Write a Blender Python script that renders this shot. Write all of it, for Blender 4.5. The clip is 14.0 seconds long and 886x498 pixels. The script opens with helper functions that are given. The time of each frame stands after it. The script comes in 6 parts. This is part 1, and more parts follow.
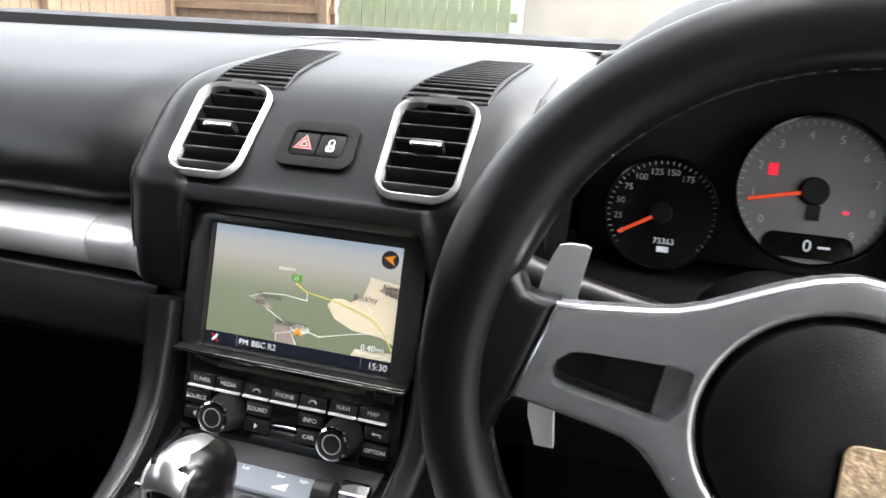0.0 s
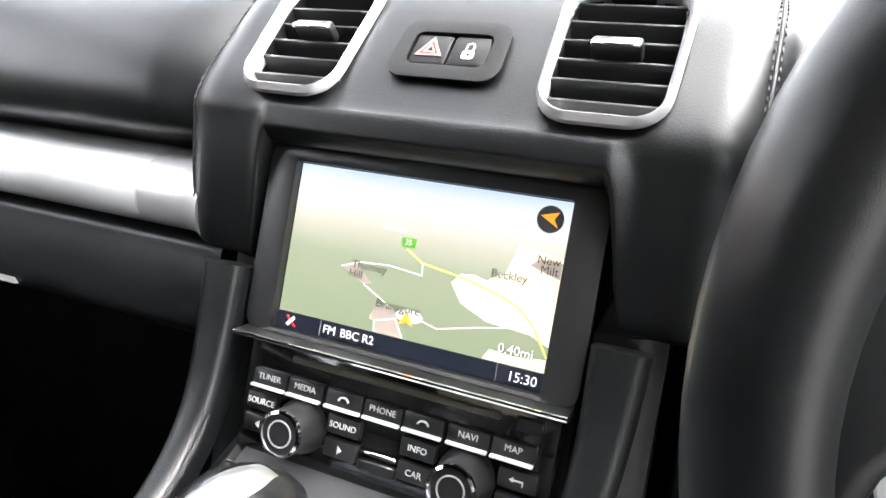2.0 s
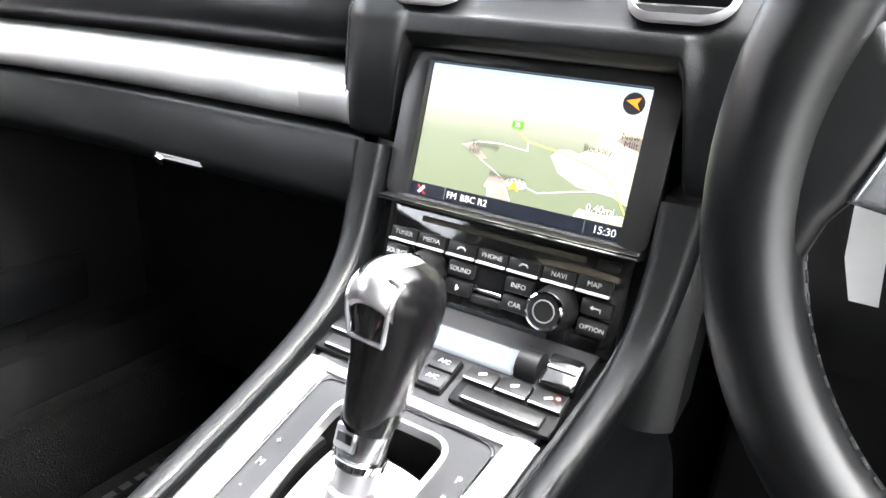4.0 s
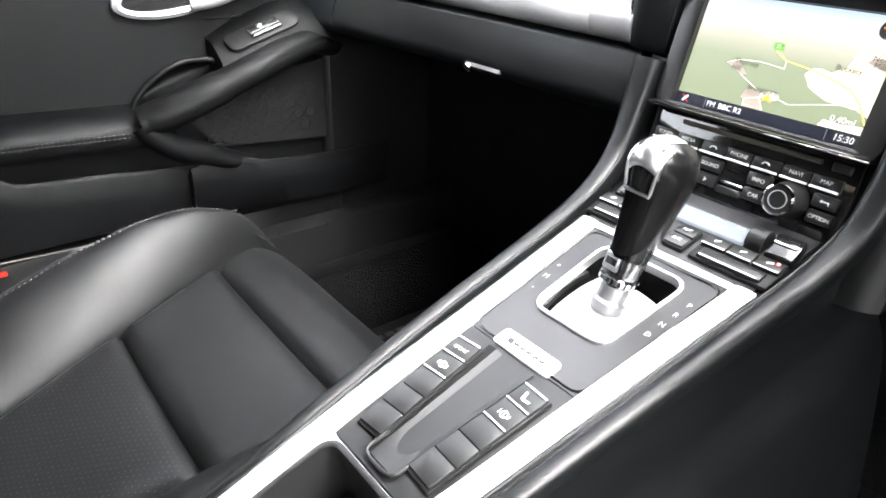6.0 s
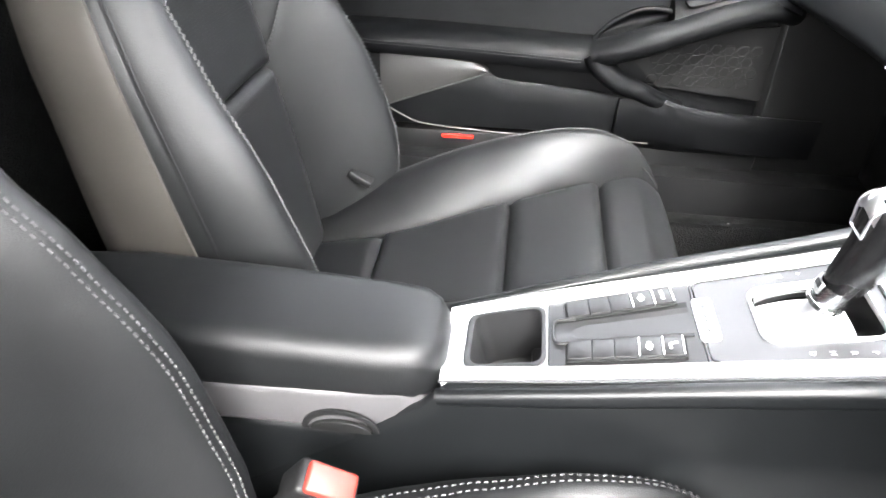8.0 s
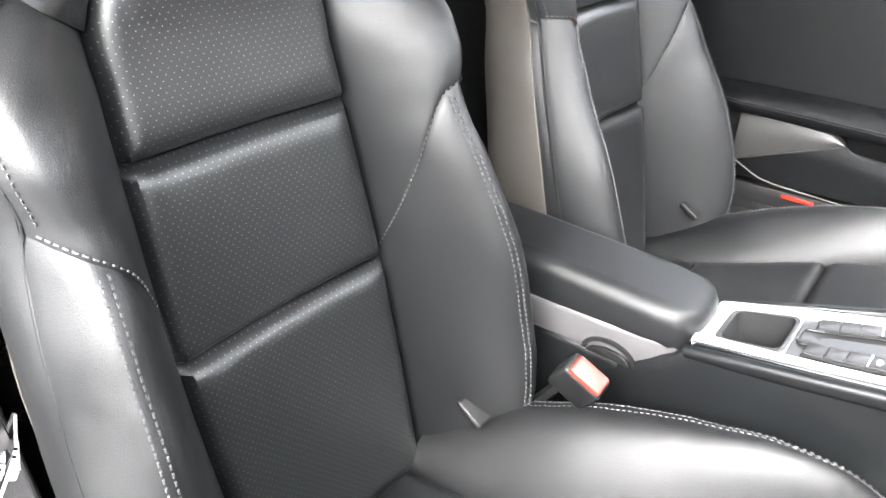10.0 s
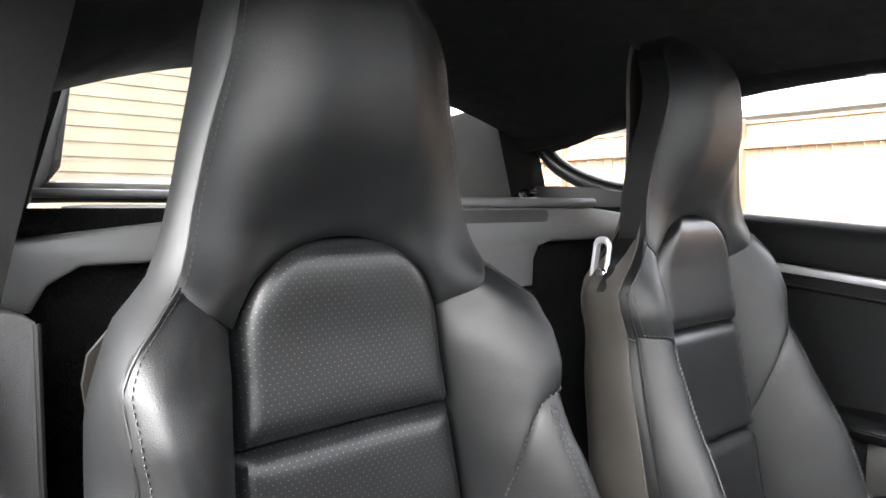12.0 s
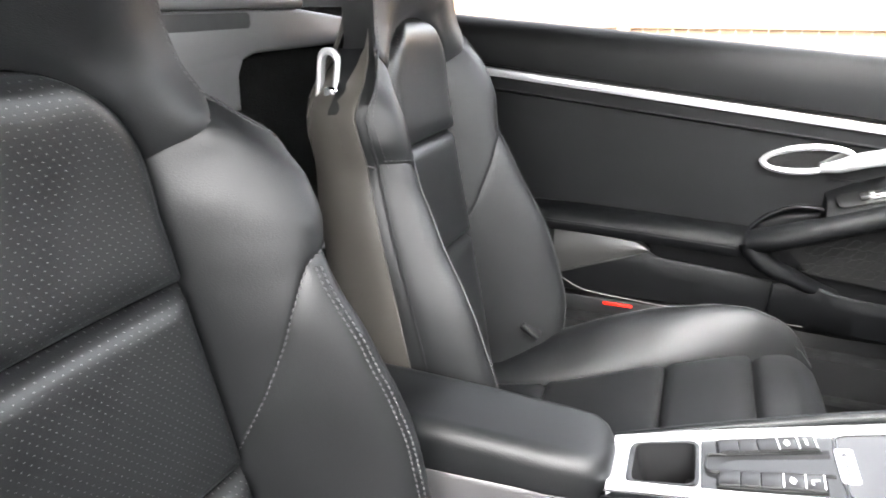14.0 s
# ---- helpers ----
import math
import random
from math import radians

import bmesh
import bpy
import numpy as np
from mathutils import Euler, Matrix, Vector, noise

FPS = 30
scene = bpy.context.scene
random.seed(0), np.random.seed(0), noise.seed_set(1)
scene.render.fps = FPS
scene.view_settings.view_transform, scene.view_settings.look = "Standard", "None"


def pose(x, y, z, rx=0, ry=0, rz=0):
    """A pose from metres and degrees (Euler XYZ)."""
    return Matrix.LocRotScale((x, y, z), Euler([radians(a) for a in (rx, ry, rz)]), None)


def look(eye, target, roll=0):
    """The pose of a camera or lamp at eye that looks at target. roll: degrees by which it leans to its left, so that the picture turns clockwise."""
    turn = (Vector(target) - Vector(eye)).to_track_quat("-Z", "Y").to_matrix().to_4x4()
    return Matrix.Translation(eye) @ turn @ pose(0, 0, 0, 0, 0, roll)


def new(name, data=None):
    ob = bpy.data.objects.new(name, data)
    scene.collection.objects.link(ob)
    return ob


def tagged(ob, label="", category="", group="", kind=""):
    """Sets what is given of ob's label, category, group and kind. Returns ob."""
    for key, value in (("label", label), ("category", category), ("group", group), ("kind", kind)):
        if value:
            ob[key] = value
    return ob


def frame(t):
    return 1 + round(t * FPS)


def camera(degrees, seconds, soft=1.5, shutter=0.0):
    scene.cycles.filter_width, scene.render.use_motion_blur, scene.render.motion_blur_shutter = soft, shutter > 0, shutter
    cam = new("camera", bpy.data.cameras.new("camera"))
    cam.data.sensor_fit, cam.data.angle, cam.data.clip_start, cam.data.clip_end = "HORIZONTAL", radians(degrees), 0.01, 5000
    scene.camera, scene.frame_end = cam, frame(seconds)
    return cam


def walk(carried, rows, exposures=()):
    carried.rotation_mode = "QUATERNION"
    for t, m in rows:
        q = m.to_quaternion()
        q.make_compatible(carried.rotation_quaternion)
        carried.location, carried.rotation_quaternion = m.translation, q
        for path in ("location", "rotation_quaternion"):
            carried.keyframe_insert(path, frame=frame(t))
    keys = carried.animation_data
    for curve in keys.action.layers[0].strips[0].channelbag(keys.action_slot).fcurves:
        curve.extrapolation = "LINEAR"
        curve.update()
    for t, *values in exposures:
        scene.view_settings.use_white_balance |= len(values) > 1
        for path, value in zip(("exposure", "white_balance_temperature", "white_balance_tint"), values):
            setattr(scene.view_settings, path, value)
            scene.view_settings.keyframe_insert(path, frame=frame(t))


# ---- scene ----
cam = camera(67.1, 14.0, shutter=0.15)
PATH = [
    (0, (0.22, 0.369, 0.743), (-0.283, 2.214, 0.155), 3.2),
    (0.5, (0.172, 0.424, 0.713), (-0.51, 2.22, 0.159), 3.7),
    (1, (0.141, 0.475, 0.684), (-0.578, 2.254, 0.123), 3.8),
    (1.5, (0.138, 0.493, 0.678), (-0.592, 2.27, 0.121), 4.0),
    (2, (0.138, 0.489, 0.664), (-0.596, 2.266, 0.115), 4.1),
    (2.2, (0.138, 0.486, 0.657), (-0.598, 2.261, 0.102), 4.0),
    (4.3, (0.191, 0.373, 0.649), (-0.819, 1.927, -0.107), 3.4),
    (4.5, (0.201, 0.359, 0.654), (-0.854, 1.869, -0.127), 3.1),
    (5, (0.22, 0.323, 0.666), (-0.952, 1.704, -0.181), 2.2),
    (5.5, (0.24, 0.288, 0.672), (-1.045, 1.536, -0.218), 2.0),
    (6, (0.251, 0.253, 0.668), (-1.123, 1.364, -0.269), 1.9),
    (6.5, (0.271, 0.233, 0.656), (-1.213, 1.128, -0.343), 1.5),
    (7, (0.312, 0.237, 0.687), (-1.286, 0.802, -0.374), 0.6),
    (7.5, (0.381, 0.327, 0.739), (-1.277, 0.511, -0.363), 0.8),
    (8, (0.445, 0.365, 0.761), (-1.176, 0.169, -0.394), 0.6),
    (8.5, (0.523, 0.392, 0.788), (-0.992, -0.145, -0.402), 0.5),
    (8.7, (0.563, 0.41, 0.8), (-0.905, -0.229, -0.399), 0.4),
    (10.8, (0.68, 0.496, 0.806), (-0.582, -0.836, 0.01), -0.2),
    (11, (0.68, 0.496, 0.811), (-0.601, -0.87, 0.11), 0.4),
    (11.5, (0.688, 0.501, 0.804), (-0.635, -0.966, 0.49), 0.2),
    (12, (0.696, 0.504, 0.8), (-0.621, -0.996, 0.676), -0.1),
    (12.5, (0.692, 0.498, 0.799), (-0.615, -1.009, 0.66), -0.3),
    (13, (0.68, 0.457, 0.808), (-0.637, -1.016, 0.494), -0.5),
    (13.5, (0.66, 0.4, 0.815), (-0.895, -0.747, 0.298), -0.3),
    (14, (0.627, 0.354, 0.812), (-1.129, -0.3, 0.112), -0.1),
]
EXPOSURES = [(0, 2.3), (0.6, 3.3), (2.0, 3.35), (4.5, 3.65), (5.0, 3.05), (5.5, 3.1), (6.5, 3.75), (7.0, 3.15), (7.5, 4.1), (8.0, 4.3), (8.5, 4.55), (11.0, 4.15), (11.7, 3.5), (12.5, 3.35), (13.0, 3.7), (13.5, 3.9), (14, 3.8)]
walk(cam, [(t, look(eye, target, roll)) for t, eye, target, roll in PATH], exposures=EXPOSURES)

# ---- daylight under a bright overcast sky ----
world = bpy.data.worlds.new("overcast_sky")
scene.world = world
world.use_nodes = True
wn = world.node_tree
wn.nodes.clear()
w_out = wn.nodes.new("ShaderNodeOutputWorld")
w_bg = wn.nodes.new("ShaderNodeBackground")
w_sky = wn.nodes.new("ShaderNodeTexSky")
w_sky.sky_type, w_sky.sun_disc = "NISHITA", False
w_sky.sun_elevation, w_sky.sun_rotation = radians(51), radians(78)
w_sky.dust_density, w_sky.air_density = 4.0, 1.0
w_hsv = wn.nodes.new("ShaderNodeHueSaturation")
w_hsv.inputs["Saturation"].default_value, w_hsv.inputs["Value"].default_value = 0.20, 2.1
w_bg.inputs["Strength"].default_value = 0.14
wn.links.new(w_sky.outputs[0], w_hsv.inputs["Color"])
wn.links.new(w_hsv.outputs[0], w_bg.inputs["Color"])
wn.links.new(w_bg.outputs[0], w_out.inputs["Surface"])
sun = new("sun", bpy.data.lights.new("sun", "SUN"))
sun.data.energy, sun.data.angle, sun.data.color = 2.0, radians(100), (1.0, 0.985, 0.96)
sun.matrix_world = look((3.2, 0.7, 4.0), (0, 0, 0))

# ---- materials ----
def node_mat(name):
    m = bpy.data.materials.new(name)
    m.use_nodes = True
    nt = m.node_tree
    return m, nt, nt.nodes["Principled BSDF"]


def surface(name, col, rough=0.5, metal=0.0, var=0.25, scale=18.0, bump=0.15, fine=900.0, rvar=0.1, coat=0.0, spec=0.5, dist=0.0006, crease=0.0):
    """A plain surface with large stains, fine grain, and gloss that wanders a little."""
    m, nt, b = node_mat(name)
    N, L = nt.nodes, nt.links
    tc = N.new("ShaderNodeTexCoord")
    big = N.new("ShaderNodeTexNoise")
    big.inputs["Scale"].default_value, big.inputs["Detail"].default_value = scale, 4
    L.new(tc.outputs["Object"], big.inputs["Vector"])
    ramp = N.new("ShaderNodeMapRange")
    ramp.inputs["From Min"].default_value, ramp.inputs["From Max"].default_value = 0.3, 0.7
    ramp.inputs["To Min"].default_value, ramp.inputs["To Max"].default_value = 1 - var, 1 + var
    L.new(big.outputs["Fac"], ramp.inputs["Value"])
    mul = N.new("ShaderNodeVectorMath")
    mul.operation = "SCALE"
    mul.inputs[0].default_value = col
    L.new(ramp.outputs[0], mul.inputs["Scale"])
    L.new(mul.outputs[0], b.inputs["Base Color"])
    rr = N.new("ShaderNodeMapRange")
    rr.inputs["From Min"].default_value, rr.inputs["From Max"].default_value = 0.3, 0.7
    rr.inputs["To Min"].default_value, rr.inputs["To Max"].default_value = max(0.02, rough - rvar), min(1, rough + rvar)
    L.new(big.outputs["Fac"], rr.inputs["Value"])
    L.new(rr.outputs[0], b.inputs["Roughness"])
    b.inputs["Metallic"].default_value = metal
    b.inputs["Coat Weight"].default_value = coat
    b.inputs["Specular IOR Level"].default_value = spec
    if bump:
        f = N.new("ShaderNodeTexVoronoi")
        f.inputs["Scale"].default_value = fine
        L.new(tc.outputs["Object"], f.inputs["Vector"])
        bp = N.new("ShaderNodeBump")
        bp.inputs["Strength"].default_value, bp.inputs["Distance"].default_value = bump, dist
        L.new(f.outputs["Distance"], bp.inputs["Height"])
        L.new(bp.outputs[0], b.inputs["Normal"])
        if crease:
            wv = N.new("ShaderNodeTexNoise")
            wv.inputs["Scale"].default_value, wv.inputs["Detail"].default_value = 34.0, 3
            wv.inputs["Distortion"].default_value = 0.8
            L.new(tc.outputs["Object"], wv.inputs["Vector"])
            b2 = N.new("ShaderNodeBump")
            b2.inputs["Strength"].default_value, b2.inputs["Distance"].default_value = crease, 0.006
            L.new(wv.outputs["Fac"], b2.inputs["Height"])
            L.new(bp.outputs[0], b2.inputs["Normal"])
            L.new(b2.outputs[0], b.inputs["Normal"])
    return m


def perforated(name, col, axes, pitch=0.0076):
    """Leather with staggered rows of small punched holes; axes: the two directions of the sheet."""
    m, nt, b = node_mat(name)
    N, L = nt.nodes, nt.links
    tc = N.new("ShaderNodeTexCoord")
    sx = N.new("ShaderNodeSeparateXYZ")
    L.new(tc.outputs["Object"], sx.inputs[0])

    def math_node(op, a, b_=None, c=None):
        n = N.new("ShaderNodeMath")
        n.operation = op
        for i, v in enumerate((a, b_, c)):
            if v is None:
                continue
            if isinstance(v, (int, float)):
                n.inputs[i].default_value = v
            else:
                L.new(v, n.inputs[i])
        return n.outputs[0]
    u = math_node("DIVIDE", sx.outputs[axes[0]], pitch)
    v = math_node("DIVIDE", sx.outputs[axes[1]], pitch * 0.6)
    row = math_node("FLOOR", v)
    odd = math_node("MODULO", math_node("ABSOLUTE", row), 2.0)
    uu = math_node("SUBTRACT", math_node("FRACT", math_node("ADD", u, math_node("MULTIPLY", odd, 0.5))), 0.5)
    vv = math_node("MULTIPLY", math_node("SUBTRACT", math_node("FRACT", v), 0.5), 0.6)
    r = math_node("SQRT", math_node("ADD", math_node("POWER", uu, 2.0), math_node("POWER", vv, 2.0)))
    hole = math_node("LESS_THAN", r, 0.072)
    big = N.new("ShaderNodeTexNoise")
    big.inputs["Scale"].default_value = 14
    L.new(tc.outputs["Object"], big.inputs["Vector"])
    mix = N.new("ShaderNodeMix")
    mix.data_type = "RGBA"
    mix.inputs[6].default_value = (*col, 1)
    mix.inputs[7].default_value = (0.065, 0.065, 0.065, 1)
    L.new(hole, mix.inputs[0])
    L.new(mix.outputs[2], b.inputs["Base Color"])
    b.inputs["Specular IOR Level"].default_value = 0.38
    rr = N.new("ShaderNodeMapRange")
    rr.inputs["To Min"].default_value, rr.inputs["To Max"].default_value = 0.34, 0.44
    L.new(big.outputs["Fac"], rr.inputs["Value"])
    L.new(rr.outputs[0], b.inputs["Roughness"])
    grain = N.new("ShaderNodeTexVoronoi")
    grain.inputs["Scale"].default_value = 900
    L.new(tc.outputs["Object"], grain.inputs["Vector"])
    h = math_node("SUBTRACT", math_node("MULTIPLY", grain.outputs["Distance"], 0.25), hole)
    bp = N.new("ShaderNodeBump")
    bp.inputs["Strength"].default_value, bp.inputs["Distance"].default_value = 0.35, 0.0008
    L.new(h, bp.inputs["Height"])
    L.new(bp.outputs[0], b.inputs["Normal"])
    return m


def glowing(name, col, strength):
    m, nt, b = node_mat(name)
    b.inputs["Base Color"].default_value = (*[c * 0.5 for c in col], 1)
    b.inputs["Emission Color"].default_value = (*col, 1)
    b.inputs["Emission Strength"].default_value = strength
    b.inputs["Roughness"].default_value = 0.35
    return m


def clear_glass(name, col=(1, 1, 1), rough=0.0, ior=1.45):
    m, nt, b = node_mat(name)
    b.inputs["Base Color"].default_value = (*col, 1)
    b.inputs["Transmission Weight"].default_value = 1.0
    b.inputs["Roughness"].default_value, b.inputs["IOR"].default_value = rough, ior
    return m


SCREEN_GLOW = 0.105
LEATHER = surface("black_leather", (0.0018, 0.0020, 0.0023), 0.49, var=0.2, scale=9, bump=0.22, fine=900, rvar=0.03, spec=0.32, crease=0.03)
LEATHER_SOFT = surface("soft_touch_leather", (0.0022, 0.0025, 0.0028), 0.38, var=0.15, scale=7, bump=0.12, fine=1200, rvar=0.02, spec=0.30)
# matt, darker copy of the soft leather; the far door's shade is in its colour
DOOR_LEATHER = surface("matt_shaded_door_leather", (0.0010, 0.0011, 0.0013), 0.52, var=0.15, scale=7, bump=0.16, fine=1100, rvar=0.02, spec=0.11)
PERF_BACK = perforated("perforated_leather_back", (0.0026, 0.0028, 0.0031), (0, 2))
PERF_SEAT = perforated("perforated_leather_seat", (0.0026, 0.0028, 0.0031), (0, 1))
WHEEL_LEATHER = surface("wheel_leather", (0.0025, 0.0027, 0.0030), 0.33, var=0.15, scale=12, bump=0.05, fine=2200, rvar=0.02, spec=0.30)
PLASTIC = surface("black_plastic", (0.0032, 0.0032, 0.0034), 0.5, var=0.15, bump=0.2, fine=1500, spec=0.24)
PLASTIC_SATIN = surface("satin_black_plastic", (0.006, 0.006, 0.0063), 0.36, var=0.1, bump=0.05, fine=2000, rvar=0.04)
GLOSS_BLACK = surface("gloss_black_plastic", (0.005, 0.005, 0.005), 0.12, var=0.1, bump=0, rvar=0.05, coat=0.5)
DARK_GREY = surface("dark_grey_panel", (0.020, 0.020, 0.0215), 0.38, var=0.1, bump=0.08, fine=2500, rvar=0.04)
SHELL = surface("taupe_seat_shell", (0.036, 0.033, 0.029), 0.42, var=0.12, scale=6, bump=0.1, fine=1600)
SILVER = surface("satin_silver", (0.58, 0.58, 0.59), 0.34, metal=0.85, var=0.06, bump=0.03, fine=3000, rvar=0.04)
ALU = surface("brushed_aluminium", (0.66, 0.67, 0.68), 0.36, metal=0.7, var=0.08, bump=0.05, fine=2600, rvar=0.08)
PALE_LID = surface("grey_lid", (0.014, 0.0135, 0.013), 0.42, var=0.1, bump=0.08, fine=1800)
SPOKE = surface("spoke_silver", (0.50, 0.51, 0.53), 0.25, metal=0.88, var=0.05, bump=0.02, fine=3000, rvar=0.05)
KNOB = surface("knob_leather", (0.0024, 0.0024, 0.0026), 0.24, var=0.1, bump=0.04, fine=2500, rvar=0.01, spec=0.28)
MOULD = surface("satin_grey_moulding", (0.034, 0.033, 0.034), 0.40, var=0.12, scale=8, bump=0.1, fine=1500, rvar=0.05)
SHELF_GREY = surface("pale_grey_moulding", (0.075, 0.075, 0.076), 0.42, var=0.12, scale=8, bump=0.1, fine=1500, rvar=0.03)
STRIP = surface("dull_silver_strip", (0.34, 0.34, 0.35), 0.33, metal=0.85, var=0.06, bump=0.03, fine=3000, rvar=0.04)
SMOKED = surface("smoked_chrome", (0.32, 0.32, 0.33), 0.14, metal=1.0, var=0.05, bump=0, rvar=0.02)
KNOB_CHROME = surface("satin_chrome_cap", (0.60, 0.60, 0.61), 0.30, metal=1.0, var=0.05, bump=0, rvar=0.02)
CHROME = surface("chrome", (0.80, 0.80, 0.81), 0.07, metal=1.0, var=0.03, bump=0, rvar=0.03)
CARPET = surface("black_carpet", (0.0018, 0.0018, 0.0018), 0.95, var=0.4, scale=60, bump=0.9, fine=420, dist=0.003, spec=0.15)
ALCANTARA = surface("dark_cloth", (0.012, 0.012, 0.0125), 0.85, var=0.2, scale=40, bump=0.6, fine=900, spec=0.2)
LINING = surface("black_roof_lining", (0.0045, 0.0045, 0.0045), 0.9, var=0.2, scale=30, bump=0.3, fine=700, spec=0.12)
SWITCH = surface("matt_black_switch", (0.004, 0.004, 0.004), 0.45, var=0.1, bump=0, rvar=0.03, spec=0.15)
RUBBER = surface("black_rubber", (0.012, 0.012, 0.012), 0.6, var=0.2, bump=0.1)
THREAD = surface("grey_thread", (0.022, 0.022, 0.023), 0.7, var=0.1, bump=0)
THREAD_DARK = surface("dark_thread", (0.010, 0.010, 0.011), 0.6, var=0.1, bump=0)
RED_SOFT = surface("faded_red_plastic", (0.15, 0.014, 0.009), 0.4, var=0.08, bump=0)
INK = surface("white_print", (0.50, 0.50, 0.49), 0.5, var=0.04, bump=0)
INK_DIM = surface("dim_print", (0.22, 0.22, 0.22), 0.5, var=0.04, bump=0)
WEBBING = surface("belt_webbing", (0.03, 0.03, 0.031), 0.7, var=0.2, scale=30, bump=0.6, fine=700, dist=0.0012)
GLASS = clear_glass("clear_plastic", (0.95, 0.96, 0.96), 0.03, 1.45)
KEY_BAR = surface("silver_paint", (0.62, 0.62, 0.63), 0.35, metal=0.25, var=0.04, bump=0)
SATIN_WHITE = surface("pale_satin_plate", (0.70, 0.70, 0.70), 0.32, metal=0.5, var=0.05, bump=0.02)

# ---- builders ----
def part(name, bm, material, parent=None, label="", sharp=38, kind=""):
    bmesh.ops.recalc_face_normals(bm, faces=bm.faces)
    me = bpy.data.meshes.new(name)
    bm.to_mesh(me)
    bm.free()
    me.polygons.foreach_set("use_smooth", [True] * len(me.polygons))
    me.set_sharp_from_angle(angle=radians(sharp))
    me.materials.append(material)
    ob = new(name, me)
    ob.parent = parent
    return tagged(ob, label, kind=kind)


def thing(name, m, label, category, group="", kind=""):
    ob = new(name)
    ob.empty_display_size = 0.05
    ob.matrix_world = m
    return tagged(ob, label, category, group, kind)


def add_box(bm, c, s, bevel=0.0, seg=2, m=None):
    """A box of size s round c, with rounded edges, added to bm."""
    r = bmesh.ops.create_cube(bm, size=1.0)
    vs = r["verts"]
    bmesh.ops.scale(bm, vec=s, verts=vs)
    if bevel:
        es = list({e for v in vs for e in v.link_edges})
        r = bmesh.ops.bevel(bm, geom=es, offset=bevel, segments=seg, profile=0.5, affect="EDGES")
        vs = list({v for f in r["faces"] for v in f.verts} | {v for v in vs if v.is_valid})
        seen, stack = set(vs), list(vs)
        while stack:
            v = stack.pop()
            for e in v.link_edges:
                o = e.other_vert(v)
                if o not in seen:
                    seen.add(o)
                    stack.append(o)
        vs = list(seen)
    mm = Matrix.Translation(c) @ (m or Matrix())
    bmesh.ops.transform(bm, matrix=mm, verts=vs)
    return bm


def box(c, s, bevel=0.0, seg=2, m=None):
    return add_box(bmesh.new(), c, s, bevel, seg, m)


def loft(rings, caps=True, wrap=False, open_ring=False):
    """A skin over rings of equally many points."""
    bm = bmesh.new()
    vs = [[bm.verts.new(p) for p in r] for r in rings]
    n = len(rings[0])
    pairs = list(zip(vs, vs[1:])) + ([(vs[-1], vs[0])] if wrap else [])
    for a, b in pairs:
        for i in range(n - 1 if open_ring else n):
            j = (i + 1) % n
            try:
                bm.faces.new((a[i], a[j], b[j], b[i]))
            except ValueError:
                pass
    if caps and not wrap:
        bm.faces.new(vs[0])
        bm.faces.new(vs[-1][::-1])
    return bm


def sheet(f, nu, nv, back):
    """A closed pad: the sheet f(u, v) with u and v from 0 to 1, and the same sheet moved by back."""
    bm = bmesh.new()
    back = Vector(back)
    top = [[bm.verts.new(f(i / nu, j / nv)) for i in range(nu + 1)] for j in range(nv + 1)]
    low = [[bm.verts.new(v.co + back) for v in r] for r in top]
    for j in range(nv):
        for i in range(nu):
            bm.faces.new((top[j][i], top[j][i + 1], top[j + 1][i + 1], top[j + 1][i]))
            bm.faces.new((low[j][i], low[j + 1][i], low[j + 1][i + 1], low[j][i + 1]))
    for j in range(nv):
        bm.faces.new((top[j][0], top[j + 1][0], low[j + 1][0], low[j][0]))
        bm.faces.new((top[j][nu], low[j][nu], low[j + 1][nu], top[j + 1][nu]))
    for i in range(nu):
        bm.faces.new((top[0][i], low[0][i], low[0][i + 1], top[0][i + 1]))
        bm.faces.new((top[nv][i], top[nv][i + 1], low[nv][i + 1], low[nv][i]))
    return bm


def lerp(keys, t):
    """Smooth value at t between keys of (place, value), with no overshoot."""
    if t <= keys[0][0]:
        return keys[0][1]
    if t >= keys[-1][0]:
        return keys[-1][1]
    n = len(keys)
    for i in range(n - 1):
        a, x = keys[i]
        b, y = keys[i + 1]
        if t <= b:
            h, d = b - a, (y - x) / (b - a)
            def slope(k):
                if k == 0 or k == n - 1:
                    return d
                d0 = (keys[k][1] - keys[k - 1][1]) / (keys[k][0] - keys[k - 1][0])
                d1 = (keys[k + 1][1] - keys[k][1]) / (keys[k + 1][0] - keys[k][0])
                return 0.0 if d0 * d1 <= 0 else 2 * d0 * d1 / (d0 + d1)
            p, q, s = slope(i), slope(i + 1), (t - a) / h
            return x * (2 * s ** 3 - 3 * s * s + 1) + h * p * (s ** 3 - 2 * s * s + s) + y * (3 * s * s - 2 * s ** 3) + h * q * (s ** 3 - s * s)
    return keys[-1][1]


def curve_points(pts, per=8, closed=False):
    """A smooth line through points."""
    P = [Vector(p) for p in pts]
    n = len(P)
    out = []
    for i in range(n if closed else n - 1):
        if closed:
            a, b, c, d = P[i - 1], P[i], P[(i + 1) % n], P[(i + 2) % n]
        else:
            b, c = P[i], P[i + 1]
            a = P[i - 1] if i else b * 2 - c
            d = P[i + 2] if i + 2 < n else c * 2 - b
        for k in range(per):
            t = k / per
            out.append(0.5 * ((2 * b) + (c - a) * t + (2 * a - 5 * b + 4 * c - d) * t * t + (3 * b - a - 3 * c + d) * t ** 3))
    if not closed:
        out.append(P[-1])
    return out


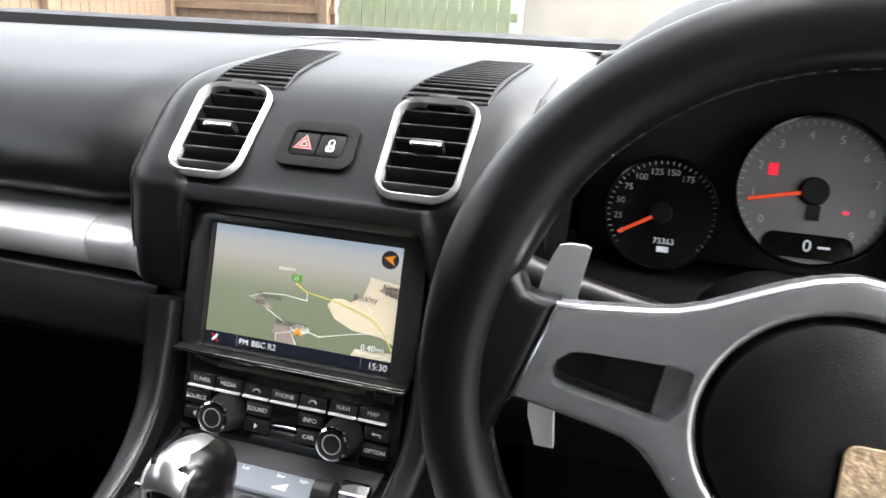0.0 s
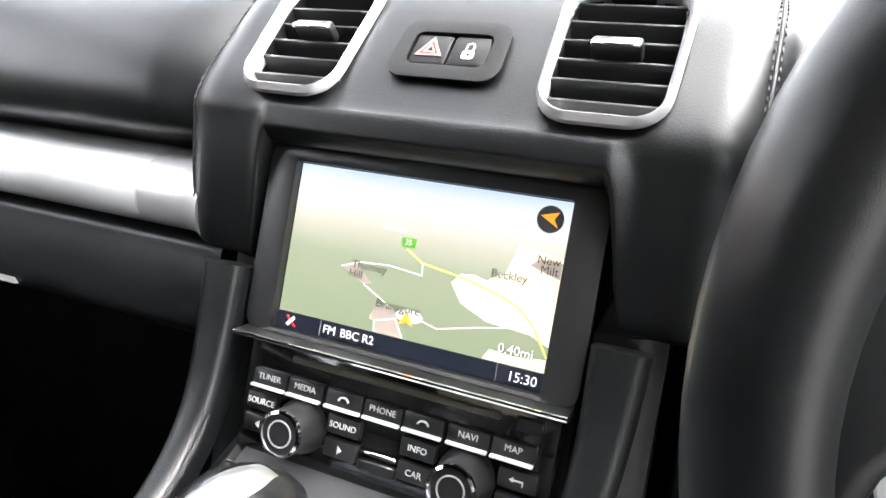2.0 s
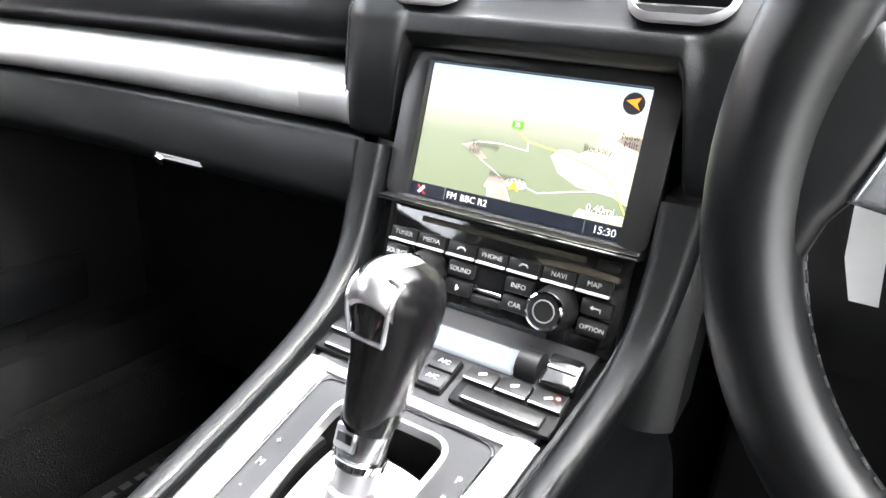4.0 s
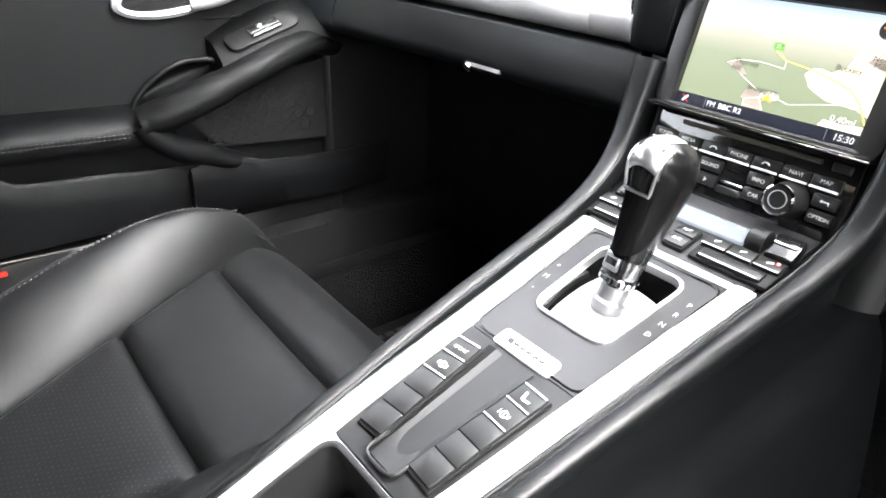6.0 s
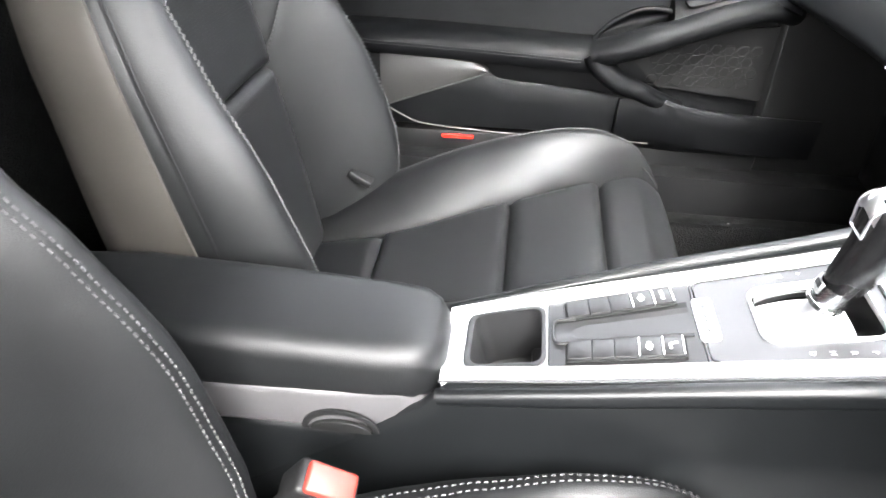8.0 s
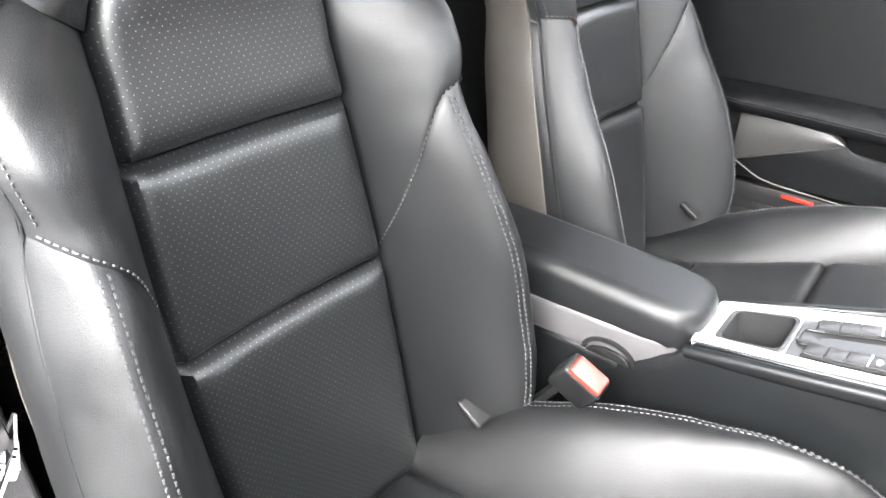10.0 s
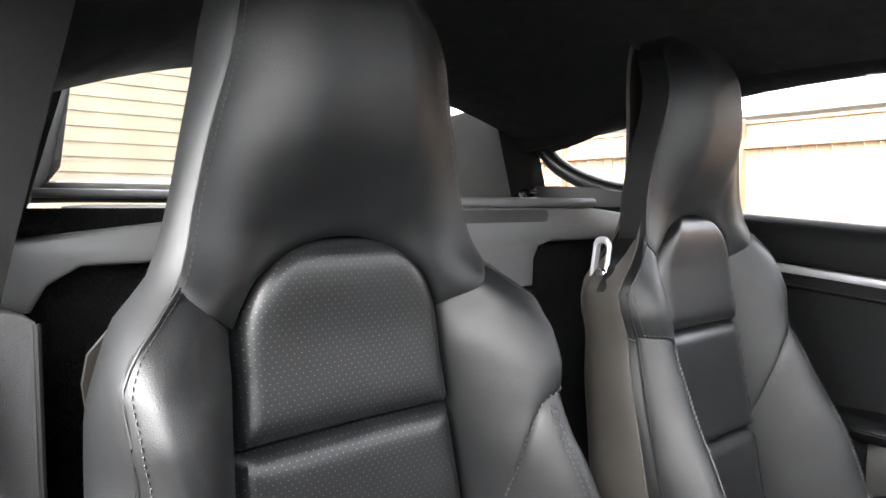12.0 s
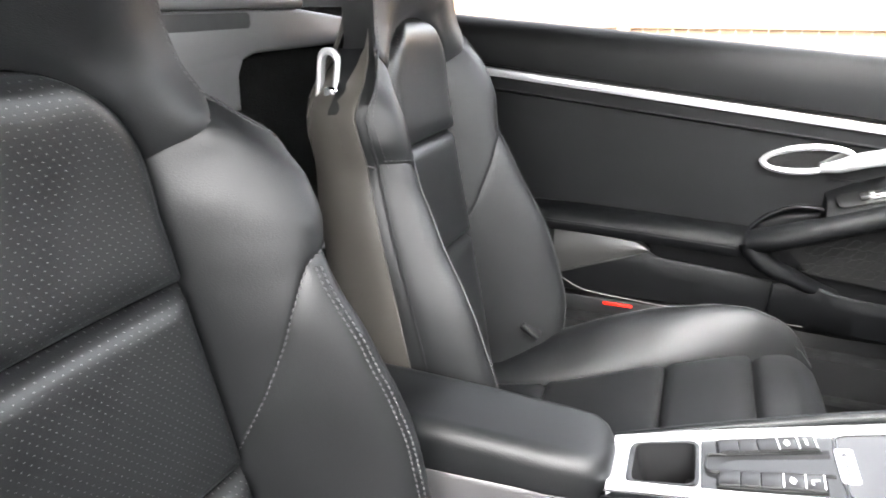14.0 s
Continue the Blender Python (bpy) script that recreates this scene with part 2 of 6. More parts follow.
def tube(pts, r, n=10, closed=False, flat=1.0, up=(0, 0, 1)):
    """A round or flattened bar along points; r: a number, or one for each point."""
    pts = [Vector(p) for p in pts]
    rings = []
    m = len(pts)
    for i, p in enumerate(pts):
        a = pts[(i - 1) % m] if (i or closed) else p
        b = pts[(i + 1) % m] if (i < m - 1 or closed) else p
        d = (b - a).normalized()
        s = d.cross(Vector(up))
        s = s.normalized() if s.length > 1e-5 else Vector((1, 0, 0))
        u = s.cross(d).normalized()
        rad = r[i] if isinstance(r, (list, tuple)) else r
        rings.append([p + s * (math.cos(k / n * math.tau) * rad) + u * (math.sin(k / n * math.tau) * rad * flat) for k in range(n)])
    return loft(rings, caps=not closed, wrap=closed)


def rounded(w, h, r, n=6):
    """Points round a rectangle of w by h with round corners."""
    out = []
    r = min(r, w / 2 - 1e-5, h / 2 - 1e-5)
    for cx, cy, a0 in ((w / 2 - r, h / 2 - r, 0), (-w / 2 + r, h / 2 - r, 90), (-w / 2 + r, -h / 2 + r, 180), (w / 2 - r, -h / 2 + r, 270)):
        for k in range(n + 1):
            a = radians(a0 + 90 * k / n)
            out.append((cx + r * math.cos(a), cy + r * math.sin(a)))
    return out


def plate(outline, depth, place, bevel=0.0):
    """A plate with an outline in its own plane, standing up along the local z of place."""
    bm = bmesh.new()
    b = min(bevel, depth * 0.9)
    cx = sum(p[0] for p in outline) / len(outline)
    cy = sum(p[1] for p in outline) / len(outline)
    def ring(z, inset):
        out = []
        for x, y in outline:
            d = math.hypot(x - cx, y - cy) or 1
            k = (d - inset) / d
            out.append(bm.verts.new(place @ Vector((cx + (x - cx) * k, cy + (y - cy) * k, z))))
        return out
    rs = [ring(0, 0), ring(depth - b, 0)]
    if b:
        rs += [ring(depth - b * 0.3, b * 0.3), ring(depth, b)]
    for a, c in zip(rs, rs[1:]):
        for i in range(len(a)):
            j = (i + 1) % len(a)
            bm.faces.new((a[i], a[j], c[j], c[i]))
    bm.faces.new(rs[-1])
    bm.faces.new(rs[0][::-1])
    return bm


def frame_ring(outer, inner, depth, place, dome=0.0):
    """A frame between two outlines of equally many points."""
    rings = []
    mid = [((a[0] + b[0]) / 2, (a[1] + b[1]) / 2) for a, b in zip(outer, inner)]
    for o, z in ((outer, 0), (outer, depth * 0.7), (mid, depth + dome), (inner, depth * 0.8), (inner, -0.006)):
        rings.append([place @ Vector((x, y, z)) for x, y in o])
    return loft(rings, caps=False)


def lathe(profile, place, n=28):
    """A turned body: profile of (radius, height) about the local z of place."""
    rings = [[place @ Vector((r * math.cos(k / n * math.tau), r * math.sin(k / n * math.tau), z)) for k in range(n)] for r, z in profile]
    return loft(rings)


def lettering(name, text, size, place, material, parent, depth=0.0002, align="CENTER"):
    cu = bpy.data.curves.new(name, "FONT")
    cu.body, cu.size, cu.extrude, cu.align_x, cu.align_y = text, size, depth, align, "CENTER"
    cu.resolution_u = 3
    tmp = bpy.data.objects.new("tmp_text", cu)
    scene.collection.objects.link(tmp)
    me = bpy.data.meshes.new_from_object(tmp.evaluated_get(bpy.context.evaluated_depsgraph_get()))
    bpy.data.objects.remove(tmp)
    bpy.data.curves.remove(cu)
    me.transform(place)
    me.materials.clear()
    me.materials.append(material)
    me.name = name
    ob = new(name, me)
    ob.parent = parent
    return ob


def cut(ob, cutter_bm):
    """Takes the shape of cutter_bm out of ob."""
    me = bpy.data.meshes.new("cutter")
    bmesh.ops.recalc_face_normals(cutter_bm, faces=cutter_bm.faces)
    cutter_bm.to_mesh(me)
    cutter_bm.free()
    c = new("cutter", me)
    par, ob.parent = ob.parent, None
    mod = ob.modifiers.new("cut", "BOOLEAN")
    mod.operation, mod.object, mod.solver = "DIFFERENCE", c, "EXACT"
    bpy.context.view_layer.update()
    res = bpy.data.meshes.new_from_object(ob.evaluated_get(bpy.context.evaluated_depsgraph_get()))
    ob.modifiers.clear()
    mats = [m for m in ob.data.materials]
    old = ob.data
    ob.data = res
    res.materials.clear()
    for m in mats:
        res.materials.append(m)
    res.polygons.foreach_set("material_index", [0] * len(res.polygons))
    res.set_sharp_from_angle(angle=radians(38))
    bpy.data.meshes.remove(old)
    bpy.data.objects.remove(c)
    bpy.data.meshes.remove(me)
    ob.parent = par
    return ob


def stitches(line, length=0.004, gap=0.0022, r=0.00055, out=(0, 1, 0), lift=0.0006):
    """Short threads laid along a line."""
    P = [Vector(p) for p in line]
    bm = bmesh.new()
    o = Vector(out)
    d0, carry = 0.0, 0.0
    acc = [0.0]
    for a, b in zip(P, P[1:]):
        acc.append(acc[-1] + (b - a).length)
    def at(s):
        for i in range(len(P) - 1):
            if s <= acc[i + 1]:
                k = (s - acc[i]) / max(1e-9, acc[i + 1] - acc[i])
                return P[i].lerp(P[i + 1], k)
        return P[-1]
    s = 0.0
    while s + length < acc[-1]:
        a, b = at(s), at(s + length)
        d = (b - a).normalized()
        side = d.cross(o).normalized() * r * 1.5
        up = o.normalized() * r
        q = [a + side, a - side, b - side, b + side]
        top = [x + up * (2.0 if i in (0, 1, 2, 3) else 1) + o * lift for i, x in enumerate(q)]
        vb = [bm.verts.new(x) for x in q]
        mid = [bm.verts.new(x * 0.7 + (a + b) * 0.15 + up * 1.6 + o * lift) for x in q]
        for i in range(4):
            j = (i + 1) % 4
            bm.faces.new((vb[i], vb[j], mid[j], mid[i]))
        bm.faces.new(mid)
        s += length + gap
    return bm

# ---- outside: yard, fence, houses ----
GROUND = -0.34
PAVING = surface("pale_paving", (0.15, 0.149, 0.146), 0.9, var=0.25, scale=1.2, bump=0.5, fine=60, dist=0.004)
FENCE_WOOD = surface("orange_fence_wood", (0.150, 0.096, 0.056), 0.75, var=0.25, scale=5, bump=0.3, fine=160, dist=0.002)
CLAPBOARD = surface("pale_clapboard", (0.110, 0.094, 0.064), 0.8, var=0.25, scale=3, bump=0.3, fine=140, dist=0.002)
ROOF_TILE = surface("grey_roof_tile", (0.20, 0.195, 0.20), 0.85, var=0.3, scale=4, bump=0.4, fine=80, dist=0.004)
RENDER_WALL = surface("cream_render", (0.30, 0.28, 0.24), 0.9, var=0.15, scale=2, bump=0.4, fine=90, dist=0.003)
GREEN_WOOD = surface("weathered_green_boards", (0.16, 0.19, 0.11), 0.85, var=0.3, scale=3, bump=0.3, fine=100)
CAR_WHITE = surface("white_car_paint", (0.80, 0.80, 0.80), 0.2, var=0.03, bump=0, coat=0.6)
TYRE = RUBBER

bm = bmesh.new()
bmesh.ops.create_grid(bm, x_segments=24, y_segments=24, size=400)
for v in bm.verts:
    v.co.z = GROUND
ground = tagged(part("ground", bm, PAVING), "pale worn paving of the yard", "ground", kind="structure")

def fence(m, length, height, label):
    f = thing("fence", m, label, "fence", "fences round the yard")
    n = int(length / 0.105)
    rnd = random.Random(5)
    board = box((0, 0, height / 2), (0.1, 0.016, height), 0.003, 1)
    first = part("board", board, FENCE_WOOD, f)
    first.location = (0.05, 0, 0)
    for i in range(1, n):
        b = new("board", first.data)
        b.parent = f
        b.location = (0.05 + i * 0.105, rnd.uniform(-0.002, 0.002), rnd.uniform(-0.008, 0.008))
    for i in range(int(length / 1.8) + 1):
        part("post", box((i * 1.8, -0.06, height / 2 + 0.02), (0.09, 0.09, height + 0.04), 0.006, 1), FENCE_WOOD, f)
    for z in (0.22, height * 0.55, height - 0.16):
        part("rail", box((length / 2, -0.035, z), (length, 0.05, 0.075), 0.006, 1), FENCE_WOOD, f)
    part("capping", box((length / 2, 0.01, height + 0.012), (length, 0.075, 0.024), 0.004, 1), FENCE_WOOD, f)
    return f

fence(pose(-4.72, -9.2, GROUND, rz=90), 16.0, 1.80, "orange-brown boarded timber fence along the yard")

def house_with_tiles():
    h = thing("house", pose(-9.5, -3, GROUND), "low house with a grey tiled roof behind the fence", "house", "houses")
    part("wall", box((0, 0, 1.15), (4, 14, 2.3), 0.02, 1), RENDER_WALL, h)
    part("gutter", tube([(2.2, -7.2, 2.28), (2.2, 7.2, 2.28)], 0.07, 8), CAR_WHITE, h)
    rows = []
    for i in range(14):
        y0 = 2.25 - i * 0.22
        z0 = 2.3 + i * 0.11
        rows.append(box((y0 - 0.1, 0, z0), (0.30, 14.4, 0.03), 0.006, 1, Matrix.Rotation(radians(26), 4, "Y")))
    for r in rows:
        part("tile_course", r, ROOF_TILE, h)
house_with_tiles()

def board_house():
    h = thing("boarded_house", pose(0, -5.2, GROUND), "pale yellow timber house clad in horizontal boards", "house", "houses")
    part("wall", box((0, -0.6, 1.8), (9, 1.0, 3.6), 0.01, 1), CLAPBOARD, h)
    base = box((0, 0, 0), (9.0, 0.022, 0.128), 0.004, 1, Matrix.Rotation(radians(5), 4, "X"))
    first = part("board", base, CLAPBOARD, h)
    for i in range(28):
        b = first if i == 0 else new("board", first.data)
        b.parent = h
        b.location = (0, -0.078, 0.07 + i * 0.118)
board_house()

def gate_and_wall():
    g = thing("yard_gate", pose(-2.0, 8.2, GROUND), "weathered green boarded gate at the end of the yard", "gate")
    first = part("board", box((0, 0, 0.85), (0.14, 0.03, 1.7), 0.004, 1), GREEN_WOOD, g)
    for i in range(14):
        b = first if i == 0 else new("board", first.data)
        b.parent = g
        b.location = (-1.3 + i * 0.15, 0, 0)
    for z in (0.3, 1.4):
        part("rail", box((-0.3, 0.03, z), (2.2, 0.04, 0.1), 0.004, 1), GREEN_WOOD, g)
    w = thing("garden_wall", pose(0.2, 8.4, GROUND), "cream rendered garden wall at the end of the yard", "wall")
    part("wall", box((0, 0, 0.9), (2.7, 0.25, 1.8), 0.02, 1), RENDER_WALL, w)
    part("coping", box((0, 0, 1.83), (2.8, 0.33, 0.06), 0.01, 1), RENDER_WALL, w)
gate_and_wall()
fence(pose(-4.7, 6.9, GROUND), 1.9, 1.5, "orange-brown boarded fence at the end of the yard")

def parked_car():
    c = thing("parked_car", pose(1.35, 5.6, GROUND, rz=90), "white car parked ahead in the yard", "car")
    prof = [(-2.0, 0.25), (-2.05, 0.7), (-1.95, 0.95), (-1.1, 1.0), (-0.5, 1.42), (0.9, 1.45), (1.6, 1.05), (2.0, 0.98), (2.08, 0.6), (2.0, 0.25)]
    rings = []
    for y, k in ((-0.85, 0.9), (-0.8, 1.0), (0.8, 1.0), (0.85, 0.9)):
        rings.append([(x, y, 0.25 + (z - 0.25) * k) for x, z in prof])
    part("body", loft(rings), CAR_WHITE, c)
    for x in (-1.3, 1.3):
        for y in (-0.75, 0.75):
            w = part("wheel", lathe([(0.0, -0.1), (0.3, -0.1), (0.32, -0.06), (0.32, 0.06), (0.3, 0.1), (0.0, 0.1)], pose(x, y, 0.32, 90)), TYRE, c)
            part("rim", lathe([(0.0, -0.11), (0.2, -0.11), (0.2, 0.11), (0.0, 0.11)], pose(x, y, 0.32, 90)), SILVER, w)
parked_car()

# ---- the car's shell ----
FLOOR_Z = -0.04
bm = box((0, 0.35, FLOOR_Z - 0.02), (1.56, 1.9, 0.04))
tagged(part("floor", bm, CARPET), "black carpeted car floor", "floor", kind="structure")

# roof lining: bowed across and along
def roof_f(u, v):
    x = -0.66 + 1.32 * u
    y = -1.05 + 1.55 * v
    q = min(1.0, max(0.0, (-0.20 - y) / 0.46))
    q = q * q * (3 - 2 * q)
    z = lerp([(-1.05, 1.02), (-0.76, 1.10), (-0.4, 1.140), (0.0, 1.16), (0.35, 1.14), (0.50, 1.10)], y) - 0.10 * (abs(x) / 0.66) ** 2.6
    return Vector((x, y, z * (1 - q) + (1.07 - (0.44 if x > 0 else 0.30) * x * x) * q))
# the hatch glass opens the roof behind; the lining stops above it
def lining_f(u, v):
    return roof_f(u, 0.2516 + 0.7484 * v)
tagged(part("ceiling", sheet(lining_f, 24, 24, (0, 0, 0.03)), LINING), "black cloth roof lining", "ceiling", kind="structure")

def pillar(name, pts, r, label, flat=0.6):
    return tagged(part(name, tube(curve_points(pts, 6), r, 10, flat=flat), LINING), label, "pillar", kind="structure")
for s, side in ((-1, "west"), (1, "east")):
    pillar("trim_screen_pillar_" + side, [(0.62 * s, 0.45, 1.06), (0.70 * s, 0.74, 0.94), (0.755 * s, 1.12, 0.76)], 0.035, "black trimmed windscreen pillar")
    pillar("trim_roof_rail_" + side, [(0.65 * s, 0.48, 1.05), (0.70 * s, 0.3, 1.075), (0.70 * s, -0.1, 1.070), (0.67 * s, -0.42, 1.020), (0.60 * s, -0.72, 0.97), (0.56 * s, -1.0, 0.93)], 0.05, "black roof rail above the side window", 0.75)
# windscreen
def screen_f(u, v):
    x = (-0.74 + 1.48 * u) * (1 - 0.16 * v)
    return Vector((x, 1.30 - 0.82 * v - 0.10 * (2 * u - 1) ** 2, 0.745 + 0.36 * v - 0.03 * (2 * u - 1) ** 2))
ws = tagged(part("window_windscreen", sheet(screen_f, 16, 8, (0, 0.004, 0.004)), clear_glass("window_glass")), "clear windscreen glass", "window", kind="structure")
ws.visible_shadow = False

# the driver's door, half open: out of view, added to block low side light
def driver_door(u, v):
    y = -1.14 + 1.14 * u
    return Vector((0.012 * math.sin(v * math.pi), y, 0.14 + (0.768 - 0.075 * u - 0.14) * v))
open_door = tagged(part("wall_unseen_driver_door", sheet(driver_door, 10, 10, (0.05, 0, 0)), LEATHER_SOFT), "plain black driver's door lining, out of view, added to block low side light", "wall", kind="structure")
open_door.matrix_world = pose(0.77, 0.96, 0, rz=38)

# ---- seats ----
def seat(name, xc, outer, label, z_shift=0.0, bolster_rise=1.0, lever_x=0.212, forward=1.0):
    """A one-piece sports seat; outer: the side of the car's door, +1 or -1."""
    S = thing(name, pose(xc, 0, z_shift), label, "car seat", "front seats")
    back_y = [(0.10, 0.060), (0.25, 0.040), (0.40, 0.016), (0.60, -0.015), (0.76, -0.040)]
    half = [(0.10, 0.205), (0.20, 0.238), (0.30, 0.256), (0.40, 0.252), (0.50, 0.238), (0.595, 0.224), (0.635, 0.234), (0.665, 0.236), (0.69, 0.224), (0.715, 0.197), (0.74, 0.170), (0.77, 0.157), (0.80, 0.150), (0.86, 0.137), (0.92, 0.121), (0.97, 0.111), (1.01, 0.099), (1.05, 0.078), (1.065, 0.045)]
    wide = [(0.10, 0.128), (0.40, 0.132), (0.585, 0.122), (0.66, 0.116), (0.70, 0.112), (0.80, 0.070)]
    fore = [(0.10, 0.11), (0.25, 0.142), (0.40, 0.144), (0.52, 0.120), (0.60, 0.097), (0.63, 0.097), (0.66, 0.089), (0.69, 0.070), (0.72, 0.041), (0.74, 0.025), (0.77, 0.017), (0.82, 0.011), (0.88, 0.002), (0.92, 0.0)]

    shell_half = [(0.06, 0.215), (0.30, 0.264), (0.50, 0.247), (0.64, 0.240), (0.675, 0.230), (0.71, 0.216), (0.745, 0.186), (0.81, 0.163), (0.86, 0.150), (0.92, 0.134), (0.97, 0.122), (1.01, 0.108), (1.05, 0.08)]

    def rear_y(z):
        return lerp(back_y, min(z, 0.76)) - (0.030 if z < 0.76 else 0.030 + (z - 0.76) * 0.16)

    spine = [(0.10, 0.050), (0.25, 0.024), (0.40, -0.004), (0.60, -0.036), (0.70, -0.047), (0.765, -0.047), (0.80, -0.036), (0.84, -0.016), (0.87, -0.003), (0.92, 0.006), (0.98, 0.002), (1.03, -0.026), (1.065, -0.078)]

    edge_y = [(0.66, 0.026), (0.70, 0.004), (0.74, -0.026), (0.77, -0.038), (0.80, -0.042), (0.88, -0.037), (0.95, -0.030), (1.03, -0.058), (1.065, -0.095)]

    def rise(z, a, b):
        k = min(1.0, max(0.0, (z - a) / (b - a)))
        return k * k * (3 - 2 * k)

    def front(x, z):
        """The one smooth front of the backrest."""
        x = abs(x)
        w, h = lerp(wide, z), lerp(half, z)
        s = min(1.0, max(0.0, (x - w) / max(h - w, 0.03)))
        m = rise(z, 0.655, 0.72)
        if s < 0.7:
            k = math.sin(s / 0.7 * math.pi / 2) ** (1 + m)
        else:
            k = 1 - 0.55 * ((s - 0.7) / 0.3) ** 2.2 * (1 - m)
        q = rise(z, 0.66, 0.76) * rise(x / h, 0.35, 1.0)
        f = 1 - (1 - forward) * rise(z, 0.25, 0.60) * (1 - rise(z, 0.70, 0.80))
        mid = lerp(spine, z)
        return mid + lerp(fore, z) * k * f * (1 - q) + (lerp(edge_y, z) - mid) * f * q

    def crumple(x, z, sgn):
        return 0.0011 * noise.noise(Vector((x * 22, z * 34, sgn * 3 + xc))) + 0.0006 * noise.noise(Vector((x * 60, z * 95, sgn * 5 + xc)))

    def hf(z, sgn):
        """Half the width; the door's side bulges less at the shoulder."""
        return lerp(half, z) - (0.010 * math.exp(-((z - 0.65) / 0.06) ** 2) if sgn == outer else 0.0)

    def soft(d, r=0.012):
        return 1 - math.exp(-max(d, 0) / r)

    def arch(z):
        """Half the width of the upper panel."""
        zc, rz, w = 0.655, 0.117, 0.117
        if z <= zc:
            return lerp(wide, z)
        k = min(1.0, (z - zc) / rz)
        return w * max(0.0, 1 - k ** 2.7) ** 0.5 if k < 1 else 0.0

    # three panels of the middle, bulging between their seams
    def panel(z0, z1, puff, arched=False):
        def f(u, v):
            z = z0 + (z1 - z0) * v
            w = arch(z) if arched else lerp(wide, z)
            x = (2 * u - 1) * w
            e = min(w - abs(x) + 0.0005, (z - z0), (z1 - z) if not arched else 1.0)
            if arched:
                e = min(e, max(0.0, 0.770 - z) * 0.8 + 0.0005)
            y = lerp(spine, z) - 0.010 + (0.010 + puff) * soft(e, 0.007) - 0.010 * (1 - (x / 0.13) ** 2) * 0.6 + 0.004
            return Vector((x, y, z))
        return f
    part("backrest_lower_panel", sheet(panel(0.10, 0.402, 0.010), 30, 40, (0, -0.04, 0)), PERF_BACK, S, "perforated black leather")
    part("backrest_middle_panel", sheet(panel(0.402, 0.588, 0.009), 30, 30, (0, -0.04, 0)), PERF_BACK, S, "perforated black leather")
    part("backrest_upper_panel", sheet(panel(0.588, 0.7695, 0.012, True), 34, 40, (0, -0.04, 0)), PERF_BACK, S, "perforated black leather with an arched top")

    # side bolsters, cut by a slanting seam, and the shoulder above it
    def low_top(s, sgn):
        if sgn == outer:
            return lerp([(0.0, 0.413), (0.2, 0.490), (0.5, 0.553), (1.0, 0.592)], s)
        return lerp([(0.0, 0.413), (0.06, 0.441), (0.21, 0.504), (0.37, 0.557), (0.60, 0.597), (0.80, 0.603), (1.0, 0.604)], s)
    def shoulder_top(s):
        return 0.692 + (0.738 - 0.692) * s ** 0.85

    def bolster(sgn, upper):
        def f(u, v):
            s = u
            z0, z1 = (low_top(s, sgn), shoulder_top(s)) if upper else (0.10, low_top(s, sgn))
            z = z0 + (z1 - z0) * v
            xi = (arch(min(z, 0.692)) if z > 0.6 else lerp(wide, z)) + 0.001
            xo = hf(z, sgn)
            x = xi + (xo - xi) * s
            y = front(x, z) - 0.010 * (1 - soft(x - xi, 0.006)) - 0.0045 * (1 - soft(min((z - z0) * 0.8 if upper else 1, (z1 - z) * 0.8), 0.005))
            y += crumple(x, z, sgn) * min(1.0, s * 4)
            return Vector((sgn * x, y, z))
        return f

    seam_line = []
    for i in range(25):
        zs = shoulder_top(i / 24)
        seam_line.append((0.1143 + (lerp(half, zs) - 0.1143) * i / 24, zs))

    def head(u, v):
        s = 2 * u - 1
        xs = abs(s)
        top_z = 1.066 - 0.05 * xs ** 4
        w_low = lerp(half, 0.738)
        xa = xs * w_low
        if xa < 0.1135:
            k = (xa / 0.117)
            z_low = 0.655 + 0.117 * max(0.0, 1 - k ** 2) ** (1 / 2.7) + 0.0008
        else:
            z_low = lerp(seam_line, xa) + 0.0008
        z = z_low + (top_z - z_low) * v
        w = lerp(half, max(z, 0.738))
        x = s * w
        y = front(x, z) - (0.006 if xa < 0.110 else 0.003) * (1 - soft(z - z_low, 0.005))
        return Vector((x, y, z))

    def side(u, z, sgn, out=0.0):
        """A place on the flank, from the front edge to the shell."""
        x = hf(z, sgn)
        y0 = front(x, z)
        y1 = rear_y(z)
        x1 = lerp(shell_half, z) - (0.006 if sgn == outer else 0.003)
        if sgn != outer:
            k = rise(z, 0.50, 0.64)
            x1 = x1 * (1 - k) + (x - 0.002) * k - 0.014 * rise(z, 0.64, 0.84)
            y1 += 0.030 * rise(z, 0.64, 0.84)
        return Vector((sgn * (x + (x1 - x) * u + 0.003 * math.sin(math.pi * u ** 0.8) + out), y0 - 0.003 + (y1 - y0) * u, z))

    for sgn in (-1, 1):
        part("backrest_bolster", sheet(bolster(sgn, False), 26, 44, (0, -0.05, 0)), LEATHER, S, "smooth black leather side bolster")
        part("shoulder_bolster", sheet(bolster(sgn, True), 26, 30, (0, -0.05, 0)), LEATHER, S, "smooth black leather shoulder")
        # flank of the backrest
        def flank(u, v, sgn=sgn):
            z = 0.10 + (1.02 - 0.10) * v
            return side(u, z, sgn)
        part("flank", sheet(flank, 12, 60, (-sgn * 0.004, 0, 0)), LEATHER, S, "smooth black leather side")
        # piping along the edge of the bolster
        line = [Vector((sgn * (hf(z, sgn) - 0.001), front(hf(z, sgn), z) + 0.001, z)) for z in [0.12 + i * 0.0126 for i in range(50)]]
        part("piping", tube(line, 0.0013, 6), LEATHER, S)
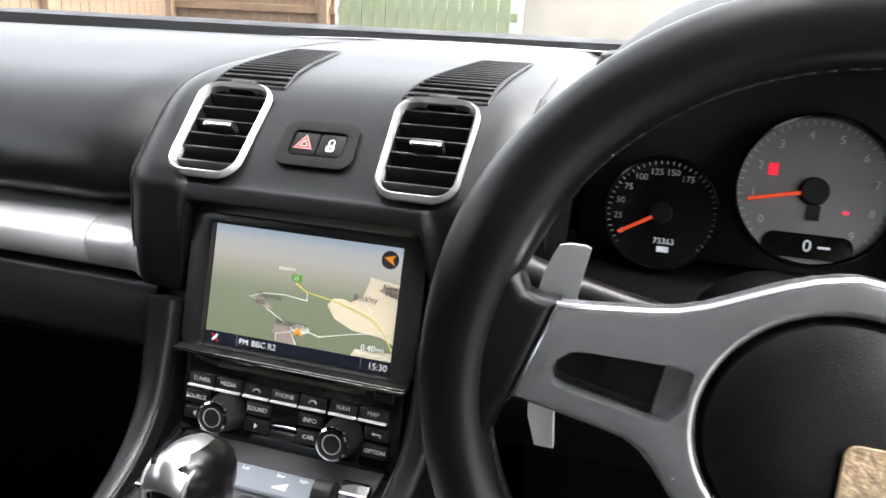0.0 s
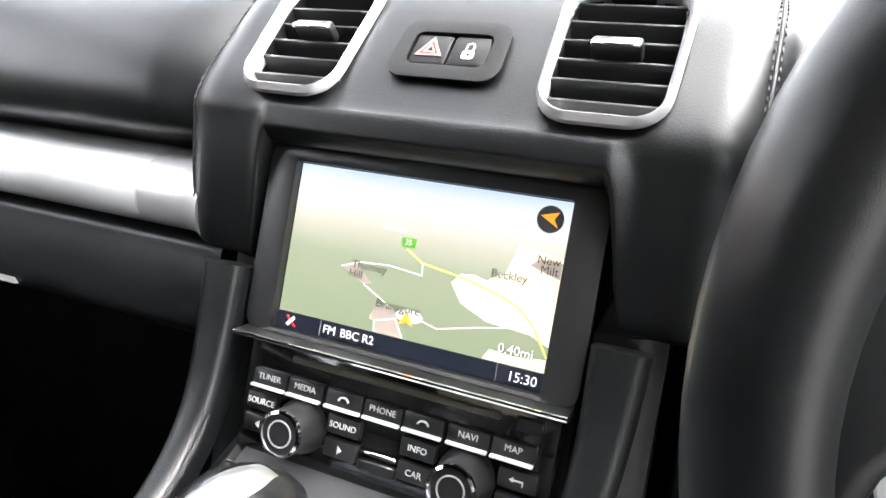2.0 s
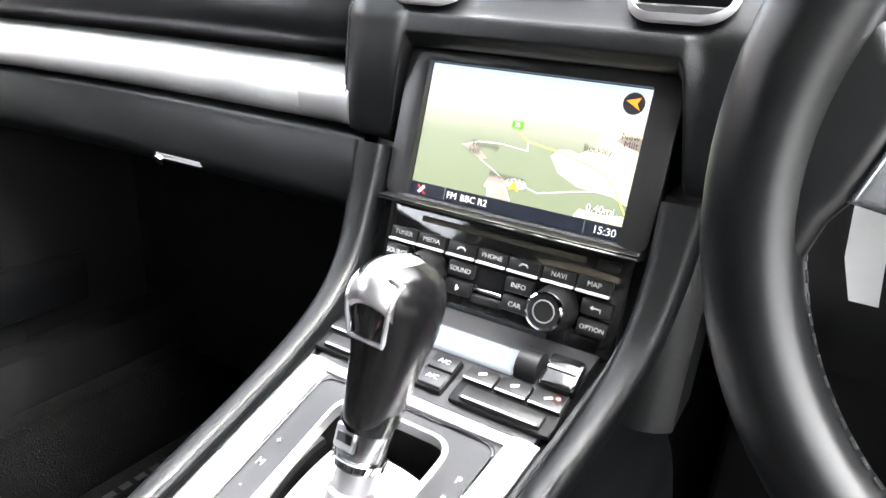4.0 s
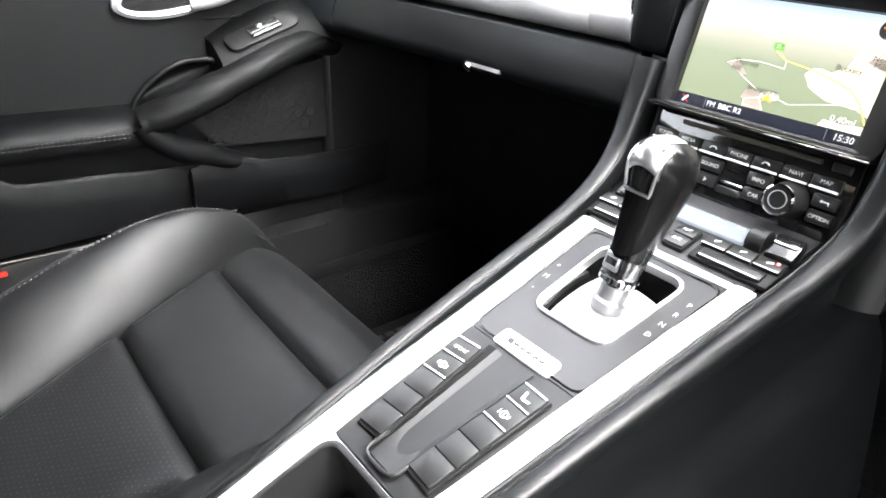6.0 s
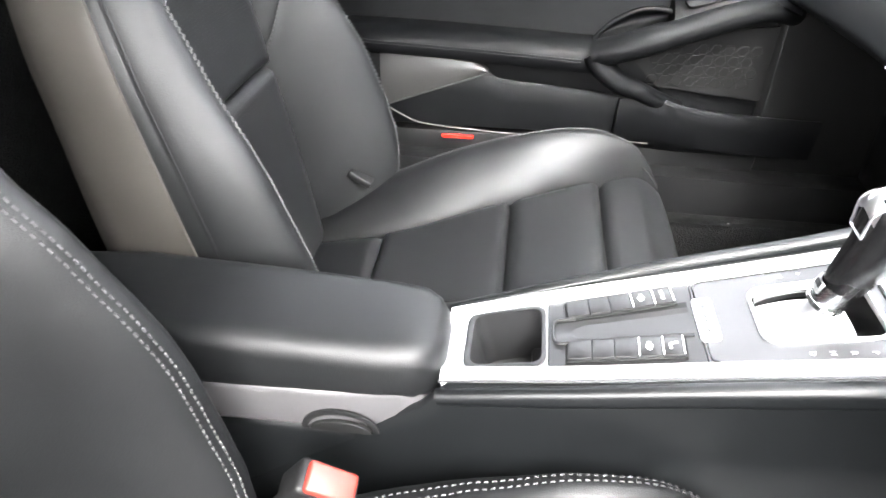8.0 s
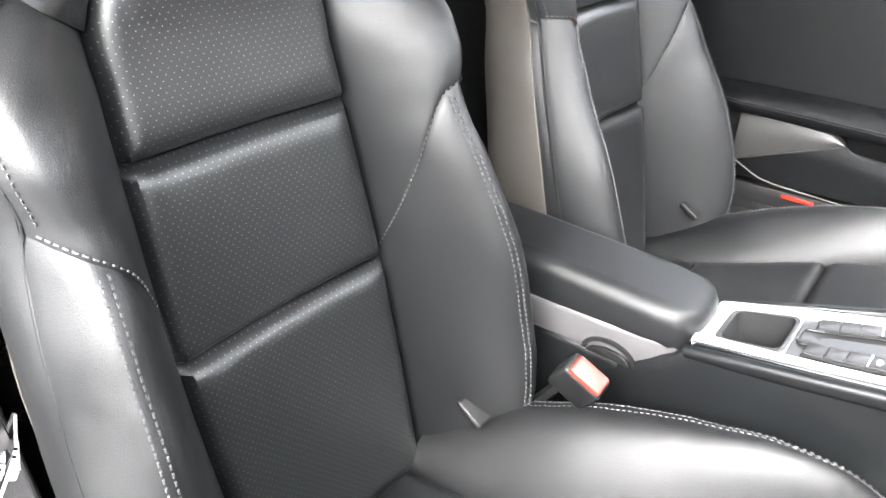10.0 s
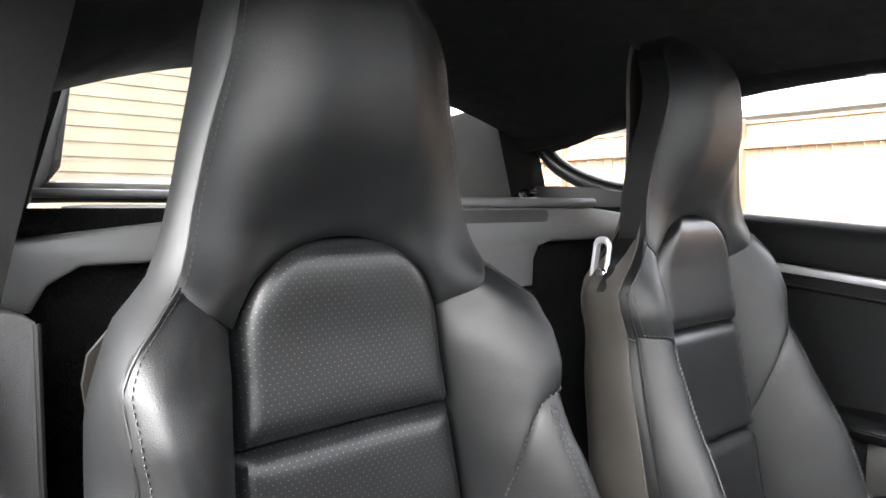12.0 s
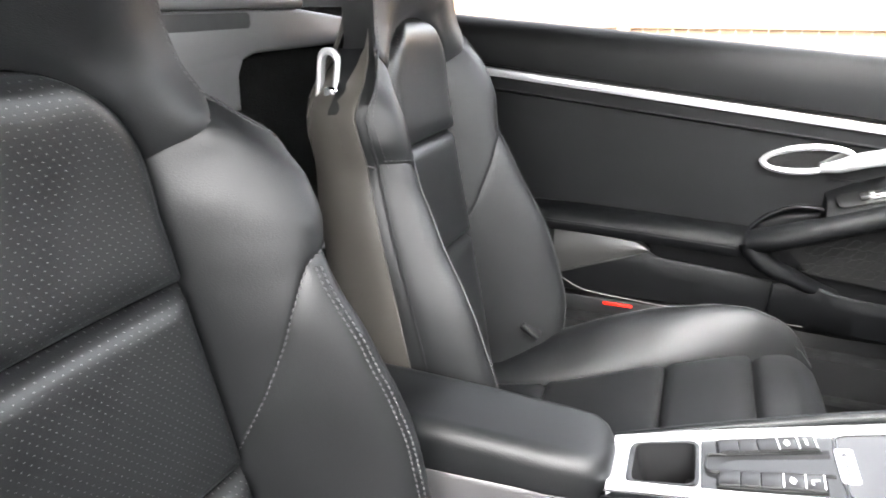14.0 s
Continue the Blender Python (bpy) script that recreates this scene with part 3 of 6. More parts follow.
        # outer seams get the darker thread: strong side light offset in the colour
        for s in ((0.68, 0.74) if sgn == outer else (0.585, 0.635)):
            ln = []
            for i in range(60):
                z = 0.16 + i * (low_top(s, sgn) - 0.002 - 0.16) / 59
                xi, xo = lerp(wide, z), hf(z, sgn)
                x = xi + (xo - xi) * s
                ln.append(Vector((sgn * x, front(x, z) + crumple(x, z, sgn) + 0.0006, z)))
            part("stitching", stitches(ln, 0.0040, 0.0026, 0.0006, out=(0, 1, 0)), THREAD_DARK if sgn == outer else THREAD, S, "double seam", kind="stuff")
        ln = []
        for i in range(40):
            s = i / 39 * 0.97
            z = low_top(s, sgn) + 0.004
            xi, xo = lerp(wide, z), hf(z, sgn)
            x = xi + (xo - xi) * s
            ln.append(Vector((sgn * x, front(x, z) + crumple(x, z, sgn) * min(1.0, s * 4) - 0.0008, z)))
        part("stitching", stitches(ln, 0.0040, 0.0026, 0.0005, out=(0, 1, 0)), THREAD_DARK if sgn == outer else THREAD, S, "slanting seam", kind="stuff")
        ln = [Vector((sgn * (hf(z, sgn) - 0.005), front(hf(z, sgn) - 0.005, z) + 0.0006, z)) for z in [0.600 + i * 0.0085 for i in range(50)]]
        part("stitching", stitches(ln, 0.0036, 0.0024, 0.0003, out=(sgn * 0.6, 0.8, 0)), THREAD, S, kind="stuff")
    part("headrest", sheet(head, 44, 44, (0, -0.045, 0)), LEATHER, S, "smooth black leather head restraint")

    # hard shell behind
    def shell(u, v):
        z = 0.06 + (1.05 - 0.06) * v
        s = 2 * u - 1
        return Vector((s * (lerp(half, z) - 0.012), rear_y(z) - 0.052 + 0.047 * rise(z, 0.60, 0.84) - 0.045 * (1 - 0.6 * rise(z, 0.60, 0.84)) * (1 - abs(s) ** 4), z))
    part("back_shell", sheet(shell, 24, 40, (0, -0.006, 0)), SHELL, S, "smooth taupe grey hard backrest shell")
    for sgn in (-1, 1):
        def edge(u, v, sgn=sgn):
            z = 0.06 + (1.03 - 0.06) * v
            if sgn == outer:
                return Vector((sgn * (lerp(shell_half, z) - 0.030 - 0.014 * u ** 2), rear_y(z) + 0.002 - 0.058 * u, z))
            if u < 0.5:
                a = 0.24 + 0.42 * rise(z, 0.70, 0.82)
                return side(a + (1 - a) * u / 0.5, z, sgn, 0.0035 - 0.002 * rise(z, 0.70, 0.82))
            p = side(1.0, z, sgn, 0.0035 - 0.002 * rise(z, 0.70, 0.82))
            k = (u - 0.5) / 0.5
            slim = rise(z, 0.60, 0.84)
            return p + Vector((-sgn * (0.016 + 0.010 * slim) * k ** 2.5, -0.056 * (1 - 0.65 * slim) * k, 0))
        part("shell_edge", sheet(edge, 16, 50, (-sgn * 0.012, 0, 0)), SHELL, S, "smooth taupe grey hard shell edge")
        if sgn == outer:
            continue
        part("flank_seam", tube([side(0.26 * i / 8, 0.598 + 0.004 * i / 8, sgn, 0.0012) for i in range(9)], 0.0018, 6), RUBBER, S, "dark seam across the side")
        # release lever on the flank
        lv = part("release_lever_surround", frame_ring(rounded(0.030, 0.085, 0.014, 5), rounded(0.018, 0.068, 0.009, 5), 0.006, Matrix.Translation((sgn * lever_x, -0.078, 0.700)) @ Matrix.Rotation(radians(90 * sgn), 4, "Y") @ Matrix.Rotation(radians(90 - 8 * sgn), 4, "Z")), SILVER, S, "satin silver lever surround")
        part("release_lever", box((sgn * (lever_x + 0.006), -0.070, 0.680), (0.012, 0.02, 0.032), 0.004, 2), CHROME, lv)

    # cushion
    cz = [(0.06, 0.120), (0.16, 0.140), (0.36, 0.196), (0.50, 0.218), (0.555, 0.216), (0.595, 0.196), (0.615, 0.165), (0.622, 0.12)]
    ph = [(0.06, 0.098), (0.16, 0.103), (0.36, 0.140), (0.50, 0.186), (0.56, 0.215), (0.62, 0.226)]
    cw = [(0.06, 0.225), (0.16, 0.248), (0.36, 0.262), (0.50, 0.262), (0.57, 0.245), (0.60, 0.230)]
    bh = [(0.06, 0.040), (0.16, 0.078), (0.28, 0.098), (0.40, 0.102), (0.48, 0.092), (0.54, 0.068), (0.58, 0.034), (0.600, 0.010)]

    def cpanel(y0, y1, puff, nose=False):
        def f(u, v):
            y = y0 + (y1 - y0) * v
            w = lerp(ph, y)
            x = (2 * u - 1) * w
            e = min(w - abs(x) if not nose else 1, y - y0, 1 if nose else y1 - y)
            z = lerp(cz, y) - 0.010 + (0.010 + puff) * soft(e, 0.007) - 0.006 * (1 - (x / w) ** 2)
            if nose:
                z -= 0.012 * abs(x / w) ** 4
            return Vector((x, y, z))
        return f
    part("cushion_rear_strip", sheet(cpanel(0.05, 0.16, 0.004), 24, 12, (0, 0, -0.05)), LEATHER, S, "smooth black leather")
    part("cushion_rear_panel", sheet(cpanel(0.16, 0.362, 0.008), 30, 30, (0, 0, -0.05)), PERF_SEAT, S, "perforated black leather")
    part("cushion_middle_panel", sheet(cpanel(0.362, 0.50, 0.008), 30, 26, (0, 0, -0.05)), LEATHER, S, "smooth creased black leather")
    part("cushion_nose", sheet(cpanel(0.50, 0.622, 0.008, True), 34, 26, (0, -0.02, -0.09)), LEATHER, S, "smooth black leather")
    for sgn in (-1, 1):
        def cb(u, v, sgn=sgn):
            y = 0.05 + (0.598 - 0.05) * v
            xi, xo = lerp(ph, y) + 0.001, max(lerp(cw, y), lerp(ph, y) + 0.004)
            x = xi + (xo - xi) * u
            h = lerp(bh, y) * bolster_rise
            k = math.sin(min(1.0, u / 0.62) * math.pi / 2) if u < 0.62 else 1 - 0.5 * ((u - 0.62) / 0.38) ** 2
            z = lerp(cz, y) + h * k - 0.010 * (1 - soft(x - xi, 0.006))
            z += 0.0024 * noise.noise(Vector((x * 26, y * 14, sgn * 3.0 + xc))) + 0.0009 * noise.noise(Vector((x * 40, y * 70, sgn * 2.0 + xc)))
            return Vector((sgn * x, y, z))
        part("cushion_bolster", sheet(cb, 26, 44, (0, 0, -0.06)), LEATHER, S, "smooth creased black leather bolster")
        def cs(u, v, sgn=sgn):
            y = 0.05 + (0.60 - 0.05) * v
            z0 = lerp(cz, y) + lerp(bh, y) * 0.5 * bolster_rise
            return Vector((sgn * (max(lerp(cw, y), lerp(ph, y)) + 0.006 * math.sin(u * math.pi)), y, z0 + (0.03 - z0) * u))
        part("cushion_flank", sheet(cs, 8, 30, (-sgn * 0.02, 0, 0)), LEATHER, S, "smooth black leather side")
        for s in (0.64, 0.72):
            ln = [cb(s, i / 70) + Vector((0, 0, 0.0004)) for i in range(2, 70)]
            part("stitching", stitches(ln, 0.0042, 0.0026, 0.0005, out=(sgn * 0.4, 0, 0.9)), THREAD_DARK, S, kind="stuff")
        part("piping", tube([cb(1.0, i / 50) for i in range(1, 50)], 0.0024, 6), LEATHER, S)
    part("seat_base", box((0, 0.31, 0.02), (0.40, 0.5, 0.10), 0.02, 2), PLASTIC, S, "black plastic seat base")
    for sgn in (-1, 1):
        part("seat_rail", box((sgn * 0.19, 0.32, -0.025), (0.035, 0.58, 0.03), 0.004, 1), PLASTIC_SATIN, S)
        part("recliner_cover", box((sgn * 0.170, 0.114, 0.208), (0.048, 0.042, 0.012), 0.004, 3, Matrix.Rotation(radians(-34), 4, "X")), PLASTIC, S, "satin grey recliner cover")
    return S

seat("driver_seat", 0.338, 1, "black leather sports seat with perforated middle panels, driver's side", lever_x=0.190)
seat("passenger_seat", -0.336, -1, "black leather sports seat with perforated middle panels, passenger side", z_shift=0.015, bolster_rise=0.72, forward=0.64)

# ---- centre console ----
SLOPE = math.atan(0.244)
CON = pose(0, 0.3962, 0.3591, math.degrees(SLOPE))
def hw(s):
    """Half the console's width at s metres up its slope."""
    return lerp([(-0.10, 0.046), (-0.08, 0.0485), (0.03, 0.060), (0.15, 0.068), (0.294, 0.0795), (0.40, 0.088)], s)

console = thing("centre_console", CON, "black leather centre console with silver edge trims", "console")
def strip(x0, x1, s0, s1, z0, z1, n=16, crown=0.0):
    """A long plate between two lines that follow the console's edges."""
    rings = []
    for i in range(n + 1):
        s = s0 + (s1 - s0) * i / n
        a, b = x0(s), x1(s)
        rings.append([(a, s, z0), (b, s, z0), (b, s, z1), (b * 0.7 + a * 0.3, s, z1 + crown), (a * 0.7 + b * 0.3, s, z1 + crown), (a, s, z1)])
    return loft(rings)
for g in (-1, 1):
    part("edge_trim", strip(lambda s: g * (hw(s) - 0.0165), lambda s: g * hw(s), -0.083, 0.2860, -0.012, 0.002, crown=0.0012), ALU, console, "brushed silver edge trim")
    # leather flank below the trim, flaring to the floor
    def flank(u, v, g=g):
        s = -0.42 + (0.42 + 0.44) * v
        x = hw(max(s, -0.08)) + 0.002
        drop = [(0, 0.001), (0.06, 0.000), (0.14, -0.012), (0.2, -0.024), (0.5, -0.10), (1.0, -0.42)]
        wide_ = [(0, 0.0), (0.06, 0.005), (0.14, 0.009), (0.2, 0.010), (0.45, 0.013), (0.6, 0.032), (1.0, 0.055)]
        z = lerp(drop, u)
        if s < -0.095:
            z -= 0.016 + 0.12 * min(1.0, (-0.095 - s) / 0.3)
        return Vector((g * (x + lerp(wide_, u)), s, z))
    part("console_flank", sheet(flank, 26, 30, (-g * 0.006, 0, -0.004)), LEATHER_SOFT, console, "soft black leather flank")
# tray between the trims
def inner(k):
    return lambda s: k * (hw(s) - 0.0172)
gate_panel = part("gate_panel", strip(inner(-1), inner(1), 0.1345, 0.2785, -0.012, 0.0, crown=0.0), DARK_GREY, console, "satin dark grey selector panel")
part("switch_panel", strip(inner(-1), inner(1), 0.0095, 0.1335, -0.012, 0.0), PLASTIC_SATIN, console, "satin black switch panel")
cupf = part("cup_tray", strip(inner(-1), inner(1), -0.083, 0.0085, -0.012, -0.0005), SILVER, console, "satin silver tray surround")
part("edge_trim_top", strip(inner(-1), inner(1), 0.2792, 0.2860, -0.012, 0.002), ALU, console, "brushed silver trim across the top")
def in_con(x, s, z=0.0, rz=0):
    return pose(x, s, z, 0, 0, rz)
# gate opening with its chrome frame
def gate_outline(w0, w1, s0, s1, r):
    pts = []
    for x, s in ((w1, s1), (-w1, s1), (-w0, s0), (w0, s0)):
        pts.append((x, s))
    out = []
    n = len(pts)
    for i in range(n):
        p, a, b = Vector(pts[i]), Vector(pts[i - 1]), Vector(pts[(i + 1) % n])
        u, v = (a - p).normalized(), (b - p).normalized()
        for k in range(7):
            t = k / 6
            q = p + u * r * (1 - t) ** 2 + v * r * t ** 2
            out.append((q.x, q.y))
    return out
cut(gate_panel, plate(gate_outline(0.0325, 0.0372, 0.1795, 0.2665, 0.014), 0.06, in_con(0, 0, -0.03)))
cut(cupf, plate(gate_outline(0.0325, 0.036, -0.0600, 0.0045, 0.012), 0.06, in_con(0, 0, -0.03)))
part("gate_frame", frame_ring(gate_outline(0.0345, 0.0392, 0.1770, 0.2690, 0.015), gate_outline(0.0320, 0.0367, 0.1798, 0.2662, 0.0135), 0.003, in_con(0, 0, 0.0)), SILVER, console, "bright chrome selector frame")
gw = gate_outline(0.0321, 0.0368, 0.1798, 0.2663, 0.0135)
part("gate_well", loft([[(x, s, -0.004) for x, s in gw], [(x * 0.93, 0.223 + (s - 0.223) * 0.93, -0.035) for x, s in gw]], caps=False), GLOSS_BLACK, console, "glossy black selector well")
part("gate_well_floor", plate([(x * 0.95, 0.223 + (s - 0.223) * 0.95) for x, s in gw], 0.003, in_con(0, 0, -0.037)), GLOSS_BLACK, console)
part("slide_plate", sheet(lambda u, v: Vector(((u - 0.5) * 0.058, 0.1825 + 0.066 * v, -0.005 - 0.005 * (2 * v - 1) ** 2 - 0.006 * abs(2 * u - 1) ** 2.5)), 12, 12, (0, 0, -0.004)), SATIN_WHITE, console, "pale satin slide plate")
part("selector_border", frame_ring(gate_outline(0.0508, 0.0605, 0.1360, 0.2778, 0.010), gate_outline(0.0496, 0.0592, 0.1372, 0.2764, 0.010), 0.0012, in_con(0, 0, 0)), GLOSS_BLACK, console)
for i, ch in enumerate("PRND"):
    lettering("selector_letter", ch, 0.0060, in_con(0.0513 - 0.0012 * i, 0.249 - 0.0137 * i, 0.0006), INK, console)
for i, ch in enumerate("+M-"):
    lettering("selector_letter", ch, 0.0060, in_con(-0.0494 + 0.0014 * i, 0.2241 - 0.0155 * i, 0.0006), INK, console)
badge = part("badge", plate(rounded(0.0535, 0.0165, 0.004), 0.0022, in_con(-0.0005, 0.1405, 0.0), 0.0008), SILVER, console, "satin silver badge plate")
for i in range(6):
    part("badge_script_bar", box((-0.0155 + i * 0.0060, 0.1405, 0.0024), (0.0046, 0.0020 if i else 0.0046, 0.0005), 0.0002, 1, Matrix.Rotation(radians(14), 4, "Z")), DARK_GREY, badge, "dark script bar")
# cup holder well
cw_ = gate_outline(0.0318, 0.0353, -0.0590, 0.0038, 0.0115)
part("cup_rim", frame_ring(gate_outline(0.0365, 0.0400, -0.0650, 0.0078, 0.0140), cw_, 0.0025, in_con(0, 0, -0.0005)), PLASTIC_SATIN, console, "black plastic cup holder rim")
part("cup_well", loft([[(x, s, 0.0) for x, s in cw_], [(x * 0.93, -0.027 + (s + 0.027) * 0.93, -0.055) for x, s in cw_]], caps=False), PLASTIC_SATIN, console, "deep black cup holder well")
part("cup_floor", plate([(x * 0.95, -0.027 + (s + 0.027) * 0.95) for x, s in cw_], 0.003, in_con(0, 0, -0.058)), RUBBER, console)
part("cup_divider", box((0.0, -0.006, -0.046), (0.05, 0.012, 0.02), 0.004, 2), PLASTIC, console)
# two rows of switches and the dished tray between them
for g in (-1, 1):
    x_at = (lambda q: 0.0271 + 0.053 * (q - 0.0265)) if g > 0 else (lambda q: -0.0247 - 0.095 * (q - 0.0265))
    turn = Matrix.Rotation(radians(-3.0 if g > 0 else 5.4), 4, "Z")
    bank = part("switch_bank", box((x_at(0.0725), 0.0725, 0.0010), (0.0240, 0.0965, 0.004), 0.0015, 2, turn), PLASTIC, console, "black switch bank")
    ends = (0.0265, 0.0463, 0.0643, 0.0830, 0.1015, 0.1185)
    for i in range(5):
        q = (ends[i] + ends[i + 1]) / 2
        sw = part("switch", box((x_at(q), q, 0.0034), (0.0212, ends[i + 1] - ends[i] - 0.0007, 0.004), 0.0006, 2, turn), PLASTIC_SATIN, bank, "black push switch" if i > 2 else "satin black blank switch")
        if i > 2:
            part("marker_bar", box((x_at(ends[i]), ends[i] + 0.0008, 0.0058), (0.0206, 0.0013, 0.0012), 0.0004, 1, turn), KEY_BAR, sw, "pale silver bar")
        if i == 4:
            part("marker_bar", box((x_at(ends[5]), ends[5] - 0.0004, 0.0058), (0.0206, 0.0013, 0.0012), 0.0004, 1, turn), KEY_BAR, sw, "pale silver bar")
        at = in_con(x_at(q), q - 0.0005, 0.0054, -3.0 if g > 0 else 5.4)
        if g < 0 and i == 4:
            lettering("switch_word", "SPORT", 0.0042, at, INK, sw)
        elif i == 3:
            part("switch_symbol", frame_ring([(0.0030 * math.cos(k / 16 * math.tau), 0.0030 * math.sin(k / 16 * math.tau)) for k in range(16)], [(0.0022 * math.cos(k / 16 * math.tau), 0.0022 * math.sin(k / 16 * math.tau)) for k in range(16)], 0.0004, at), INK, sw)
            for dx in (-0.0042, 0.0042, 0.0):
                part("symbol_bar", box((dx, 0, 0.0003), (0.0008, 0.0034, 0.0004), 0.0001, 1, at), INK, sw)
        elif i == 4:
            part("symbol_bar", box((-0.0022, 0.0012, 0.0002), (0.0020, 0.0068, 0.0004), 0.0003, 1, at @ Matrix.Rotation(0.25, 4, "Z")), INK, sw)
            part("symbol_bar", box((0.0014, -0.0016, 0.0002), (0.0058, 0.0018, 0.0004), 0.0003, 1, at @ Matrix.Rotation(0.15, 4, "Z")), INK, sw)
def tray_f(u, v):
    q = 0.0165 + 0.112 * v
    a, b = -0.0100 - 0.066 * (q - 0.0165), 0.0138 + 0.040 * (q - 0.0165)
    return Vector((a + (b - a) * u, q, 0.0016 - 0.0034 * math.sin(math.pi * u) * min(1.0, 4 * v)))
part("tray", sheet(tray_f, 10, 12, (0, 0, -0.004)), PLASTIC_SATIN, console, "dished satin black tray")
# flat strip laid on the panel; its black is the undercut's shade
part("tray_undercut_shade", loft([[(-0.0158 - 0.078 * (q - 0.0165), q, 0.0005), (-0.0100 - 0.066 * (q - 0.0165), q, 0.0005), (-0.0100 - 0.066 * (q - 0.0165), q, 0.0014), (-0.0158 - 0.078 * (q - 0.0165), q, 0.0014)] for q in (0.0165, 0.07, 0.1285)]), SWITCH, console, "flat black strip for the shaded undercut below the switches")
part("tray_lip", tube(curve_points([(-0.0140, 0.034, 0.0024), (-0.0128, 0.0168, 0.0028), (0.0, 0.0138, 0.0028), (0.0145, 0.0168, 0.0028), (0.0158, 0.034, 0.0024)], 6), 0.0015, 8), PLASTIC_SATIN, console)
# climate panel at the top of the slope
climate = part("climate_panel", strip(lambda s: -(hw(s) - 0.004), lambda s: hw(s) - 0.004, 0.2870, 0.372, -0.010, 0.0015), DARK_GREY, console, "satin dark grey climate panel")
for g in (-1, 1):
    cx = g * 0.0500
    bk = part("button_block", box((cx, 0.3065, 0.003), (0.064, 0.030, 0.005), 0.003, 2), PLASTIC, climate, "black climate button block")
    for i in range(3):
        b = part("button", box((cx - 0.0208 + i * 0.0208, 0.3140, 0.0062), (0.0196, 0.0125, 0.004), 0.001, 2), PLASTIC_SATIN, bk)
        part("marker_bar", box((cx - 0.0208 + i * 0.0208, 0.3083, 0.0083), (0.0185, 0.0014, 0.0008), 0.0002, 1), KEY_BAR, bk, "pale silver bar")
        part("button_symbol", box((cx - 0.0208 + i * 0.0208, 0.3153, 0.0083), (0.005, 0.0020, 0.0004), 0.0001, 1, Matrix.Rotation(0.5, 4, "Z")), INK, bk)
    part("button", box((cx, 0.2990, 0.0062), (0.050, 0.0105, 0.004), 0.001, 2), PLASTIC_SATIN, bk)
    part("marker_bar", box((cx, 0.2942, 0.0083), (0.046, 0.0014, 0.0008), 0.0002, 1), KEY_BAR, bk, "pale silver bar")
    part("roller_bracket", tube([(g * 0.0425, 0.338, 0.004), (g * 0.0560, 0.338, 0.004)], 0.0105, 14), PLASTIC_SATIN, climate, "black roller")
    rk = part("rocker_switch", box((g * 0.069, 0.339, 0.004), (0.022, 0.024, 0.010), 0.003, 2, Matrix.Rotation(0.25, 4, "X")), GLOSS_BLACK, climate, "glossy black rocker switch")
    part("marker_bar", box((g * 0.069, 0.3385, 0.0098), (0.018, 0.0022, 0.001), 0.0003, 1), KEY_BAR, rk, "pale silver bar")
part("indicator_light", box((0.0760, 0.3170, 0.0085), (0.002, 0.0012, 0.0006)), glowing("red_indicator", (1.0, 0.05, 0.05), 3.0), climate, "small glowing red light")
mid = part("button_block", box((0.003, 0.3080, 0.002), (0.0195, 0.029, 0.006), 0.002, 2), PLASTIC, climate)
for k, (word, z) in enumerate((("A/C", 0.3150), ("A/C", 0.3012))):
    part("button", box((0.003, z, 0.005), (0.0175, 0.0125, 0.004), 0.001, 2), (PLASTIC_SATIN, DARK_GREY)[k], mid)
    lettering("button_word", word, 0.0048, in_con(0.003, z, 0.0073), INK, mid)
LCD = glowing("climate_display", (0.16, 0.18, 0.205), 0.17)
lcd = part("climate_display", box((0.0, 0.3375, 0.003), (0.083, 0.0200, 0.004), 0.001, 1), LCD, climate, "pale lit climate display")
for tx, sx in (("cold", -0.031), ("hot", -0.015), ("low", 0.013), ("high", 0.031)):
    lettering("display_word", tx, 0.0042, in_con(sx, 0.3435, 0.0052), INK, lcd)
for i in range(6):
    part("display_bar", box((0.012 + i * 0.0018, 0.3335 + i * 0.0004, 0.0052), (0.0011, 0.002 + i * 0.0009, 0.0003)), INK, lcd)

# leather rails that run from the console up to the dashboard
def rail_section(p, d, w, h):
    s = Vector((1, 0, 0))
    n = s.cross(d).normalized()
    return [p + s * x + n * z for x, z in rounded(w, h, 0.007, 4)]
for g in (-1, 1):
    pts = curve_points([(0.0565, 0.314, 0.330), (0.0700, 0.42, 0.359), (0.0800, 0.52, 0.3865), (0.0905, 0.64, 0.416), (0.0985, 0.705, 0.4365), (0.1050, 0.744, 0.464), (0.1085, 0.765, 0.502), (0.1095, 0.778, 0.5435)], 8)
    pts = [Vector((g * p.x, p.y, p.z)) for p in pts]
    rings = []
    for k, p in enumerate(pts):
        d = (pts[min(k + 1, len(pts) - 1)] - pts[max(k - 1, 0)]).normalized()
        t = k / (len(pts) - 1)
        e_ = min(1.0, 0.25 + k / 8)
        rings.append(rail_section(p, d, (0.013 + 0.014 * t ** 1.8) * e_ + 0.014 * (1 - e_), (0.018 + 0.008 * t) * e_ + 0.0142 * (1 - e_)))
    rail_ = thing("grab_rail", pose(0, 0, 0), "curved black leather rail beside the console", "grab rail", "rails beside the console")
    part("rail", loft(rings), LEATHER_SOFT, rail_, "smooth black leather")
    part("seam", tube([p + Vector((g * -0.0085, 0, 0.0095)) for p in pts[:40]], 0.0012, 6), THREAD_DARK, rail_)

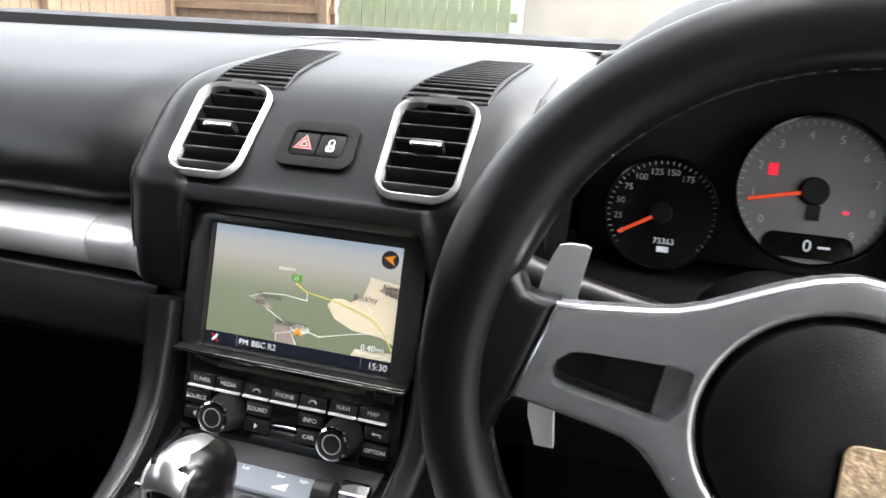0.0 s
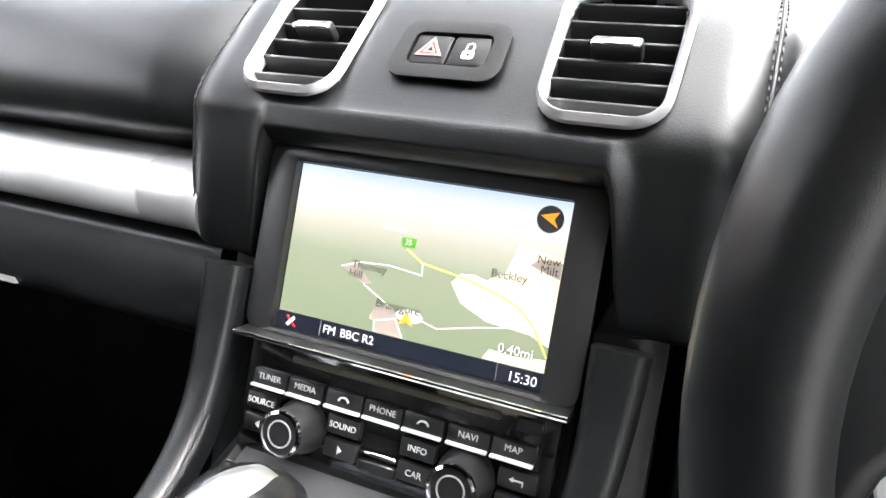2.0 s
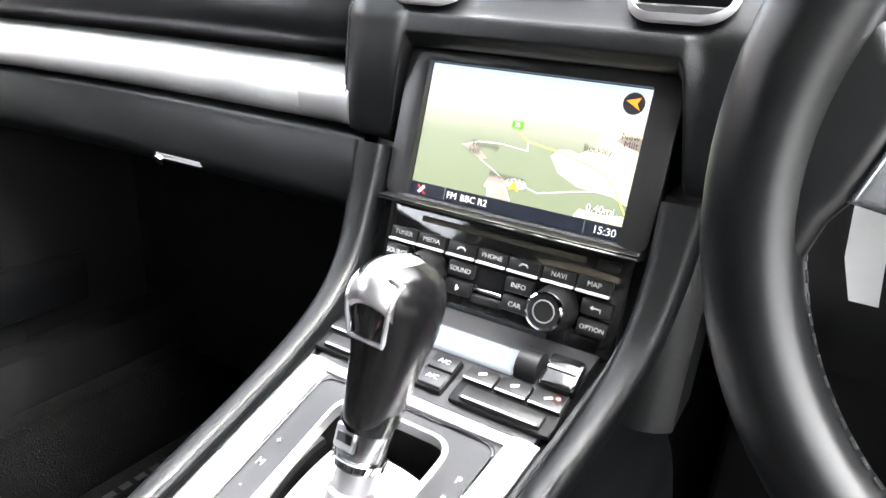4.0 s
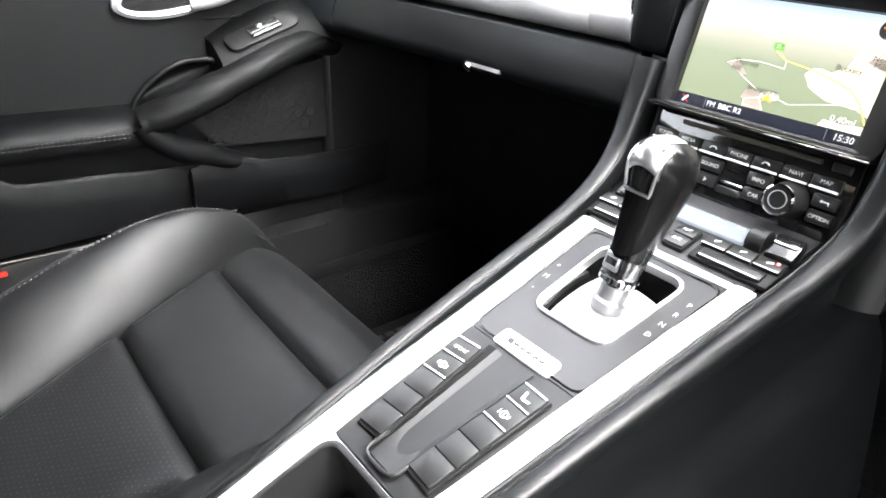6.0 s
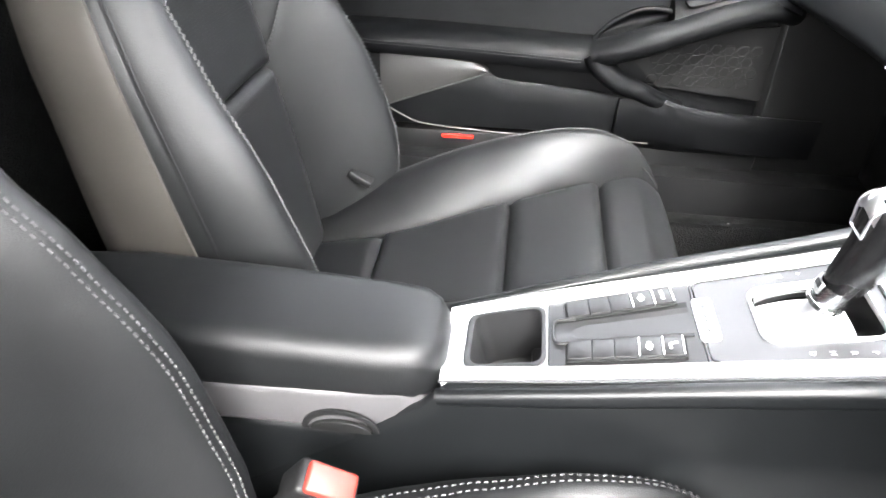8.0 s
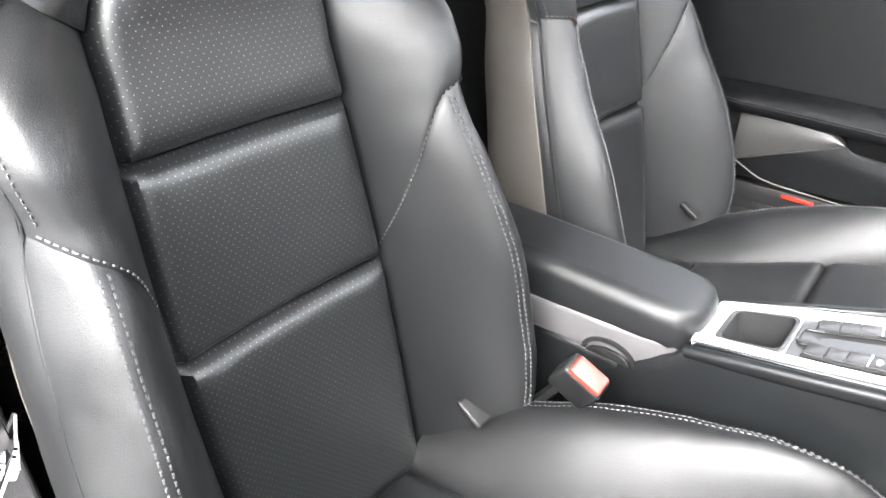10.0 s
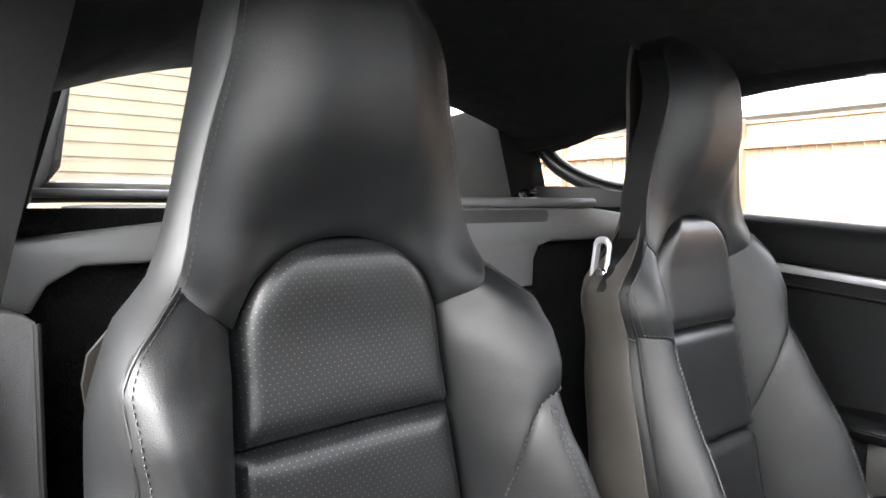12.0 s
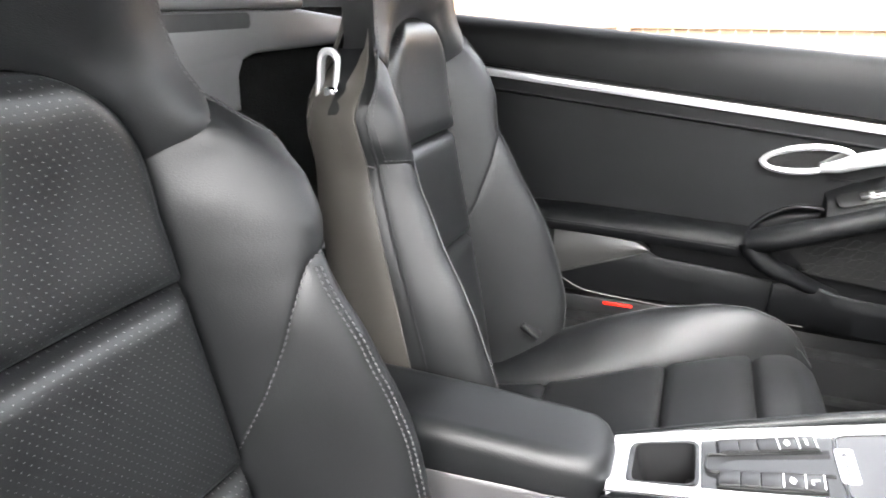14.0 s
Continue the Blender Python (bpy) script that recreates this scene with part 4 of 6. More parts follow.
# ---- gear selector ----
lever = thing("gear_selector", pose(0.006, 0.6075, 0.4078, -17, 3), "glossy black automatic gear selector on a smoked shaft", "gear lever")
part("collar", lathe([(0.0, -0.004), (0.0125, -0.004), (0.0125, 0.003), (0.0105, 0.005), (0.0105, 0.018), (0.0, 0.018)], pose(0, 0, 0)), STRIP, lever, "satin silver collar")
part("shaft", lathe([(0.0, 0.016), (0.0105, 0.016), (0.0112, 0.022), (0.0118, 0.046), (0.0, 0.048)], pose(0, 0, 0)), SMOKED, lever, "smoked chrome shaft")
part("shaft_sleeve", lathe([(0.0, 0.020), (0.0138, 0.020), (0.0142, 0.026), (0.0150, 0.050), (0.0, 0.051)], pose(0, 0, 0)), GLASS, lever, "clear plastic sleeve")
part("sleeve_ring", lathe([(0.0125, 0.018), (0.0146, 0.019), (0.0146, 0.0225), (0.0125, 0.0235)], pose(0, 0, 0)), CHROME, lever, "chrome ring")
part("shaft_plate", box((-0.003, -0.0122, 0.034), (0.013, 0.003, 0.013), 0.001, 1), SILVER, lever, "small silver plate")
part("plate_mark", box((-0.003, -0.0139, 0.034), (0.009, 0.0006, 0.005), 0.0002, 1), DARK_GREY, lever)
def knob_rings():
    rings = []
    for h, w, d, oy in ((0.038, 0.0135, 0.0150, 0.001), (0.046, 0.0145, 0.0170, 0.001), (0.060, 0.0158, 0.0190, 0.001), (0.076, 0.0178, 0.0218, 0.002), (0.090, 0.0202, 0.0255, 0.002), (0.102, 0.0212, 0.0282, 0.000), (0.111, 0.0208, 0.0288, -0.002), (0.118, 0.0185, 0.0260, -0.003), (0.1235, 0.0135, 0.0185, -0.003), (0.1255, 0.006, 0.009, -0.003)):
        rings.append([(w * math.cos(k / 28 * math.tau), oy + d * math.sin(k / 28 * math.tau), h) for k in range(28)])
    return rings
part("grip", loft(knob_rings()), KNOB, lever, "smooth black leather grip")
prof_b = [(-0.0236, 0.074), (-0.0262, 0.084), (-0.0288, 0.094), (-0.0306, 0.103), (-0.0312, 0.110), (-0.0290, 0.117), (-0.0230, 0.1235), (-0.0140, 0.1270), (-0.004, 0.1280), (0.006, 0.1268)]
capline = [Vector((0, y, z)) for y, z in prof_b]
cl_ = curve_points(capline, 4)
def cap_f(u, v):
    p = cl_[min(len(cl_) - 1, int(round(v * (len(cl_) - 1))))]
    w = 0.0122 * math.sin(math.pi * min(0.90, 0.14 + 0.58 * v)) ** 0.55
    s = 2 * u - 1
    k = min(1.0, v / 0.6)
    return Vector((s * w, p.y + (0.0075 - 0.004 * k) * s * s - 0.0012, p.z - (0.0010 + 0.0055 * k) * s * s))
part("grip_cap", sheet(lambda u, v: cap_f(u, 0.40 + 0.60 * v), 8, 24, (0, 0.006, -0.004)), KNOB_CHROME, lever, "satin chrome cap on the grip")
part("release_button", sheet(lambda u, v: cap_f(u, 0.17 + 0.23 * v) + Vector((0, 0.0030, 0)), 8, 10, (0, 0.006, -0.002)), GLOSS_BLACK, lever, "black release button")
part("cap_frame", tube([cap_f(0, 0.17 + 0.83 * i / 24) for i in range(25)] + [cap_f(1, 1 - 0.83 * i / 24) for i in range(25)], 0.0012, 8, closed=True), STRIP, lever, "thin satin silver edge round the cap")

# ---- armrest ----
arm = thing("armrest", pose(0, 0.312, 0.300), "black leather armrest lid on the console", "armrest")
def arm_ring(y, w, top, bot, r=0.021):
    pts = []
    for x, z in rounded(2 * w, top - bot, r, 6):
        pts.append((x, y, (top + bot) / 2 + z))
    return pts
ar = []
for y, w, top, bot in ((0.006, 0.022, 0.050, 0.012), (0.002, 0.036, 0.059, 0.010), (-0.006, 0.046, 0.066, 0.009), (-0.020, 0.053, 0.070, 0.008), (-0.05, 0.056, 0.072, 0.007), (-0.15, 0.058, 0.076, 0.005), (-0.30, 0.060, 0.080, 0.003), (-0.36, 0.058, 0.076, 0.003)):
    ar.append(arm_ring(y, w, top, bot))
part("lid", loft(ar), LEATHER, arm, "padded black leather lid")
def base_ring(y, w, top, bot):
    return [(x, y, (top + bot) / 2 + z) for x, z in rounded(2 * w, top - bot, 0.010, 5)]
part("lid_base", loft([base_ring(y, w, t, b) for y, w, t, b in ((0.004, 0.020, 0.028, 0.006), (-0.002, 0.036, 0.030, -0.006), (-0.014, 0.048, 0.030, -0.016), (-0.035, 0.055, 0.029, -0.022), (-0.10, 0.0590, 0.026, -0.027), (-0.22, 0.0605, 0.024, -0.028), (-0.345, 0.0600, 0.024, -0.028))]), MOULD, arm, "smooth grey lower lid")
def half_moon(a, b):
    return [(a * math.cos(math.pi * k / 16), b * math.sin(math.pi * k / 16) - 0.010) for k in range(17)]
lt = part("latch_recess", frame_ring(half_moon(0.036, 0.026), half_moon(0.030, 0.020), 0.003, pose(0.0590, -0.085, -0.012, 90, 0, 90)), PLASTIC, arm, "half-round black latch surround")
part("latch", plate(half_moon(0.029, 0.013), 0.004, pose(0.0585, -0.085, -0.013, 90, 0, 90), 0.002), SWITCH, lt, "black latch in its recess")
part("console_box", box((0, -0.17, -0.15), (0.116, 0.36, 0.26), 0.015, 3), LEATHER_SOFT, arm, "soft black leather console box")

# driver's belt buckle
def buckle(m, label):
    b = thing("belt_buckle", m, label, "belt buckle")
    part("case", box((0, 0, 0.0), (0.030, 0.052, 0.050), 0.005, 3), PLASTIC, b, "black plastic case")
    part("release_button", box((0.001, 0.001, 0.026), (0.025, 0.042, 0.010), 0.003, 3), RED_SOFT, b, "faded red release button")
    part("stalk", box((0, -0.01, -0.09), (0.022, 0.010, 0.14), 0.003, 2), PLASTIC, b)
    return b
buckle(pose(0.130, 0.226, 0.286, -32, 14), "black seat belt buckle with a faded red button")

# ---- infotainment unit ----
SCR = pose(0, 0.7885, 0.558, -15)
unit = thing("infotainment_unit", SCR, "black infotainment unit with a lit navigation map", "car radio")
def front(x, z, d=0.0):
    """A place on the unit's face, its local z pointing at the seats."""
    return pose(x, -d, z, 90)
part("bezel", frame_ring([(x, z + 0.0025) for x, z in rounded(0.188, 0.105, 0.009)], [(x, z) for x, z in rounded(0.1535, 0.0925, 0.001)], 0.006, front(0, 0, 0.004)), PLASTIC_SATIN, unit, "satin black screen surround")
part("housing", box((0, 0.03, -0.036), (0.184, 0.054, 0.18), 0.004, 2), PLASTIC, unit, "black housing")
def flat(outline, z, place=None):
    bm = bmesh.new()
    vs = [bm.verts.new((x, -0.0032 - z, y)) for x, y in outline]
    bm.faces.new(vs)
    r = bmesh.ops.extrude_face_region(bm, geom=list(bm.faces))
    bmesh.ops.translate(bm, vec=(0, 0.0004, 0), verts=[v for v in r["geom"] if isinstance(v, bmesh.types.BMVert)])
    return bm
def rect(x0, z0, x1, z1):
    return [(x0, z0), (x1, z0), (x1, z1), (x0, z1)]
def lit(name, col, k=1.0):
    return glowing(name, col, k)
# the map: fields that fade into a pale sky
m_map, nt, b = node_mat("map_land")
tc = nt.nodes.new("ShaderNodeTexCoord")
sp = nt.nodes.new("ShaderNodeSeparateXYZ")
nt.links.new(tc.outputs["Object"], sp.inputs[0])
mr = nt.nodes.new("ShaderNodeMapRange")
mr.inputs["From Min"].default_value, mr.inputs["From Max"].default_value = -0.036, 0.0457
nt.links.new(sp.outputs[2], mr.inputs["Value"])
cr = nt.nodes.new("ShaderNodeValToRGB")
els = cr.color_ramp.elements
els[0].position, els[0].color = 0.0, (0.42, 0.50, 0.30, 1)
els[1].position, els[1].color = 1.0, (0.62, 0.78, 0.98, 1)
for p_, c_ in ((0.45, (0.50, 0.57, 0.38, 1)), (0.62, (0.80, 0.78, 0.62, 1)), (0.76, (0.98, 0.95, 0.88, 1)), (0.90, (0.93, 0.96, 1.0, 1))):
    e = els.new(p_)
    e.color = c_
nt.links.new(mr.outputs[0], cr.inputs[0])
nt.links.new(cr.outputs[0], b.inputs["Emission Color"])
b.inputs["Emission Strength"].default_value = SCREEN_GLOW
b.inputs["Base Color"].default_value = (0.02, 0.02, 0.02, 1)
b.inputs["Roughness"].default_value = 0.2
W2, H2 = 0.0762, 0.0457
screen = part("screen", flat(rect(-W2, -H2, W2, H2), 0.0), m_map, unit, "lit colour map screen")
G = SCREEN_GLOW
FIELD = lit("map_pale_field", (0.84, 0.74, 0.55), G)
TOWN = lit("map_town", (0.36, 0.30, 0.26), G)
ROADW = lit("map_white_road", (0.85, 0.85, 0.80), G)
ROADY = lit("map_yellow_road", (0.80, 0.70, 0.18), G)
BAR = lit("map_bar", (0.006, 0.008, 0.016), G)
TXT = lit("map_dark_text", (0.03, 0.03, 0.03), G)
TXW = lit("map_white_text", (0.9, 0.9, 0.9), G)
ORANGE = lit("map_orange", (0.95, 0.35, 0.03), G)
GREEN = lit("map_green_sign", (0.10, 0.35, 0.03), G)
part("map_field", flat([(0.0217, -0.0027), (0.0260, 0.0025), (0.0331, 0.0032), (0.0400, 0.0017), (0.0458, 0.0064), (0.0483, 0.0058), (0.0531, 0.0220), (0.0755, 0.0190), (0.0755, -0.0240), (0.0657, -0.0200), (0.0430, -0.0183), (0.0284, -0.0120)], 0.0004), FIELD, screen)
part("map_field", flat([(0.0440, -0.0362), (0.0470, -0.0310), (0.0600, -0.0318), (0.0755, -0.0300), (0.0755, -0.0362)], 0.0004), FIELD, screen)
for poly in ([(-0.0175, -0.0215), (-0.0080, -0.0215), (-0.0050, -0.0250), (0.0003, -0.0362), (-0.0163, -0.0362), (-0.0165, -0.0310), (-0.0205, -0.0298)], [(-0.0414, -0.0056), (-0.0340, -0.0020), (-0.0215, -0.0118), (-0.0270, -0.0128)], [(0.0600, 0.0130), (0.0640, 0.0165), (0.0755, 0.0165), (0.0755, 0.0085), (0.0700, 0.0100)]):
    part("map_town", flat(poly, 0.0007), TOWN, screen)
def road(pts, w, m, z=0.001):
    bm = bmesh.new()
    P = [Vector((x, 0, y)) for x, y in pts]
    for a, b2 in zip(P, P[1:]):
        d = (b2 - a).normalized()
        n = Vector((-d.z, 0, d.x)) * w / 2
        q = [a + n - d * w * 0.3, a - n - d * w * 0.3, b2 - n + d * w * 0.3, b2 + n + d * w * 0.3]
        lo = [bm.verts.new(v + Vector((0, -0.0032 - z + 0.0003, 0))) for v in q]
        hi = [bm.verts.new(v + Vector((0, -0.0032 - z, 0))) for v in q]
        bm.faces.new(hi)
        for i in range(4):
            bm.faces.new((lo[i], lo[(i + 1) % 4], hi[(i + 1) % 4], hi[i]))
    return part("map_road", bm, m, screen)
road([(-0.0049, 0.0094), (0.0045, 0.0040), (0.0307, 0.0002), (0.0493, -0.0044), (0.0586, -0.0081), (0.0670, -0.0159), (0.0755, -0.0290)], 0.0010, ROADY)
for r_ in ([(-0.0163, -0.0356), (-0.0170, -0.0303), (-0.0054, -0.0270), (0.0003, -0.0358)], [(0.0072, -0.0245), (0.0181, -0.0272), (0.0407, -0.0217), (0.0725, -0.0153)], [(-0.0414, -0.0056), (-0.0303, -0.0017), (-0.0136, -0.0005), (0.0056, -0.0023), (0.0050, 0.0040)], [(-0.0264, -0.0128), (-0.0096, -0.0215)], [(0.0531, 0.0220), (0.0527, 0.0116), (0.0545, 0.0085)], [(0.0490, 0.0035), (0.0560, -0.0020), (0.0560, -0.0050)]):
    road(r_, 0.0006, ROADW)
def say(word, size, x, z, m, align="CENTER"):
    return lettering("map_word", word, size, front(x, z, 0.0048), m, screen, 0.0001, align)
say("Thorney", 0.0060, -0.0245, -0.0034, TXT)
say("Hill", 0.0060, -0.0317, -0.0084, TXT)
say("Beckley", 0.0060, 0.0511, 0.0060, TXT)
say("Bransgore", 0.0062, -0.0045, -0.0208, TXT)
say("New", 0.0058, 0.0690, 0.0165, TXT)
say("Milt", 0.0058, 0.0700, 0.0118, TXT)
part("faded_word_bar", flat(rect(-0.0200, 0.0178, -0.0065, 0.0202), 0.0008), lit("map_faded_text", (0.66, 0.63, 0.52), G), screen)
part("map_sign", flat(rect(-0.0085, 0.0105, -0.0005, 0.0155), 0.001), GREEN, screen)
say("35", 0.0040, -0.0045, 0.0130, TXW)
part("position_halo", flat([(0.0022 + 0.0078 * math.cos(a / 20 * math.tau), -0.0242 + 0.0036 * math.sin(a / 20 * math.tau)) for a in range(20)], 0.0009), lit("map_halo", (0.60, 0.60, 0.55), G), screen, "pale ring round the position")
part("position_arrow", flat([(-0.0030, -0.0292), (0.0012, -0.0275), (0.0052, -0.0292), (0.0012, -0.0222)], 0.0014), ORANGE, screen, "orange position arrow")
part("compass_disc", flat([(0.0660 + 0.0066 * math.cos(a / 20 * math.tau), 0.0362 + 0.0066 * math.sin(a / 20 * math.tau)) for a in range(20)], 0.0012), lit("compass_dark", (0.03, 0.03, 0.035), G), screen, "dark compass disc")
part("compass_arrow", flat([(0.0612, 0.0375), (0.0700, 0.0400), (0.0680, 0.0362), (0.0702, 0.0325)], 0.0016), ORANGE, screen)
part("status_bar", flat(rect(-W2, -H2, W2, -0.0365), 0.0006), BAR, screen, "dark status bar")
say("FM", 0.0064, -0.0420, -0.0411, TXW)
say("BBC R2", 0.0064, -0.0250, -0.0411, TXW)
say("15:30", 0.0068, 0.0660, -0.0413, TXW)
say("0.40mi", 0.0066, 0.0605, -0.0290, TXT).location = (0.0004, 0.0002, -0.0004)
say("0.40mi", 0.0066, 0.0605, -0.0290, TXW)
road([(0.0500, -0.0336), (0.0710, -0.0336)], 0.0006, TXW)
road([(0.0500, -0.0346), (0.0500, -0.0326)], 0.0006, TXW)
road([(0.0710, -0.0346), (0.0710, -0.0326)], 0.0006, TXW)
for x in (-0.0482, 0.0527):
    road([(x, -H2 + 0.0004), (x, -0.0368)], 0.0003, lit("bar_line", (0.2, 0.2, 0.22), G))
part("phone_mark", flat([(-0.0700, -0.0430), (-0.0685, -0.0440), (-0.0645, -0.0397), (-0.0657, -0.0382)], 0.0012), TXW, screen)
road([(-0.0700, -0.0387), (-0.0643, -0.0440)], 0.0010, lit("red_mark", (0.6, 0.02, 0.02), G))
# chrome ledge and keys below
part("ledge", loft([[(x, -0.002, -0.047), (x, -0.018, -0.0500), (x, -0.0195, -0.0520), (x, -0.017, -0.0530), (x, -0.002, -0.0525)] for x in (-0.0925, -0.05, 0, 0.05, 0.0925)]), PLASTIC_SATIN, unit, "black ledge under the screen")
part("ledge_chrome", tube([(-0.0925, -0.0190, -0.0512), (0.0925, -0.0190, -0.0512)], 0.0013, 8), CHROME, unit, "thin chrome edge")
face = part("key_face", box((0, -0.002, -0.0885), (0.178, 0.008, 0.074), 0.002, 2), GLOSS_BLACK, unit, "glossy black key panel")
part("disc_slot", box((0, -0.0065, -0.0605), (0.120, 0.003, 0.0040), 0.001, 1), surface("slot_felt", (0.05, 0.047, 0.035), 0.9, bump=0.3), unit, "dull disc slot")
def key(x, z, w, h, word="", bar=False, size=0.0046):
    k = part("key", box((x, -0.0075, z), (w, 0.005, h), 0.0012, 2), PLASTIC_SATIN, unit)
    if bar:
        part("marker_bar", box((x, -0.0108, z - h / 2 + 0.0006), (w - 0.0006, 0.0030, 0.0018), 0.0006, 2), KEY_BAR, k, "pale silver bar")
    if word:
        lettering("key_word", word, size, front(x, z + (0.0010 if bar else 0), 0.0101), INK, k)
    return k
for i, word in enumerate(("TUNER", "MEDIA", "", "PHONE", "", "NAVI", "MAP")):
    k = key(-0.0705 + i * 0.0229 + (0 if i < 2 else 0.0012 if i < 5 else 0.0022), -0.0745, 0.0220, 0.0098, word, True)
    if not word:
        x = -0.0705 + i * 0.0229 + 0.0012
        part("phone_symbol", tube(curve_points([(x - 0.003, -0.0103, -0.0745), (x - 0.0015, -0.0103, -0.0728), (x + 0.0015, -0.0103, -0.0728), (x + 0.003, -0.0103, -0.0745)], 4), 0.0006, 6), INK, k)
for g in (-1, 1):
    words = (("SOURCE", "SOUND") if g < 0 else ("INFO", ""))
    a, b2 = g * 0.0475 - 0.026, g * 0.0475 + 0.026
    key(a, -0.0875, 0.0195, 0.0098, words[0])
    k2 = key(b2, -0.0875, 0.0195, 0.0098, words[1])
    if g > 0:
        for outline in ([(b2 - 0.0022, -0.0878), (b2 + 0.0030, -0.0878), (b2 + 0.0030, -0.0870), (b2 - 0.0022, -0.0870)], [(b2 + 0.0024, -0.0896), (b2 + 0.0030, -0.0896), (b2 + 0.0030, -0.0878), (b2 + 0.0024, -0.0878)], [(b2 - 0.0040, -0.0874), (b2 - 0.0020, -0.0888), (b2 - 0.0020, -0.0860)]):
            part("return_symbol", flat(outline, 0.007), INK, k2)
    k3 = key(a, -0.1000, 0.0195, 0.0098, "" if g < 0 else "CAR")
    k4 = key(b2, -0.1000, 0.0195, 0.0098, "" if g < 0 else "OPTION", size=0.0042)
    if g < 0:
        for kk, xx, d in ((k3, a, -1), (k4, b2, 1)):
            part("arrow_symbol", flat([(xx - d * 0.001, -0.1022), (xx - d * 0.001, -0.0978), (xx + d * 0.0018, -0.1000)], 0.007), INK, kk)
    kn = part("knob", lathe([(0.0, 0.0), (0.0150, 0.0), (0.0145, 0.004), (0.0128, 0.008), (0.0122, 0.019), (0.0110, 0.0215), (0.0, 0.0215)], front(g * 0.0475, -0.0945, 0.006)), PLASTIC_SATIN, unit, "knurled black rotary knob")
    part("knob_ring", lathe([(0.0120, 0.0195), (0.0120, 0.0218), (0.0106, 0.0225), (0.0100, 0.0205)], front(g * 0.0475, -0.0945, 0.006)), CHROME, kn, "chrome ring")
    part("knob_mark", frame_ring([(0.0072 * math.cos(a / 24 * math.tau), 0.0072 * math.sin(a / 24 * math.tau)) for a in range(24)], [(0.0064 * math.cos(a / 24 * math.tau), 0.0064 * math.sin(a / 24 * math.tau)) for a in range(24)], 0.0005, front(g * 0.0475, -0.0945, 0.0276)), SILVER, kn)
part("card_slot", box((0, -0.0065, -0.0975), (0.0215, 0.004, 0.0030), 0.001, 1), CHROME, unit, "chrome card slot")
part("card_lip", box((0, -0.0065, -0.1040), (0.0225, 0.004, 0.0060), 0.001, 1), PLASTIC_SATIN, unit)
part("eject_key", box((0.0745, -0.0065, -0.0612), (0.014, 0.003, 0.007), 0.001, 1), PLASTIC_SATIN, unit)

# ---- dashboard ----
dash = thing("dashboard", pose(0, 0, 0), "black leather dashboard with silver trims and round vents", "dashboard")
def across(prof, xs, bend=None):
    """The profile of (y, z) drawn along x."""
    return loft([[(x, y + (bend(x) if bend else 0), z) for y, z in prof] for x in xs])
def smooth_profile(keys, per=6, closing=()):
    pts = [(p.y, p.z) for p in curve_points([(0, y, z) for y, z in keys], per)]
    return pts + list(closing)
def xs_(a, b, n):
    return [a + (b - a) * i / n for i in range(n + 1)]
HOOD = [(0.790, 0.640), (0.816, 0.669), (0.846, 0.696), (0.885, 0.711), (0.96, 0.722), (1.08, 0.734), (1.30, 0.745)]
def hood_profile(x):
    """Front of the hood from its lower lip to the windscreen; beside the screen the lip reaches down."""
    a = abs(x)
    k = min(1.0, max(0.0, (a - 0.0900) / 0.016))
    k = k * k * (3 - 2 * k)
    low = 0.6135 + (0.546 - 0.6135) * k
    roll = 0.012 * (1 - k) + 0.004 * k
    keys = [(0.803, low + 0.002), (0.789 + 0.002 * k, low), (0.781 + 0.004 * k, low + 0.008), (0.780 + 0.004 * k, low + (0.64 - low) * 0.45), (0.783 + 0.003 * k, low + (0.64 - low) * 0.78)] + HOOD
    side = min(1.05, max(0.0, (a - 0.128) / 0.032))
    return [(y + 0.019 * side ** 2 * (1 if y < 0.95 else 0.3), z - 0.007 * side ** 2 * (1 if z > 0.6 else 0)) for y, z in keys]
def pod_ring(x):
    pr = smooth_profile(hood_profile(x), 5, [(1.30, 0.70), (1.0, 0.66), (0.87, 0.60)])
    return [(x, y, z) for y, z in pr]
pod = part("centre_hood", loft([pod_ring(x) for x in xs_(-0.160, 0.160, 128) + [0.170, 0.180]]), LEATHER_SOFT, dash, "stitched black leather hood round the screen")
for g in (-1, 1):
    def low_cheek(u, v, g=g):
        z = 0.40 + (0.5435 - 0.40) * v
        x = 0.094 + (0.128 - 0.094) * u
        y = 0.792 - 0.030 * (1 - v) + 0.012 * u ** 3
        return Vector((g * x, y, z))
    part("lower_cheek", sheet(low_cheek, 10, 14, (0, 0.05, 0)), LEATHER_SOFT, dash, "black leather beside the keys")
    for off in (0.1525, 0.1490):
        ln = []
        keys = smooth_profile(hood_profile(off)[3:9], 8)
        for y, z in keys:
            ln.append((g * off, y - 0.0006, z + 0.0006))
        part("stitching", stitches(ln, 0.0036, 0.0024, 0.0003, out=(0, -0.7, 0.7)), THREAD_DARK, dash, kind="stuff")
    part("hood_seam", tube([(g * 0.1508, y - 0.0002, z + 0.0002) for y, z in smooth_profile(hood_profile(0.1508)[1:10], 8)], 0.0011, 6), RUBBER, dash)
